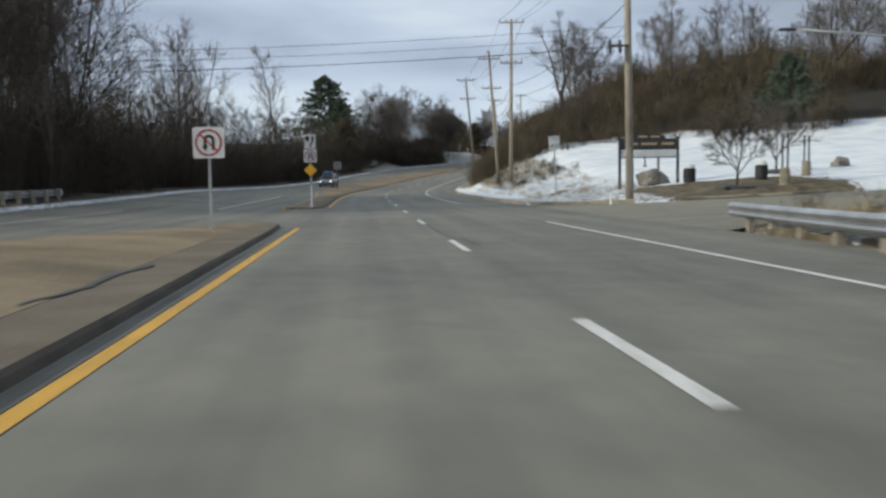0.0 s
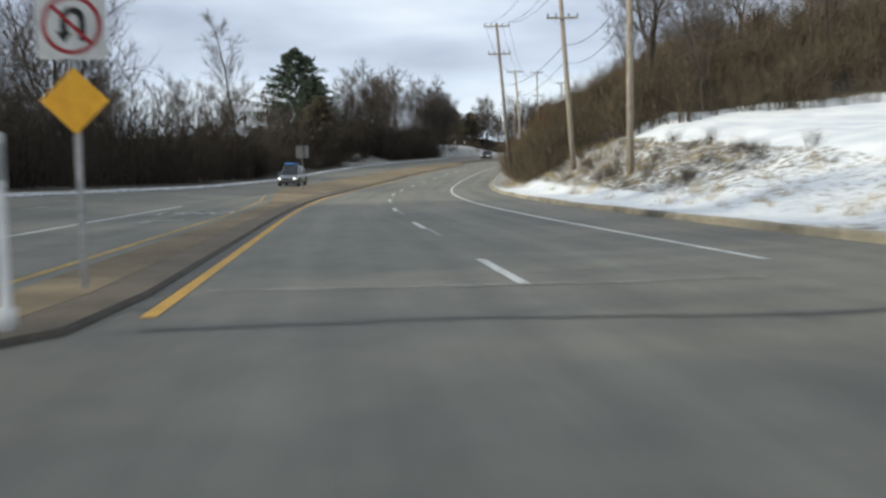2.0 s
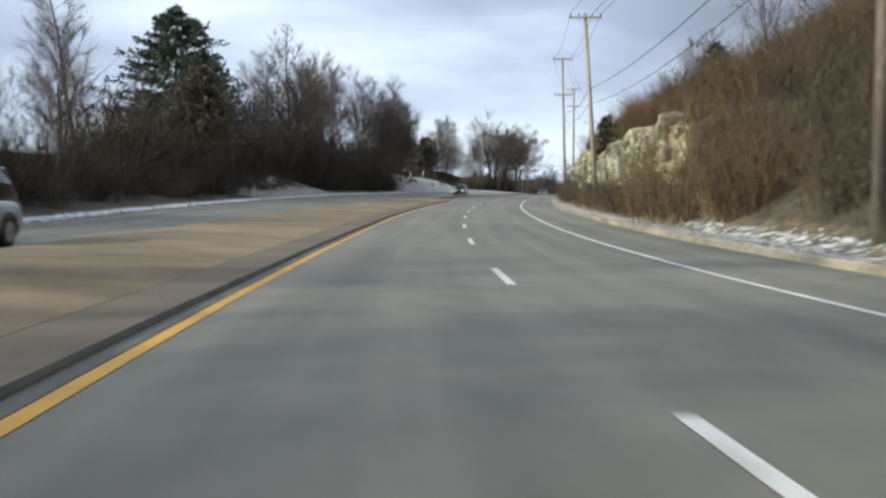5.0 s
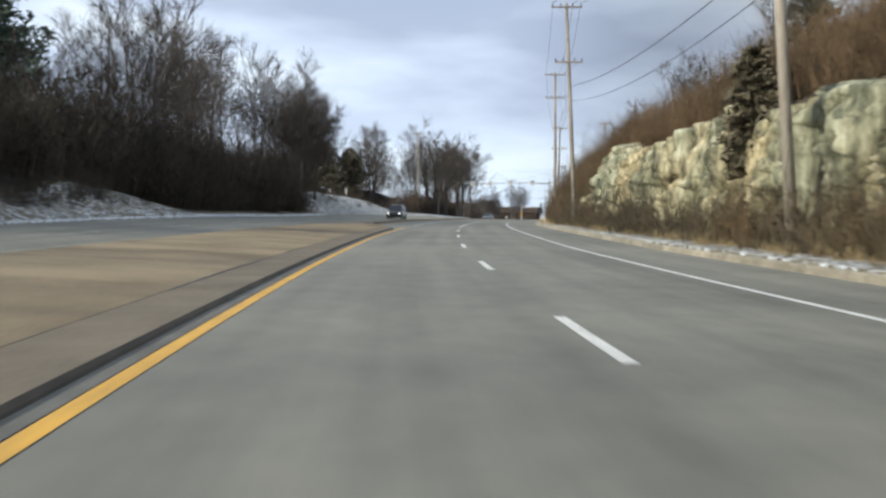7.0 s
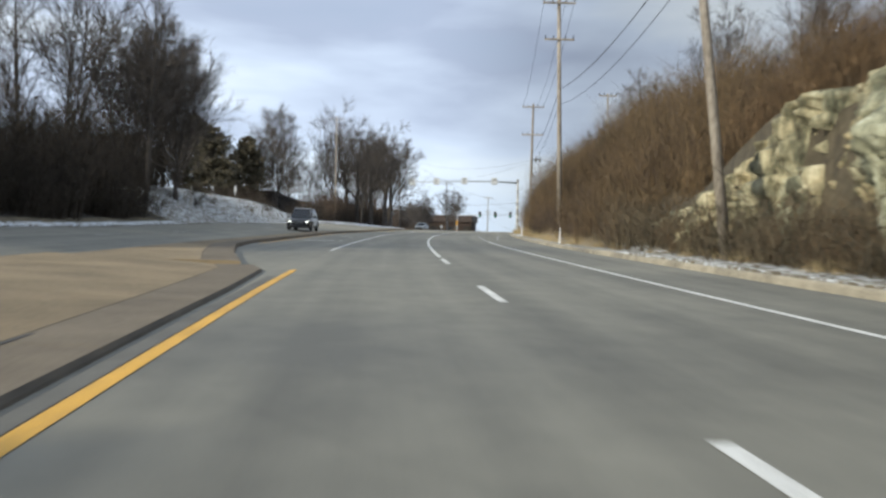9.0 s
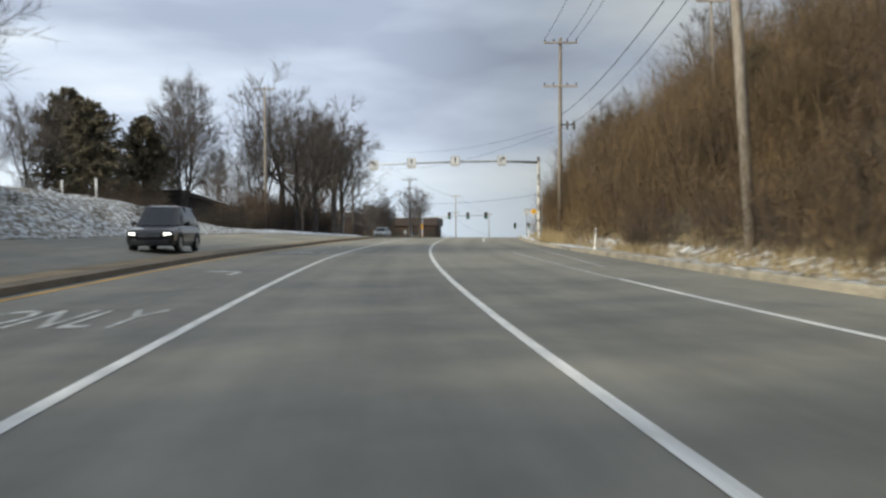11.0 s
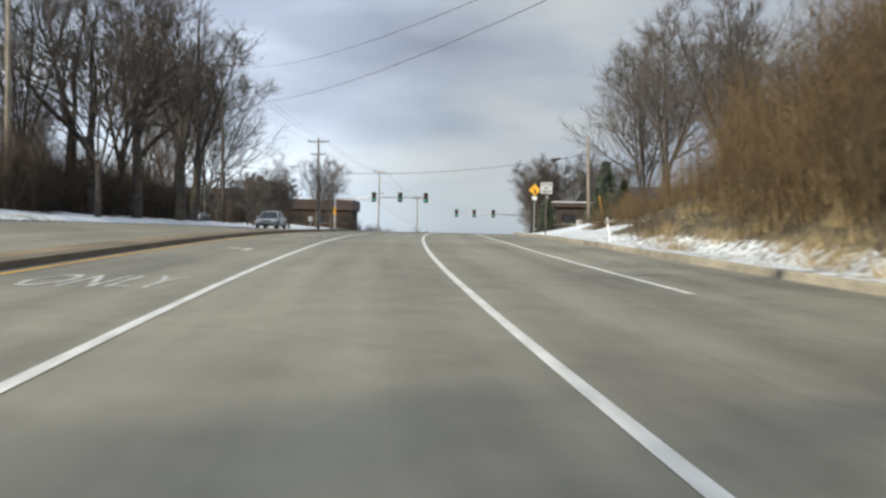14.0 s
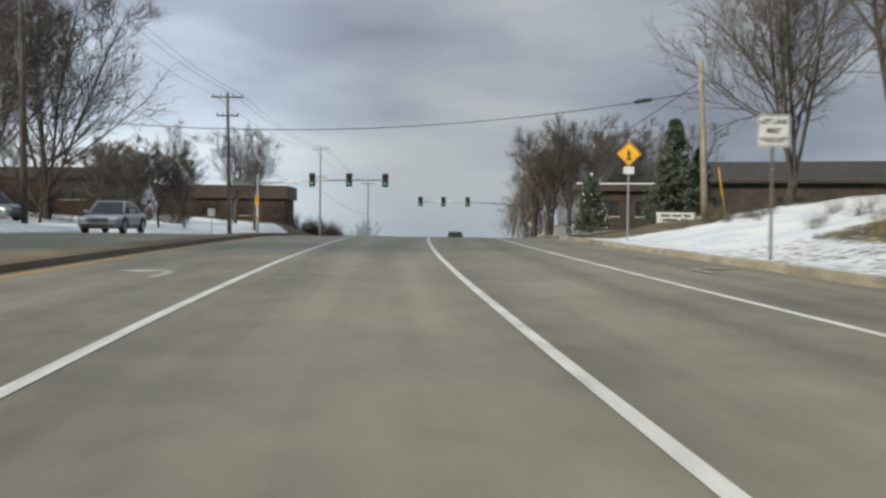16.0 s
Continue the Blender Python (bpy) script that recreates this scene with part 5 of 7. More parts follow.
POLES = {}
for key, s, d, top, arms, lean, rad, extra in (
        ("A", 50.9, 10.6, 15.0, [(14.6, 2.4)], (0, -.2), .19, "guard"), ("B", 92.4, 10.75, 15.0, [(14.7, 2.2), (11.2, 1.9)], (1.5, .3), .17, ""),
        ("C", 108.4, 10.75, 14.0, [(13.2, 2.2), (10.25, 1.9)], (.5, -.85), .17, ""), ("D", 137.0, 8.15, 13.4, [(13.1, 2.2), (10.85, 1.9)], (-2.4, -1.1), .16, ""),
        ("E", 186.0, 8.45, 13.2, [(12.9, 2.2)], (0.0, -.95), .17, ""), ("G", 229.3, 7.8, 16.2, [(15.9, 2.2), (11.8, 2.0)], (4.2, -.5), .16, ""),
        ("H", 268.0, 8.36, 16.2, [(15.9, 2.2), (13.4, 2.0)], (2.2, -.2), .17, ""), ("P", 310.0, 8.28, 13.8, [(13.45, 2.3), (10.5, 2.3)], (.6, .1), .16, "bracket")):
    POLES[key] = utility_pole(s, d, top, arms, lean, rad, extra=extra)
POLES["Q"] = utility_pole(384.2, 12.4, 8.2, [], (.4, -.2), .16, "pale wooden pole on a snowy verge")
POLES["L1"] = utility_pole(350.2, -20.9, 15.9, [(15.6, 2.4)], (0, -.1), .16, "weathered wooden utility pole beside bare trees")
POLES["L2"] = utility_pole(385.0, -18.3, 14.1, [(13.9, 2.4)], (1.5, -.8), .16, "dark wooden utility pole on snowy ground", wood_mat=POLE_DARK)
POLES["L3"] = utility_pole(422.1, -16.9, 11.9, [(11.5, 2.6), (10.0, 1.8)], (0, -.2), .16, "dark wooden utility pole hung with transformers", "transformer", wood_mat=POLE_DARK)
POLES["L4"] = utility_pole(474, -16.8, 14.4, [(14.1, 2.2), (10.4, 1.8)], (0, 0), .15, "wooden utility pole past the crossing")
POLES["L5"] = utility_pole(520, -15.6, 15, [(14.7, 2.2)], (0, 0), .15, "distant wooden utility pole")
POLES["K"] = utility_pole(293.5, 14.6, 13.0, [(12.8, 1.6)], (1.0, 0), .10, "thin wooden pole rising from brush")
POLES["R5"] = utility_pole(452, 8.4, 9.5, [], (0, 0), .13, "pale wooden pole at the crossing")


def wire(a, b2, sag, r=0.014, name="power_line", label="thin black overhead cable sagging between poles"):
    a, b2 = Vector(a), Vector(b2)
    pts = [a.lerp(b2, k / 12) - Vector((0, 0, sag * 4 * (k / 12) * (1 - k / 12))) for k in range(13)]
    bm = new_bm()
    tube(bm, pts, r, 4)
    tagged(part(name, bm, WIRE), label, "cable", "overhead cables")


for k0, k1 in (("A", "B"), ("B", "C"), ("C", "D"), ("D", "E"), ("E", "G"), ("G", "H"), ("H", "P")):
    e0, e1 = POLES[k0][1], POLES[k1][1]
    for i in range(3):
        wire(e0[0][i], e1[0][i], 0.9)
    wire(POLES[k0][2], POLES[k1][2], 0.7, 0.018)
    wire(POLES[k0][2] - Vector((0, 0, 1.0)), POLES[k1][2] - Vector((0, 0, 1.0)), 0.8, 0.014)
for k0, k1 in (("L1", "L2"), ("L2", "L3"), ("L3", "L4"), ("L4", "L5")):
    for i in range(3):
        wire(POLES[k0][1][0][i], POLES[k1][1][0][i], 0.9, 0.011)
    wire(POLES[k0][2], POLES[k1][2], 0.7, 0.018)
for h, h1, th in ((7.3, 6.4, .02), (7.75, 6.9, .012), (8.2, 7.35, .012)):
    wire(along(50.9, 10.4, h), along(54.5, -30, h1), 0.5, th)
for h, h1 in ((7.75, 13.6), (7.5, 10.6)):
    wire(along(310.2, 8.0, h), along(385, -18.3, h1), 1.6, 0.011)
wire(along(384.5, 12.2, 6.75), along(385.2, -18.2, 5.3), 1.15, 0.022)
splice = thing("cable_splice", at(384.5, 9.6, 6.25), "black cable splice case hanging on a cable", "cable splice")
bm = new_bm()
tube(bm, [(-.42, 0, -.02), (-.34, 0, -.02), (.34, 0, .10), (.42, 0, .11)], [.03, .09, .09, .03], 8)
part("case", bm, WIRE, splice)
wire(along(384.5, 12.2, 7.2), along(452, 8.4, 7.4), 0.6, 0.02)


# ---- signs ----
def ribbon(bm, pts, width, y, closed=False):
    """A flat band along points in x and z, facing -y."""
    pts = [Vector((p[0], p[1])) for p in pts]
    n = len(pts)
    rows = []
    for i in range(n):
        a = pts[(i - 1) % n] if closed or i > 0 else pts[i]
        b2 = pts[(i + 1) % n] if closed or i < n - 1 else pts[i]
        w = (b2 - a).normalized()
        nrm = Vector((-w.y, w.x)) * width / 2
        rows.append([bm.verts.new((q.x, y, q.y)) for q in (pts[i] + nrm, pts[i] - nrm)])
    for i in range(n if closed else n - 1):
        r0, r1 = rows[i], rows[(i + 1) % n]
        bm.faces.new((r0[0], r0[1], r1[1], r1[0]))


def flat(bm, outline, y):
    f = bm.faces.new([bm.verts.new((x, y, z)) for x, z in outline])
    f.normal_update()
    if f.normal.y > 0:
        f.normal_flip()
    bmesh.ops.triangulate(bm, faces=[f])


def arc(cx, cz, r, a0, a1, n=10):
    return [(cx + r * math.cos(radians(a0 + (a1 - a0) * k / n)), cz + r * math.sin(radians(a0 + (a1 - a0) * k / n))) for k in range(n + 1)]


def sign_letters(text, size, x, z, y, mat, parent, width=None, bold=0.0):
    """A line of print on a sign, each letter a part of its own."""
    mesh = lettering(text, size, bold=bold)
    co = np.array([v.co[:] for v in mesh.vertices])
    k = (width / (co[:, 0].max() - co[:, 0].min())) if width else 1.0
    mid = (co.max(0) + co.min(0)) / 2
    for v in mesh.vertices:
        v.co = ((v.co.x - mid[0]) * k + x, y, v.co.y - mid[1] + z)
    whole = bmesh.new()
    whole.from_mesh(mesh)
    left = set(whole.faces)
    while left:
        stack, piece = [left.pop()], []
        while stack:
            f = stack.pop()
            piece.append(f)
            for v in f.verts:
                for g in v.link_faces:
                    if g in left:
                        left.remove(g)
                        stack.append(g)
        bm, made = new_bm(), {}
        for f in piece:
            for v in f.verts:
                if v not in made:
                    made[v] = bm.verts.new(v.co)
            bm.faces.new([made[v] for v in f.verts])
        part("letter", bm, mat, parent)
    whole.free()


def panel(parent, w, h, z, mat, border=None, name="sign_panel", r=.05, label=""):
    bm = new_bm()
    plate(bm, rounded(w, h, r, 0, z), -.060, -.055)
    pn = part(name, bm, mat, parent, label)
    bm = new_bm()
    plate(bm, rounded(w * .998, h * .998, r, 0, z), -.0545, -.052)
    part("sign_back", bm, SIGN_BACK, pn)
    if border:
        bm = new_bm()
        ribbon(bm, rounded(w - .05, h - .05, r * .8, 0, z), .018, -.0615, True)
        part("border", bm, border, pn)
    return pn


def diamond(parent, side, z, mat, border=None):
    k = side / math.sqrt(2)
    bm = new_bm()
    plate(bm, [(0, z + k), (-k, z), (0, z - k), (k, z)], -.060, -.055)
    pn = part("sign_panel", bm, mat, parent)
    if border:
        bm = new_bm()
        q = k - .05
        ribbon(bm, [(0, z + q), (-q, z), (0, z - q), (q, z)], .02, -.0615, True)
        part("border", bm, border, pn)
    return pn


def sign_post(parent, h, mat=None, base=-.3):
    bm = new_bm()
    box(bm, (0, 0, (h + base) / 2), (.06, .045, h - base), bevel=.006)
    post = part("post", bm, mat or METAL, parent)
    for k in range(5):
        bm = new_bm()
        z = h - .12 - k * .28
        tube(bm, [(0, -.066, z), (0, -.02, z)], .012, 6)
        part("bolt", bm, METAL, post)
    return post


def no_u_turn(pn, size, z):
    bm = new_bm()
    ribbon(bm, [(-.11 * size, z - .14 * size), (-.11 * size, z + .06 * size)] + arc(0.02 * size, z + .08 * size, .13 * size, 180, 0, 8) + [(.15 * size, z - .24 * size)], .10 * size, -.0615)
    flat(bm, [(-.11 * size, z - .27 * size), (-.22 * size, z - .10 * size), (0.0, z - .10 * size)], -.0615)
    part("u_turn_arrow", bm, SIGN_BLACK, pn)
    bm = new_bm()
    ribbon(bm, arc(0, z, .40 * size, 0, 348, 30), .065 * size, -.063, True)
    ribbon(bm, [(-.28 * size, z + .28 * size), (.28 * size, z - .28 * size)], .06 * size, -.064)
    part("prohibition_ring", bm, SIGN_RED, pn)


root = thing("road_sign", at(27.6, -5.15, .11), "square white no U-turn sign with red ring", "road sign", "road signs")
sign_post(root, 2.42)
no_u_turn(panel(root, .70, .70, 2.02, SIGN_WHITE, None), .70, 2.02)

root = thing("road_sign", at(57.4, -4.4, .09), "stacked white arrow and no U-turn signs over yellow diamond", "road sign", "road signs")
sign_post(root, 3.75)
pn = panel(root, .61, .76, 3.28, SIGN_WHITE, SIGN_BLACK)
bm = new_bm()
ribbon(bm, [(.02, 3.0), (.03, 3.15), (.13, 3.28), (.13, 3.42)], .08, -.0615)
flat(bm, [(.13, 3.58), (.02, 3.40), (.24, 3.40)], -.0615)
part("keep_right_arrow", bm, SIGN_BLACK, pn)
bm = new_bm()
flat(bm, [(-.24, 3.56), (-.04, 3.56), (-.04, 3.40), (-.14, 3.24), (-.24, 3.40)], -.0615)
part("island_mark", bm, SIGN_BLACK, pn)
no_u_turn(panel(root, .66, .66, 2.55, SIGN_WHITE, None), .66, 2.55)
diamond(root, .46, 1.82, SIGN_YELLOW)

root = thing("road_sign", at(64.2, 9.72, float(land(64.2, 9.72)) - .12, 0, -2.6), "white speed limit 45 sign on a thin steel post", "road sign", "road signs")
sign_post(root, 3.45)
pn = panel(root, .66, .82, 3.1, SIGN_WHITE, SIGN_BLACK)
sign_letters("SPEED", .15, 0, 3.39, -.0615, SIGN_BLACK, pn, .46)
sign_letters("LIMIT", .15, 0, 3.23, -.0615, SIGN_BLACK, pn, .40)
sign_letters("45", .42, 0, 2.93, -.0615, SIGN_BLACK, pn, .50)

root = thing("road_sign", at(117.1, -6.6, .15, 180), "square sign seen from its grey metal back", "road sign", "road signs")
sign_post(root, 3.1, mat=SIGN_BACK)
panel(root, .86, .86, 2.62, SIGN_WHITE, SIGN_BLACK)

root = thing("road_sign", at(360.1, 7.05, .13), "white lane sign with three lines of black letters", "road sign", "road signs")
sign_post(root, 3.2, mat=POLE_DARK)
pn = panel(root, .72, .70, 2.78, SIGN_WHITE, SIGN_BLACK)
sign_letters("LEFT LANE", .15, 0, 2.98, -.0615, SIGN_BLACK, pn, .58, .006)
sign_letters("MUST", .15, 0, 2.78, -.0615, SIGN_BLACK, pn, .32, .006)
sign_letters("TURN LEFT", .15, 0, 2.58, -.0615, SIGN_BLACK, pn, .58, .006)

root = thing("road_sign", at(376.9, 7.5, float(land(376.9, 7.5))), "yellow diamond crossing sign over a small white plate", "road sign", "road signs")
sign_post(root, 3.85)
pn = diamond(root, .66, 3.28, SIGN_YELLOW, SIGN_BLACK)
bm = new_bm()
ribbon(bm, [(-.02, 3.42), (.0, 3.2), (-.07, 3.02)], .07, -.063)
ribbon(bm, [(.0, 3.2), (.08, 3.02)], .06, -.0635)
ribbon(bm, [(-.1, 3.25), (.1, 3.3)], .045, -.064)
part("crossing_mark", bm, SIGN_BLACK, pn)
panel(root, .40, .28, 2.66, SIGN_WHITE, None, r=.02)

root = thing("road_sign", at(381.2, -18.9, float(land(381.2, -18.9)), 180), "diamond sign seen from its pale back", "road sign", "road signs")
sign_post(root, 3.0)
diamond(root, .66, 2.5, SIGN_BACK)
for s, d, zz in ((410.8, -15.7, 1.5), (452, 9.6, 2.0)):
    root = thing("road_sign", at(s, d, max(float(land(s, d)), -.04)), "small white sign on a post at the crossing", "road sign", "road signs")
    sign_post(root, zz + .5)
    panel(root, .5, .55, zz + .2, SIGN_WHITE, None)


def delineator(s, d, h, label="slim white plastic marker post", tilt=0.0):
    z = .16 if -9 < d < 0 else float(land(s, d))
    root = thing("marker_post", at(s, d, z, 0, tilt), label, "marker post", "white marker posts")
    bm = new_bm()
    tube(bm, [(0, 0, -.12), (0, 0, .06), (0, 0, .08), (0, 0, h * .98), (0, 0, h)], [.08, .07, .035, .035, .025], 10)
    post = part("post", bm, POST_WHITE, root, smooth=True)
    bm = new_bm()
    tube(bm, [(0, 0, h * .74), (0, 0, h * .94)], .0375, 10)
    part("reflector_band", bm, METAL, post)


def rubble(s, d, size, mat, label, seed):
    """A broken piece of kerb."""
    bm = new_bm()
    bmesh.ops.create_cube(bm, size=1.0)
    bmesh.ops.subdivide_edges(bm, edges=bm.edges[:], cuts=2, use_grid_fill=True)
    for v in bm.verts:
        v.co += Vector((noise.noise(v.co * 2 + Vector((seed, 0, 0))), noise.noise(v.co * 2 + Vector((0, seed, 0))), noise.noise(v.co * 2 + Vector((0, 0, seed))))) * .22
        v.co = Vector((v.co.x * size[0], v.co.y * size[1], v.co.z * size[2]))
    ob = part("kerb_piece", bm, mat)
    ob.matrix_world = at(s, d, size[2] * .35, seed * 37)
    tagged(ob, label, "rubble", "broken kerb pieces")


rubble(53.8, -5.45, (.45, .18, .12), WORN_YELLOW, "broken kerb piece with faded yellow paint", 3)
rubble(54.3, -5.35, (.40, .20, .12), KERB, "pale broken kerb piece on the asphalt", 5)
rubble(54.9, -5.42, (.30, .18, .10), RUST, "rusty broken kerb piece on the asphalt", 8)
delineator(54.5, -4.25, 1.32)
delineator(49.3, 9.3, 1.1)
delineator(283, 6.75, .88, tilt=4)
delineator(338.5, 7.3, .95, tilt=-10)
delineator(256, 7.0, .8)


# ---- overhead lane signs ----
def gantry():
    foot = float(land(311.3, 7.0))
    root = thing("sign_gantry", at(311.6, 0, 0, 0.0), "steel mast arm carrying four white lane arrow signs", "sign gantry")
    bm = new_bm()
    tube(bm, [(7.0, 0, foot - .3), (7.0, 0, foot), (6.95, 0, 5.75)], [.15, .14, .10], 12)
    mast = part("mast", bm, RUST, root, smooth=True)
    bm = new_bm()
    tube(bm, [(6.95, 0, 5.75), (6.95, 0, 5.80), (6.95, 0, 5.84)], [.115, .115, .04], 12)
    part("mast_cap", bm, RUST, mast)
    bm = new_bm()
    tube(bm, [(6.95, 0, 5.45), (4.4, 0, 5.56), (1.2, 0, 5.52), (-1.8, 0, 5.42), (-4.9, 0, 5.30)], [.10, .085, .07, .055, .04], 10)
    part("arm", bm, METAL, root, smooth=True)
    for x, z, kind in ((-4.35, 5.30, -1), (-1.74, 5.43, 0), (1.25, 5.55, 0), (4.46, 5.57, 1)):
        bm = new_bm()
        plate(bm, rounded(.63, .72, .06, x, z), -.13, -.12)
        pn = part("lane_sign", bm, SIGN_WHITE, root)
        bm = new_bm()
        ribbon(bm, rounded(.58, .67, .05, x, z), .016, -.1315, True)
        part("border", bm, SIGN_BLACK, pn)
        bm = new_bm()
        if kind == 0:
            ribbon(bm, [(x, z - .08), (x, z + .16)], .07, -.1315)
            flat(bm, [(x, z + .31), (x - .10, z + .14), (x + .10, z + .14)], -.1315)
        else:
            ribbon(bm, [(x - kind * .12, z - .08)] + [(x - kind * .12 + kind * (.17 - .17 * math.cos(radians(a))), z + .05 + .13 * math.sin(radians(a))) for a in range(0, 91, 15)], .07, -.1315)
            flat(bm, [(x + kind * .25, z + .18), (x + kind * .05, z + .30), (x + kind * .05, z + .06)], -.1315)
        part("lane_arrow", bm, SIGN_BLACK, pn)
        sign_letters("ONLY", .17, x, z - .235, -.1315, SIGN_BLACK, pn, .40)
        bm = new_bm()
        box(bm, (x, -.06, z), (.12, .14, .2), bevel=.01)
        part("bracket", bm, METAL, pn)


gantry()


# ---- traffic signals ----
SIGNAL_YELLOW = material("yellow signal housing", (0.55, 0.26, 0.03), (0.72, 0.36, 0.05), rough=.5, bump=.05)
LENS_RED, LENS_AMBER = material("unlit red lens", (.10, .01, .01), (.14, .02, .02), rough=.2, bump=0), material("unlit amber lens", (.16, .08, .01), (.2, .1, .02), rough=.2, bump=0)
LENS_GREEN = glow("lit green lens", (0.1, 0.8, 0.5), 0.25)


def signal_head(parent, x, z, y=0.0, back=True, mat=None):
    bm = new_bm()
    box(bm, (x, y - .12, z), (.34, .20, 1.05), bevel=.03)
    hd = part("signal_head", bm, mat or HOUSING, parent)
    if back:
        bm = new_bm()
        plate(bm, rounded(.60, 1.32, .06, x, z), y - .03, y - .02)
        part("backplate", bm, HOUSING, hd)
    for k, m in enumerate((LENS_RED, LENS_AMBER, LENS_GREEN)):
        zz = z + .34 - .34 * k
        bm = new_bm()
        flat(bm, [(x + .135 * math.cos(a), zz + .135 * math.sin(a)) for a in np.linspace(0, 6.283, 17)[:-1]], y - .225)
        part("lens", bm, m, hd)
        bm = new_bm()
        for a0, a1 in zip(np.linspace(-.5, 3.64, 10), np.linspace(-.5, 3.64, 10)[1:]):
            q = [(x + .15 * math.cos(a), zz + .15 * math.sin(a)) for a in (a0, a1)]
            bm.faces.new([bm.verts.new(v) for v in ((q[0][0], y - .22, q[0][1]), (q[1][0], y - .22, q[1][1]), (q[1][0], y - .42, q[1][1]), (q[0][0], y - .42, q[0][1]))])
        part("visor", bm, HOUSING, hd)


def signal_mast(s, x_pole, heads, z_arm, foot, label, side=-1):
    root = thing("traffic_signal", at(s, 0, 0), label, "traffic signal", "traffic signals")
    bm = new_bm()
    tube(bm, [(x_pole, 0, foot - .3), (x_pole, 0, foot + .1), (x_pole, 0, z_arm + .5)], [.17, .15, .11], 12)
    part("mast", bm, METAL, root, smooth=True)
    far = max(heads, key=lambda h: abs(h - x_pole))
    bm = new_bm()
    tube(bm, [(x_pole, 0, z_arm - .35), ((x_pole + far) / 2, 0, z_arm), (far - side * .4, 0, z_arm + .1)], [.11, .085, .05], 10)
    part("arm", bm, METAL, root, smooth=True)
    for x in heads:
        signal_head(root, x, z_arm + .05)
    bm = new_bm()
    box(bm, (x_pole, -.25, foot + 2.9), (.34, .2, 1.05), bevel=.03)
    part("side_signal", bm, SIGNAL_YELLOW, root)
    bm = new_bm()
    box(bm, (x_pole, -.2, foot + 1.1), (.2, .16, .35), bevel=.02)
    part("push_button_box", bm, SIGNAL_YELLOW, root)
    return root


signal_mast(438, -17.7, (-12.4, -8.8, -5.3), 6.2, 1.3, "traffic signal mast arm with three dark signal heads")
signal_mast(478, 10.8, (-3.7, -.6, 2.7), 7.7, 3.6, "farther traffic signal mast arm with three signal heads", 1)


# ---- cracks, old paint and stains on the road ----
def crack(name, pts, width, mat, label, lift=0.008, jitter=0.03, end=None):
    """A thin wandering strip laid on a surface, which may rise from lift to end along it."""
    rg = random.Random(len(pts) * 31 + int(pts[0][0]))
    path = []
    for (s0, d0), (s1, d1) in zip(pts, pts[1:]):
        n = max(2, int(math.hypot(s1 - s0, d1 - d0) / .35))
        path += [(s0 + (s1 - s0) * k / n + rg.uniform(-jitter, jitter), d0 + (d1 - d0) * k / n + rg.uniform(-jitter, jitter)) for k in range(n)]
    path.append(pts[-1])
    bm = new_bm()
    rows = []
    for i, (a, b2) in enumerate(path):
        p0, p1 = path[max(i - 1, 0)], path[min(i + 1, len(path) - 1)]
        t = Vector((p1[0] - p0[0], p1[1] - p0[1])).normalized()
        w = width * rg.uniform(.5, 1.2) / 2
        up = lift if end is None else lift + (end - lift) * i / (len(path) - 1)
        rows.append([bm.verts.new(along(a - t.y * w * k, b2 + t.x * w * k, up)) for k in (-1, 1)])
    layer = bm.loops.layers.uv.new("UVMap")
    for r0, r1 in zip(rows, rows[1:]):
        f = bm.faces.new((r0[0], r0[1], r1[1], r1[0]))
        for lp in f.loops:
            lp[layer].uv = (lp.vert.co.y, lp.vert.co.x)
    bm.normal_update()
    for f in bm.faces:
        if f.normal.z < 0:
            f.normal_flip()
    tagged(part(name, bm, mat), label, "road surface", kind="structure")


crack("sealed_crack", [(33, .08), (29, .04), (25.6, .06), (24.4, .26), (22.4, .36), (22.1, .14)], .07, TAR, "black wandering crack sealer beside the lane line")
crack("sealed_crack", [(13.0, -4.72), (14.6, -4.56), (16.2, -4.60), (17.6, -4.50)], .13, TAR, "dark crack sealer across the concrete median", .125, .05)
crack("sealed_crack", [(25.0, -4.55), (24.7, -4.1)], .16, TAR, "dark crack sealer across the concrete median", .118)
for a, b2 in ((44.3, 45.2), (46.7, 47.7)):
    crack("sealed_crack", [(a, -4.5), (b2, -4.45)], .035, TAR, "thin dark crack in the asphalt of the opening")
for a, b2 in ((152, 158), (163, 166.5), (172, 181), (184, 187), (193, 204), (207, 210)):
    crack("sealed_crack", [(a, -4.56), ((a + b2) / 2, -4.60), (b2, -4.56)], .045, TAR, "dark broken joint along the concrete median", .072, .02)
for a, b2 in ((165.2, 165.0), (179.4, 179.0), (207.0, 207.3)):
    crack("sealed_crack", [(a, -4.62), (b2, -6.25)], .05, TAR, "dark crack across the concrete median", .078, .04, .172)
for a, dd in ((165.1, -4.75), (165.3, -5.5), (206.9, -5.1)):
    crack("stain", [(a, dd), (a + .3, dd - .12)], .16, GUTTER, "small dark stain on the concrete median", .085 + (-4.62 - dd) * .058, .04)
for a, b2, dd in ((168, 170, -6.4), (189, 190.2, -6.9), (199, 200.5, -5.6)):
    crack("stain", [(a, dd), (b2, dd + .15)], .22, GUTTER, "small dark stain on the concrete median", .17, .06)
crack("sealed_crack", [(54.7, -3.4), (54.9, -1), (54.5, 1.6), (54.9, 5)], .10, TAR, "dark sealed joint across both lanes")
crack("stop_bar", [(57.5, -3.2), (57.3, -1.2), (57.2, 1), (57.4, 2.6)], .10, OLD_LINE, "faint worn paint across both lanes")
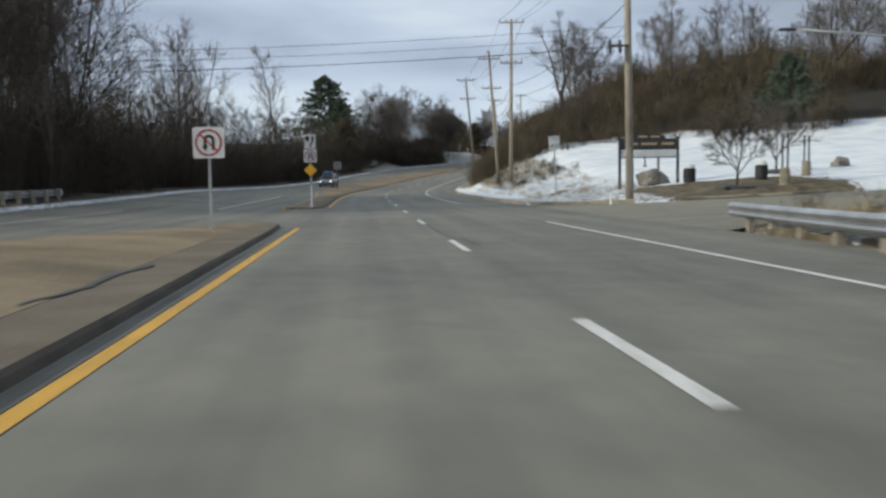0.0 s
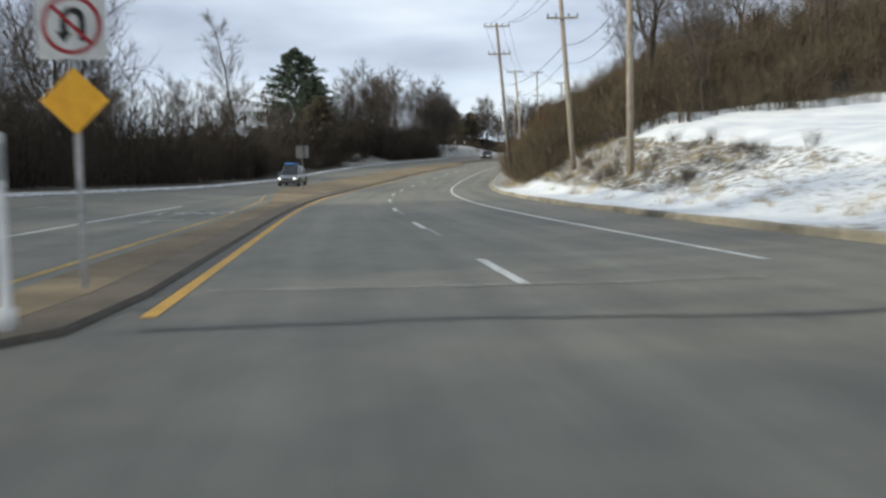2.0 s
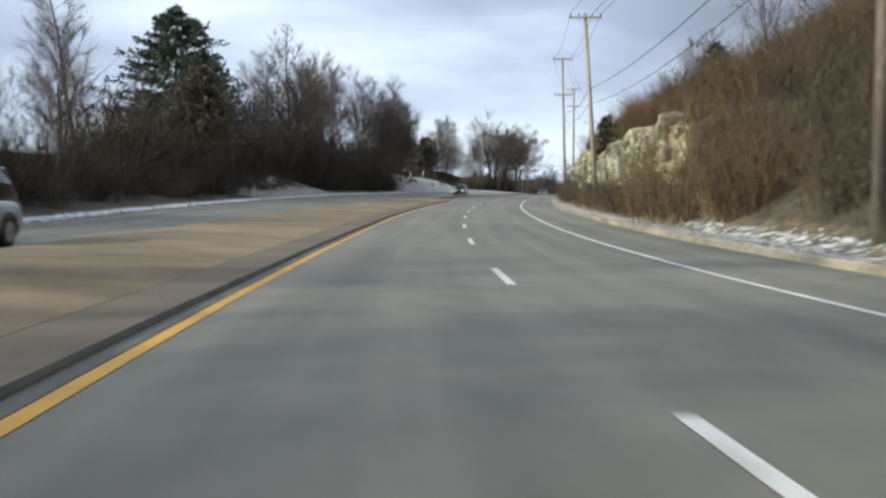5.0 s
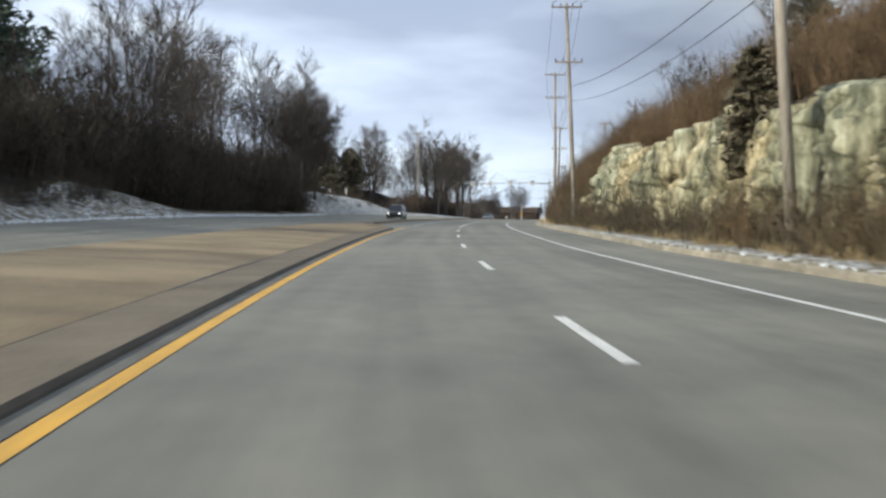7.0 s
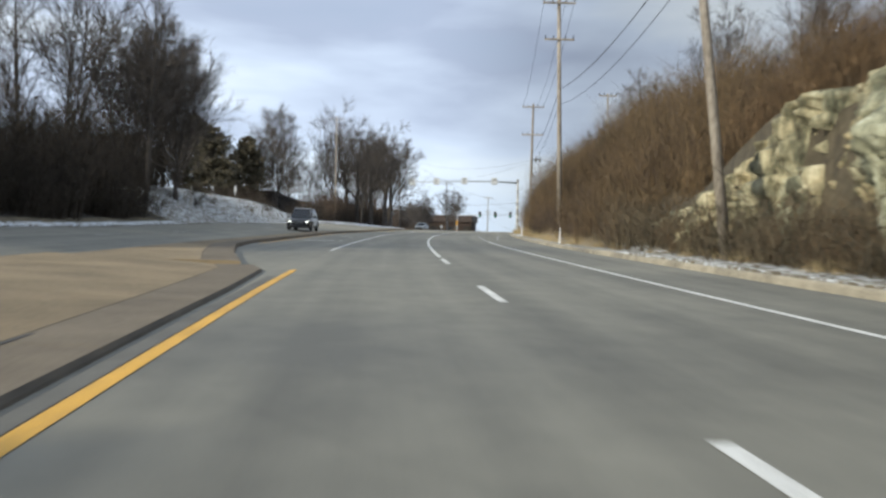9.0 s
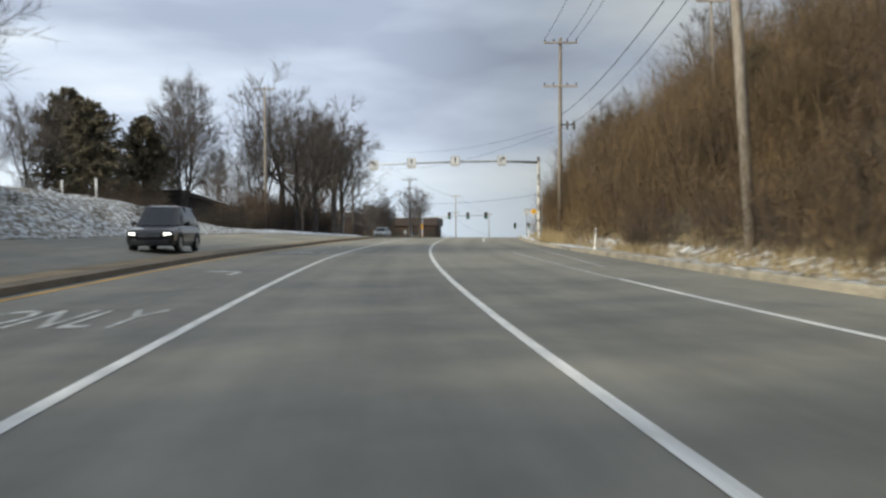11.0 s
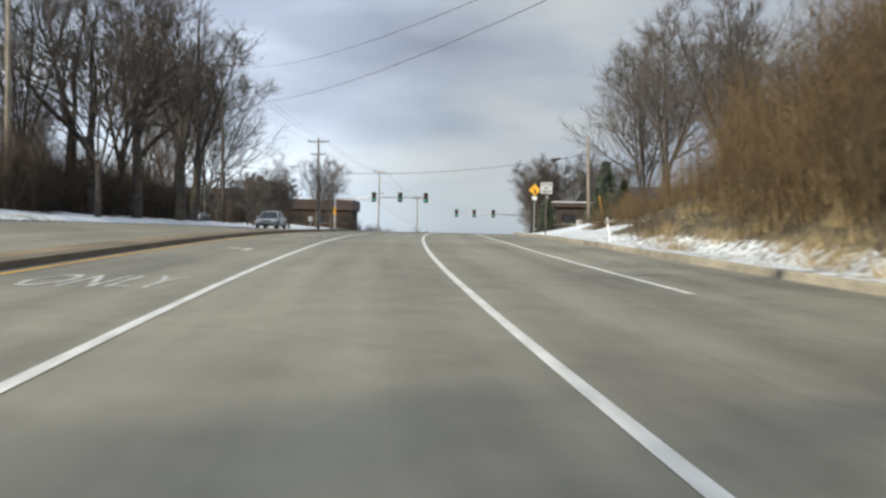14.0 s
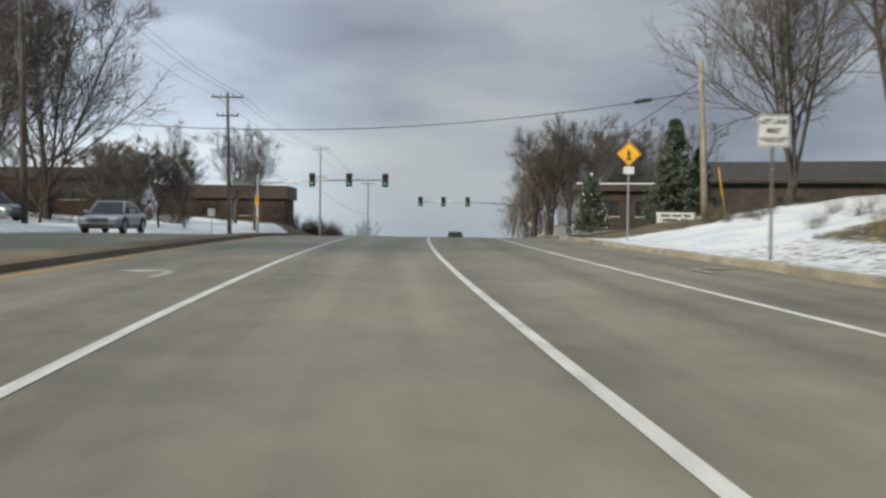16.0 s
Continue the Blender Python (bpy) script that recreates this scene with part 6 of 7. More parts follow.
crack("sealed_crack", [(80.5, -3.2), (80.8, 0), (80.4, 3)], .05, TAR, "thin dark crack across both lanes")
crack("sealed_crack", [(202.5, .42), (201, .5), (199.5, .45)], .05, TAR, "dark tar spots beside the lane line")
crack("sealed_crack", [(292, -3.3), (292.4, 0), (292, 3.2)], .07, TAR, "dark sealed joint across both lanes")
for k in range(5, 10):
    s1 = DASH0 + CYCLE * k - DASH
    stripe("old_lane_mark", s1 - 3.0, s1 - .15, 0.06, .07, OLD_LINE, "faint older lane mark", 1.0)
road_letters("ONLY", 83.5, -7.1, -2.9, -2.6)
road_arrow(77, -7.1, -1)


# ---- steel guard rails ----
def guard_rail(name, pts, z, label, spacing=2.0):
    """A W-beam on posts along offsets."""
    root = thing(name, at(*pts[0], 0), label, "guard rail", "guard rails")
    inv = root.matrix_world.inverted()
    ss = np.arange(pts[0][0], pts[-1][0] + .01, 1.0 if pts[-1][0] > pts[0][0] else -1.0)
    dd = np.interp(ss, [p[0] for p in pts], [p[1] for p in pts])
    prof = [(0, .16), (-.06, .12), (-.085, .085), (-.06, .045), (0, .012), (0, -.012), (-.06, -.045), (-.085, -.085), (-.06, -.12), (0, -.16)]
    bm = new_bm()
    rows = []
    for s, d in zip(ss, dd):
        rows.append([bm.verts.new(inv @ Vector(along(s, d + o, z + h))) for o, h in prof])
    for r0, r1 in zip(rows, rows[1:]):
        for i in range(len(prof) - 1):
            bm.faces.new((r0[i], r0[i + 1], r1[i + 1], r1[i]))
    beam = part("beam", bm, METAL, root, "dull galvanised steel beam")
    so = beam.modifiers.new("thickness", "SOLIDIFY")
    so.thickness = .006
    for s in np.arange(pts[0][0] + .6, pts[-1][0] - .2, spacing):
        d = float(np.interp(s, [p[0] for p in pts], [p[1] for p in pts]))
        ground = float(land(s, d + .2)) if (d > RIGHT_EDGE - .2 or d < LEFT_EDGE) else -.05
        c = inv @ Vector(along(s, d + .16, (z + ground) / 2))
        bm = new_bm()
        box(bm, c, (.16, .15, z - ground + .3), bevel=.01)
        post = part("post", bm, POLE_WOOD, root)
        bm = new_bm()
        box(bm, inv @ Vector(along(s, d + .05, z)), (.10, .14, .3), bevel=.01)
        part("spacer", bm, POLE_WOOD, post)


guard_rail("guard_rail", [(-40, 5.7), (12, 5.75), (19, 5.9), (24, 6.5), (28.4, 7.15)], .42, "low weathered steel guard rail on wooden posts")
guard_rail("guard_rail", [(20, -17.2), (58, -17.0)], .62, "weathered steel guard rail before dark brush")


# ---- the notice board and what stands round it ----
NAVY = material("dark painted timber", (0.015, 0.017, 0.020), (0.045, 0.05, 0.055), rough=.6, bump=.1)
TAN_BAR = material("tan lettering", (0.36, 0.26, 0.13), (0.48, 0.36, 0.2), bump=0)
STONE = material("grey boulder", (0.10, 0.09, 0.08), (0.30, 0.28, 0.25), 2.0, 12.0, .95, bump=.8, bump_size=.05)


def notice_board():
    g = float(land(60.4, 14.2))
    root = thing("notice_board", at(60.4, 14.2, g), "dark framed notice board with a blank white panel", "notice board")
    for x, y in ((-1.65, 0), (1.65, 0)):
        bm = new_bm()
        box(bm, (x, y, 1.2), (.14, .14, 3.0), bevel=.015)
        part("post", bm, NAVY, root)
    for x in (-.75, .75):
        bm = new_bm()
        box(bm, (x, .7, .85), (.10, .10, 2.1), bevel=.012)
        part("back_post", bm, NAVY, root)
    bm = new_bm()
    box(bm, (0, 0, 2.28), (3.16, .12, .62), bevel=.012)
    head = part("header", bm, NAVY, root)
    bm = new_bm()
    box(bm, (0, 0, 1.78), (3.14, .09, .34), bevel=.008)
    part("panel", bm, SIGN_WHITE, root, "blank white panel")
    bm = new_bm()
    box(bm, (0, 0, 1.56), (3.16, .11, .07), bevel=.01)
    part("rail", bm, NAVY, root)
    bm = new_bm()
    plate(bm, [(-.95, 2.58), (.95, 2.58), (.85, 2.78), (.35, 2.86), (-.35, 2.86), (-.85, 2.78)], -.07, .05)
    part("crest", bm, NAVY, root)
    for x, w, z, h in ((-.35, .5, 2.70, .10), (.35, .55, 2.70, .10), (-1.0, .7, 2.30, .13), (0, .9, 2.30, .13), (1.05, .7, 2.30, .13)):
        bm = new_bm()
        box(bm, (x, -.075, z), (w, .012, h), bevel=.004)
        part("letter_bar", bm, TAN_BAR, head)


notice_board()


def boulder(s, d, size, seed):
    bm = new_bm()
    bmesh.ops.create_icosphere(bm, subdivisions=3, radius=1.0)
    for v in bm.verts:
        n = noise.noise(v.co * 1.3 + Vector((seed, 0, 0))) * .35 + noise.noise(v.co * 3.5 + Vector((seed, 2, 0))) * .12
        v.co = Vector((v.co.x * size[0], v.co.y * size[1], v.co.z * size[2])) * (1 + n)
    ob = part("boulder", bm, STONE)
    ob.matrix_world = at(s, d, float(land(s, d)) + size[2] * .35, 20)
    tagged(ob, "rough grey landscape boulder on snowy grass", "boulder", "boulders")


boulder(60.8, 14.55, (.95, .7, .62), 3)
boulder(64, 27, (.5, .5, .4), 8)


def litter_bin(s, d, label):
    root = thing("litter_bin", at(s, d, float(land(s, d))), label, "litter bin", "litter bins")
    bm = new_bm()
    tube(bm, [(0, 0, -.05), (0, 0, .04), (0, 0, .72), (0, 0, .76)], [.28, .31, .31, .29], 16)
    body = part("body", bm, NAVY, root)
    for k in range(16):
        a = k * math.pi / 8
        bm = new_bm()
        box(bm, (.32 * math.cos(a), .32 * math.sin(a), .38), (.02, .08, .66), Matrix.Rotation(a, 4, "Z"), .004)
        part("slat", bm, NAVY, body)
    bm = new_bm()
    tube(bm, [(0, 0, .76), (0, 0, .80), (0, 0, .95), (0, 0, 1.02)], [.33, .33, .22, .06], 16)
    part("lid", bm, SIGN_WHITE, root, "snow-covered domed lid")


litter_bin(58.8, 16.0, "dark slatted litter bin with a snowy lid")
litter_bin(57.0, 19.3, "dark slatted litter bin near the small trees")


def planter(s, d, r):
    g = float(land(s, d))
    root = thing("tree_bed", at(s, d, g), "round dark mulch bed under a small tree", "planting bed", "planting beds")
    bm = new_bm()
    tube(bm, [(0, 0, -.1), (0, 0, .10), (0, 0, .18)], [r, r * .98, r * .6], 20)
    part("mulch", bm, TAR, root)


planter(52.9, 16.4, 1.0)
planter(60.5, 21.5, .8)


def gate_post(s, d, h, label):
    root = thing("gate_post", at(s, d, float(land(s, d))), label, "post", "gate posts")
    bm = new_bm()
    tube(bm, [(0, 0, -.2), (0, 0, .8), (0, 0, .86)], [.26, .24, .16], 12)
    part("concrete_base", bm, KERB, root)
    for x in (-.12, .14):
        bm = new_bm()
        tube(bm, [(x, 0, .8), (x, 0, h)], .05, 8)
        part("steel_post", bm, NAVY, root)


gate_post(52.6, 18.7, 2.5, "dark steel posts on a pale concrete base")
root = thing("steel_post", at(77, 18.6, float(land(77, 18.6))), "slender dark steel post in a snowy field", "post")
bm = new_bm()
tube(bm, [(0, 0, -.3), (0, 0, 2.25), (0, 0, 2.3)], [.05, .05, .03], 8)
part("shaft", bm, NAVY, root)
bm = new_bm()
tube(bm, [(0, 0, -.1), (0, 0, .12), (0, 0, .15)], [.16, .15, .06], 10)
part("footing", bm, KERB, root)
gate_post(58, 22.2, 2.2, "dark steel posts on a pale concrete base")


def street_lamp(s, d, h, reach, label):
    root = thing("street_lamp", at(s, d, float(land(s, d))), label, "street lamp", "street lamps")
    bm = new_bm()
    tube(bm, [(0, 0, -.2), (0, 0, h * .9), (-.3, 0, h), (-reach, 0, h + .35)], [.10, .07, .055, .04], 8)
    part("pole", bm, METAL, root, smooth=True)
    bm = new_bm()
    box(bm, (-reach - .3, 0, h + .33), (.75, .28, .14), bevel=.05)
    part("lamp_head", bm, NAVY, root)


street_lamp(50.6, 23.4, 7.3, 5.2, "grey street lamp with a long bent arm")


def white_post(s, d, h):
    root = thing("white_post", at(s, d, float(land(s, d))), "plain white post on top of a snowy bank", "post", "white posts")
    bm = new_bm()
    box(bm, (0, 0, h / 2 - .2), (.16, .16, h + .4), bevel=.01)
    post = part("shaft", bm, SIGN_WHITE, root)
    bm = new_bm()
    box(bm, (0, 0, h + .03), (.2, .2, .06), bevel=.01)
    part("cap", bm, SIGN_WHITE, post)


white_post(312.9, -26.6, 1.25)
white_post(311.7, -23.7, 1.25)
root = thing("marker_post", at(275.2, -17.5, float(land(275.2, -17.5))), "thin dark steel marker post on a snowy bank", "marker post")
bm = new_bm()
tube(bm, [(0, 0, -.3), (0, 0, 2.0)], .035, 6)
part("post", bm, RUST, root)
root = thing("guy_guard", at(385.7, 13.75, float(land(385.7, 13.75)), 0, -9), "yellow plastic guy wire guard beside a wooden pole", "cable guard")
bm = new_bm()
tube(bm, [(0, 0, -.2), (0, 0, 2.3)], .028, 8)
part("sleeve", bm, SIGN_YELLOW, root)


def low_sign_wall():
    g = float(land(393, 13.1))
    root = thing("low_sign_wall", at(393, 13.1, g), "low white sign wall with dark unreadable lettering", "sign")
    bm = new_bm()
    box(bm, (0, 0, .28), (2.0, .18, .75), bevel=.02)
    w = part("wall", bm, SIGN_WHITE, root)
    for k, (x, z, ln) in enumerate(((-.55, .48, .5), (.05, .48, .5), (.6, .48, .35), (-.3, .25, .8), (.45, .25, .4))):
        bm = new_bm()
        box(bm, (x, -.095, z), (ln, .01, .10))
        part("letter_bar", bm, HOUSING, w)
    bm = new_bm()
    box(bm, (2.4, .4, .30), (2.6, .2, .35), bevel=.03)
    part("snowy_ledge", bm, SIGN_WHITE, root)


low_sign_wall()


# ---- buildings ----
BRICK = material("brown brick wall", (0.026, 0.017, 0.013), (0.062, 0.040, 0.030), 1.0, 14.0, .9, bump=.4)
SIDING = material("dark brown siding", (0.025, 0.020, 0.017), (0.062, 0.049, 0.040), 1.0, 12.0, .85, bump=.3)
FASCIA = material("brown metal fascia", (0.030, 0.021, 0.017), (0.066, 0.044, 0.036), .8, 10.0, .6)
ROOF_SNOW = material("snow on a roof", (0.70, 0.73, 0.78), (0.86, 0.88, 0.9), .8, 8.0, .9)
SHINGLE = material("dark shingles", (0.022, 0.020, 0.018), (0.055, 0.050, 0.045), 1.2, 16.0, .9)
PANE = material("dark window glass", (0.02, 0.024, 0.028), (0.05, 0.058, 0.065), rough=.08, bump=0)
PALE = material("pale stucco", (0.42, 0.40, 0.36), (0.60, 0.57, 0.52), 1.0, 12, .85)


def building(name, m, w, depth, h, label, wall_mat, roof, windows, band=.6, trim=None):
    """A low building: w along x, depth along y away from the front at y = 0. windows: x, z, width, height on the front."""
    root = thing(name, m, label, "building", "roadside buildings")
    # the front is built round its openings
    xs = sorted({-w / 2, w / 2} | {x + k * ww / 2 for x, z, ww, hh in windows for k in (-1, 1)})
    zs2 = sorted({-1.5, h} | {z + k * hh / 2 for x, z, ww, hh in windows for k in (-1, 1)})
    bm = new_bm()
    for x0, x1 in zip(xs, xs[1:]):
        for z0, z1 in zip(zs2, zs2[1:]):
            cx, cz = (x0 + x1) / 2, (z0 + z1) / 2
            if any(abs(cx - x) < ww / 2 and abs(cz - z) < hh / 2 for x, z, ww, hh in windows):
                continue
            box(bm, (cx, .15, cz), (x1 - x0, .3, z1 - z0))
    bmesh.ops.remove_doubles(bm, verts=bm.verts, dist=1e-4)
    part("front_wall", bm, wall_mat, root)
    for nm, c, sz in (("side_wall", (-w / 2 + .15, depth / 2 + .15, (h - 1.5) / 2), (.3, depth - .3, h + 1.5)), ("side_wall", (w / 2 - .15, depth / 2 + .15, (h - 1.5) / 2), (.3, depth - .3, h + 1.5)),
                      ("back_wall", (0, depth - .15, (h - 1.5) / 2), (w - .6, .3, h + 1.5))):
        bm = new_bm()
        box(bm, c, sz)
        part(nm, bm, wall_mat, root)
    for x, z, ww, hh in windows:
        bm = new_bm()
        for cx, cz, a, b2 in ((x - ww / 2 + .04, z, .08, hh), (x + ww / 2 - .04, z, .08, hh), (x, z - hh / 2 + .04, ww - .16, .08), (x, z + hh / 2 - .04, ww - .16, .08), (x, z, .06, hh - .16)):
            box(bm, (cx, .14, cz), (a, .12, b2))
        win = part("window", bm, FASCIA, root)
        bm = new_bm()
        box(bm, (x, .18, z), (ww - .1, .02, hh - .1))
        part("pane", bm, PANE, win)
        bm = new_bm()
        box(bm, (x, -.06, z - hh / 2 - .04), (ww + .1, .18, .07), bevel=.01)
        part("sill", bm, PALE, win)
    bm = new_bm()
    if roof == "flat":
        box(bm, (0, depth / 2, h + band / 2 - .1), (w + .9, depth + .9, band), bevel=.03)
        rf = part("roof", bm, trim or FASCIA, root)
        bm = new_bm()
        box(bm, (0, depth / 2, h + band - .1 + .05), (w + .6, depth + .6, .1), bevel=.03)
        part("roof_snow", bm, ROOF_SNOW, rf)
    else:
        rise = roof
        prof = [(-.7, h - .15), (depth / 2, h + rise), (depth + .7, h - .15), (depth + .7, h - .35), (depth / 2, h + rise - .22), (-.7, h - .35)]
        a = [bm.verts.new((-w / 2 - .6, y, z)) for y, z in prof]
        b2 = [bm.verts.new((w / 2 + .6, y, z)) for y, z in prof]
        bm.faces.new(a[::-1])
        bm.faces.new(b2)
        for i in range(6):
            j = (i + 1) % 6
            bm.faces.new((a[i], a[j], b2[j], b2[i]))
        bmesh.ops.recalc_face_normals(bm, faces=bm.faces)
        part("roof", bm, trim or SHINGLE, root)
        for sx in (-1, 1):
            bm = new_bm()
            x = sx * (w / 2 - .15)
            vs = [[bm.verts.new((x + o, y, z)) for y, z in ((0, h - .3), (depth, h - .3), (depth / 2, h + rise - .3))] for o in (-.13, .13)]
            bm.faces.new(vs[0])
            bm.faces.new(vs[1][::-1])
            for i in range(3):
                j = (i + 1) % 3
                bm.faces.new((vs[0][j], vs[0][i], vs[1][i], vs[1][j]))
            bmesh.ops.recalc_face_normals(bm, faces=bm.faces)
            part("gable", bm, wall_mat, root)
    return root


def levelled(s, d, turn=0.0):
    return at(s, d, float(land(s, d)), turn)


building("brown_building", levelled(484, -32.5, 4), 18, 12, 3.4, "low brown brick building with a deep fascia", BRICK, "flat", [(-6, 1.5, 3.0, 1.2), (-1, 1.5, 3.0, 1.2), (4, 1.5, 3.0, 1.2), (8, 1.5, 1.6, 1.2)], 1.9)
building("dark_house", levelled(500, -14.5, 2), 9, 9, 2.6, "small dark building beyond the crossing", SIDING, 1.9, [(-2.2, 1.3, 1.6, 1.1), (1.8, 1.3, 1.8, 1.1)])
building("long_building", levelled(418, 36, -16), 44, 14, 3.6, "long dark brown building with a low roof", SIDING, 1.8, [(-19, 1.5, 1.8, 1.2), (-14, 1.5, 2.4, 1.3), (-8, 1.5, 2.4, 1.3), (-2, 1.5, 2.4, 1.3), (4, 1.5, 2.4, 1.3), (10, 1.5, 2.4, 1.3), (16, 1.5, 2.4, 1.3)])
house = building("brown_house", levelled(362, -31.5, 90), 18, 9, 2.9, "low brown house with a shallow snowy roof", SIDING, "flat", [(-6, 1.4, 1.8, 1.2), (0, 1.4, 1.4, 1.2), (4, 1.4, 2.2, 1.2)], .42)
for ob in house.children_recursive:
    for v in ob.data.vertices:
        if v.co.z > 2.7:
            v.co.z -= v.co.x * .062       # the roof falls along the house
for x in (3.5, 5.2, 7.0, 8.6):
    bm = new_bm()
    box(bm, (x, -1.2, 1.05 - x * .031), (.12, .12, 3.1 - x * .062), bevel=.015)
    part("porch_post", bm, PALE, house, "pale slender porch post")
building("brown_annex", levelled(414, 14.0, -8), 6.5, 4, 2.9, "small brown building behind the lit conifer", SIDING, "flat", [(-1.2, 1.5, 1.6, 1.1), (1.6, 1.5, 1.6, 1.1)], .5)
building("brick_house", levelled(428, -40, 0), 22, 10, 2.9, "low brick building behind street trees", BRICK, "flat", [(-7, 1.5, 2.2, 1.2), (-2, 1.5, 2.2, 1.2), (3, 1.5, 2.2, 1.2), (8, 1.5, 2.2, 1.2)], .9)


# ---- cars ----
TYRE = material("tyre rubber", (0.012, 0.012, 0.012), (0.03, 0.03, 0.03), rough=.9, bump=.1)
RIM = material("alloy rim", (0.32, 0.33, 0.34), (0.5, 0.5, 0.51), rough=.35, metal=.9, bump=0)
GLASS = material("tinted car glass", (0.010, 0.012, 0.014), (0.022, 0.025, 0.028), rough=.06, bump=0)
TRIM = material("black plastic trim", (0.012, 0.012, 0.013), (0.03, 0.03, 0.032), rough=.6, bump=0)
HEADLAMP = glow("lit headlamp", (1.0, 0.97, 0.9), 3.0)
CLEAR = material("clear lamp glass", (0.45, 0.46, 0.47), (0.6, 0.6, 0.62), rough=.15, bump=0)
TAIL = material("red lamp glass", (0.20, 0.006, 0.008), (0.32, 0.012, 0.014), rough=.15, bump=0)


def paint(name, a, b2):
    m = material(name, a, b2, .8, 6.0, .28, .35, bump=0)
    m.node_tree.nodes["Principled BSDF"].inputs["Coat Weight"].default_value = .6
    return m


SILVER, DARKGREY, BLACKISH = paint("silver blue paint", (.15, .17, .19), (.22, .25, .28)), paint("dark grey paint", (.014, .015, .017), (.03, .032, .035)), paint("black paint", (.012, .013, .015), (.03, .032, .034))
BLUEGREY = paint("pale blue grey paint", (.23, .27, .31), (.32, .36, .41))


def loft(stations):
    """A closed body from stations of y, half width, floor, shoulder and top with rounded corners."""
    bm = new_bm()
    rings = []
    for y, hw, lo, mid, hi, tw in stations:
        pts = [(-hw * .9, lo), (-hw, lo + (mid - lo) * .35), (-hw, mid - .03), (-hw * .97, mid + (hi - mid) * .4), (-tw, hi - .02), (-tw * .8, hi),
               (tw * .8, hi), (tw, hi - .02), (hw * .97, mid + (hi - mid) * .4), (hw, mid - .03), (hw, lo + (mid - lo) * .35), (hw * .9, lo)]
        rings.append([bm.verts.new((x, y, z)) for x, z in pts])
    for r0, r1 in zip(rings, rings[1:]):
        for i in range(12):
            j = (i + 1) % 12
            bm.faces.new((r0[i], r1[i], r1[j], r0[j]))
    bm.faces.new(rings[0])
    bm.faces.new(rings[-1][::-1])
    bmesh.ops.recalc_face_normals(bm, faces=bm.faces)
    return bm


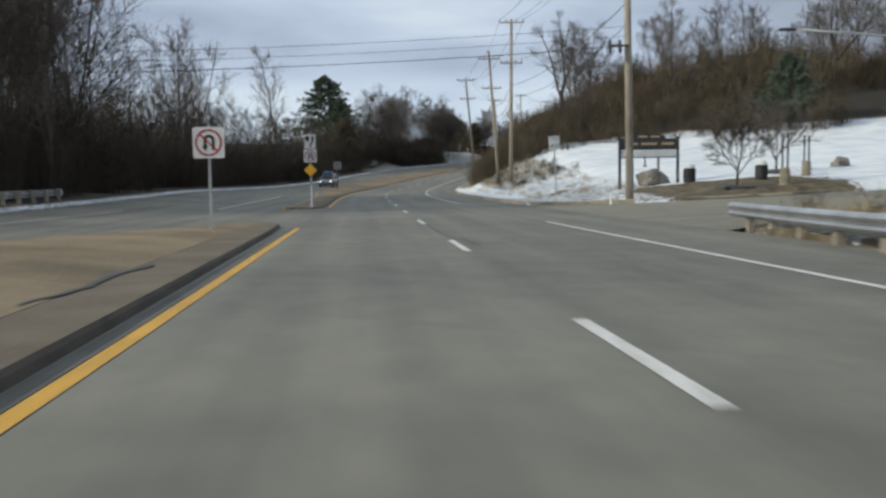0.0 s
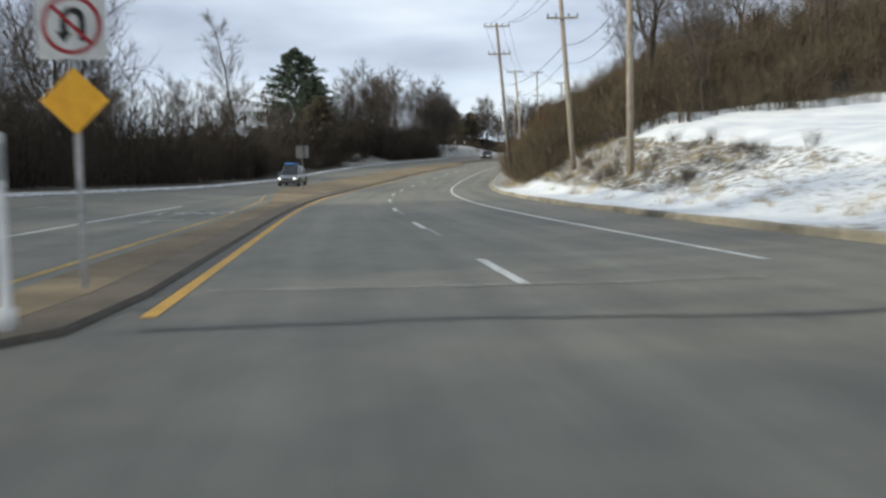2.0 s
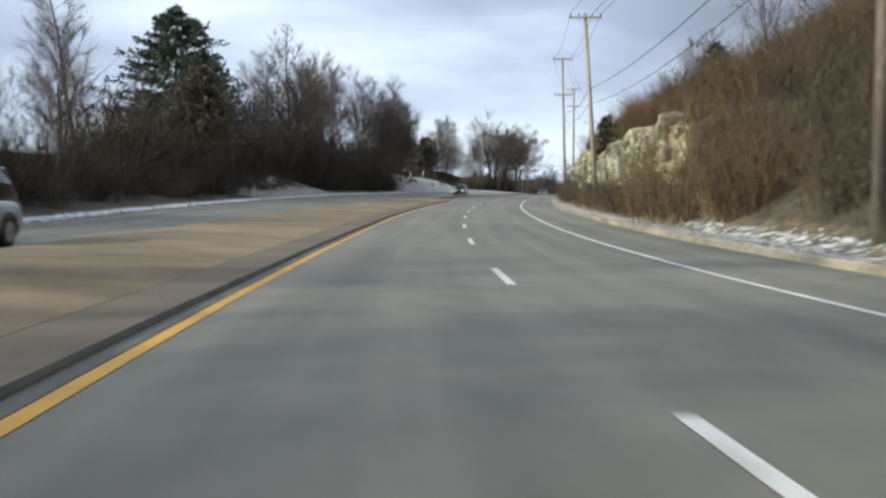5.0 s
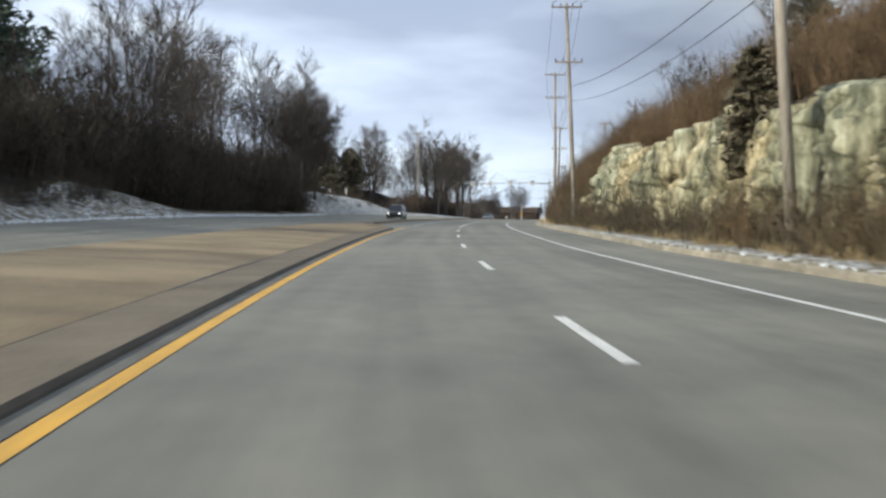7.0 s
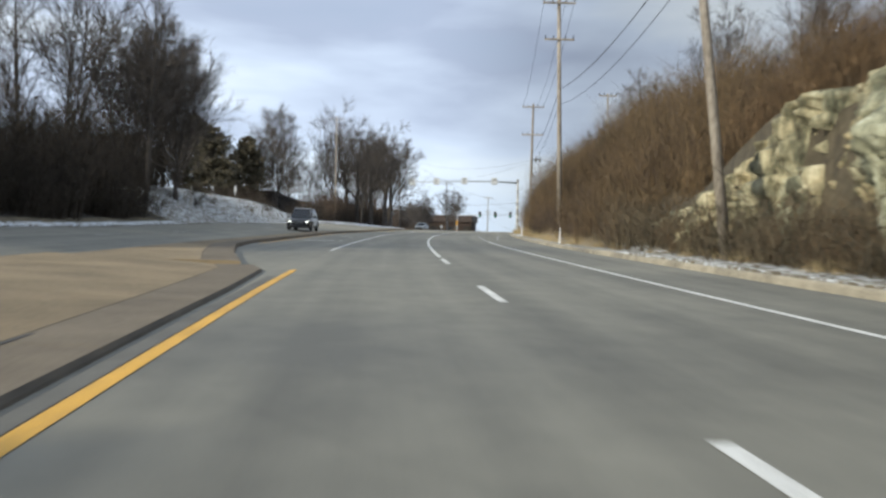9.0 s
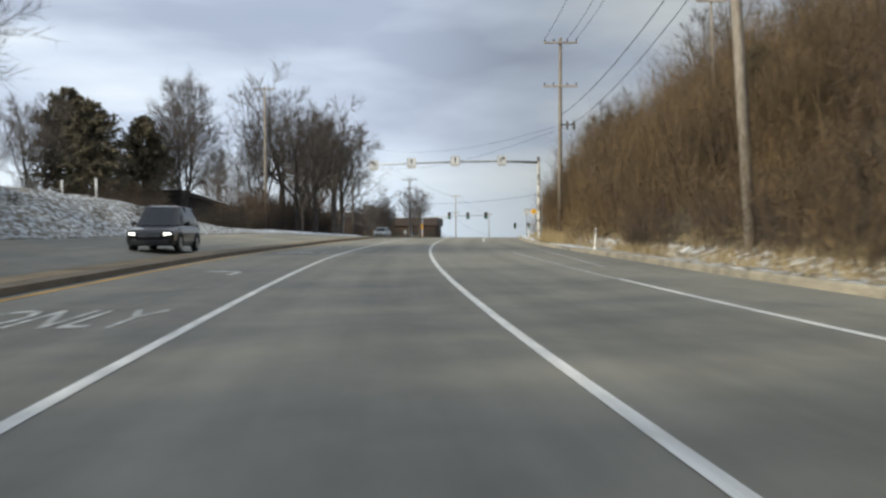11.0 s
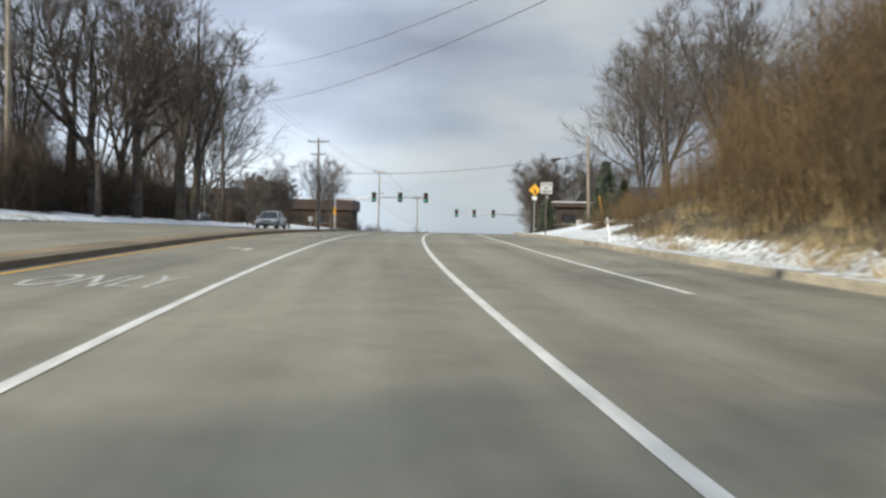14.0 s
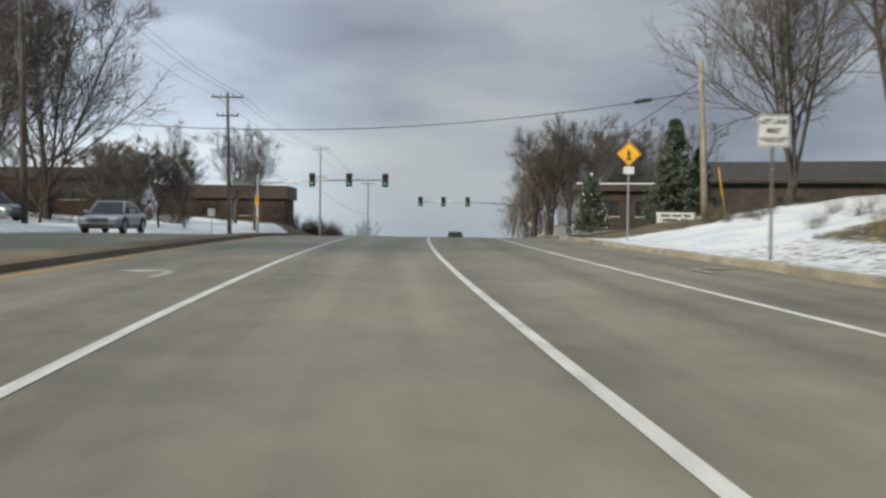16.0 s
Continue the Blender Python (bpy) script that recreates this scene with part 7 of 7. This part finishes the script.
def car(m, body_mat, label, suv=True, lights=True, cargo=False):
    """Front towards -y. 4.7 m long."""
    root = thing("car", m, label, "car", "cars on the road")
    L, W = 2.35, .92
    belt, top = (1.02, 1.74) if suv else (.92, 1.44)
    hood = belt - .04
    bm = loft([(-L, W * .80, .30, .55, .66, W * .66), (-L + .12, W * .95, .24, .62, hood - .16, W * .78), (-L + .55, W, .22, .68, hood - .07, W * .84), (-.95, W, .22, .74, hood + .02, W * .88),
               (0, W, .22, .76, belt, W * .9), (1.2, W, .22, .78, belt, W * .9), (L - .35, W * .98, .24, .78, belt - .01, W * .88), (L - .05, W * .92, .30, .76, belt - .08, W * .82), (L, W * .84, .36, .70, belt - .2, W * .74)])
    body = part("body", bm, body_mat, root, smooth=False)
    bv = body.modifiers.new("soft", "BEVEL")
    bv.width, bv.segments, bv.limit_method, bv.angle_limit = .04, 2, "ANGLE", radians(28)
    back = L - .18 if suv else L - .75
    roof_b = L - .50 if suv else .95
    bm = loft([(-1.18, W * .86, belt - .12, belt - .08, belt - .02, W * .80), (-.45, W * .88, belt - .12, belt + .1, top - .05, W * .66), (-.2, W * .88, belt - .12, belt + .12, top, W * .68),
               (roof_b - .3, W * .88, belt - .12, belt + .12, top - .01, W * .68), (roof_b, W * .87, belt - .12, belt + .1, top - .06, W * .66), (back, W * .84, belt - .12, belt - .06, belt + .02, W * .76)])
    part("glasshouse", bm, GLASS, root)
    bm = loft([(-.42, W * .66, top - .055, top - .03, top - .015, W * .62), (-.2, W * .70, top - .05, top - .01, top + .025, W * .64), (roof_b - .3, W * .70, top - .06, top - .015, top + .02, W * .64), (roof_b + .02, W * .67, top - .1, top - .06, top - .03, W * .62)])
    part("roof", bm, body_mat, root)
    for sx in (-1, 1):
        for nm, p0, p1 in (("front_pillar", (sx * W * .83, -1.12, belt - .02), (sx * W * .66, -.38, top - .02)), ("middle_pillar", (sx * W * .89, .32, belt - .02), (sx * W * .69, .28, top - .02)),
                           ("rear_pillar", (sx * W * .85, back - .06, belt - .02), (sx * W * .67, roof_b - .06, top - .04))):
            bm = new_bm()
            tube(bm, [p0, p1], [.05, .045], 6)
            part(nm, bm, body_mat, root)
        bm = new_bm()
        box(bm, (sx * (W + .1), -.72, belt + .06), (.2, .12, .14), bevel=.035)
        part("mirror", bm, body_mat, root)
        bm = new_bm()
        box(bm, (sx * W * .70, -L + .085, .64), (.25, .14, .12), Matrix.Rotation(sx * .22, 4, "Z"), .03)
        part("headlight", bm, HEADLAMP if lights else CLEAR, root)
        bm = new_bm()
        box(bm, (sx * W * .76, L - .03, .80), (.22, .1, .3 if suv else .16), bevel=.03)
        part("tail_light", bm, TAIL, root)
        bm = new_bm()
        box(bm, (sx * W * .6, -L + .03, .40), (.18, .08, .09), bevel=.02)
        part("fog_light", bm, CLEAR, root)
        for y in (-1.42, 1.38):
            bm = new_bm()
            tube(bm, [(sx * (W - .20), y, .34), (sx * (W - .17), y, .34), (sx * (W - .01), y, .34), (sx * (W + .015), y, .34)], [.30, .345, .345, .30], 20)
            wh = part("wheel", bm, TYRE, root)
            bm = new_bm()
            tube(bm, [(sx * (W + .0), y, .34), (sx * (W + .022), y, .34), (sx * (W + .012), y, .34)], [.23, .22, .06], 14)
            part("rim", bm, RIM, wh)
            bm = new_bm()
            ring = [(sx * (W + .004), y + .40 * math.cos(a), .34 + .40 * math.sin(a)) for a in np.linspace(-.15, math.pi + .15, 12)]
            tube(bm, ring, .03, 5)
            part("wheel_arch", bm, TRIM, root)
    bm = new_bm()
    box(bm, (0, -L + .0, .60), (.86, .08, .16), bevel=.02)
    gr = part("grille", bm, TRIM, root)
    for z in (.56, .60, .64):
        bm = new_bm()
        box(bm, (0, -L - .045, z), (.8, .012, .016))
        part("grille_bar", bm, RIM, gr)
    bm = new_bm()
    box(bm, (0, -L + .04, .34), (1.4, .14, .2), bevel=.04)
    part("front_bumper", bm, TRIM, root)
    bm = new_bm()
    box(bm, (0, L - .03, .42), (1.5, .14, .22), bevel=.04)
    part("rear_bumper", bm, TRIM, root)
    bm = new_bm()
    box(bm, (0, L + .015, .72), (.5, .012, .14), bevel=.004)
    part("rear_plate_bar", bm, CLEAR, root)
    bm = new_bm()
    tube(bm, [(0, -.98, belt + .06), (0, -1.0, belt + .02)], .012, 5)
    part("wiper_base", bm, TRIM, root)
    if cargo:
        blue = material("bright blue load", (.03, .12, .32), (.06, .22, .5), 3, 14, .6)
        bm = new_bm()
        box(bm, (-.1, .35, top + .16), (.95, 1.5, .2), bevel=.08)
        part("roof_load", bm, blue, root, "bright blue load strapped on the roof")
        for y in (-.1, .8):
            bm = new_bm()
            box(bm, (0, y, top + .05), (1.2, .05, .04), bevel=.008)
            part("roof_bar", bm, TRIM, root)


car(at(136.5, -10.9, 0.0), SILVER, "silver grey wagon with lit headlamps and blue roof load", True, True, True)
car(at(281, -10.3, 0.0), DARKGREY, "dark grey sport utility car with lit headlamps", True, True)
car(at(384.8, -14.2, -.01), BLUEGREY, "pale blue grey sedan on the far carriageway", False, False)
car(at(446, 1.5, 0, 180), BLACKISH, "black sport utility car driving over the crest", True, False)
car(at(396, -25, float(land(396, -25)), 70), SILVER, "pale parked car behind street trees", True, False)
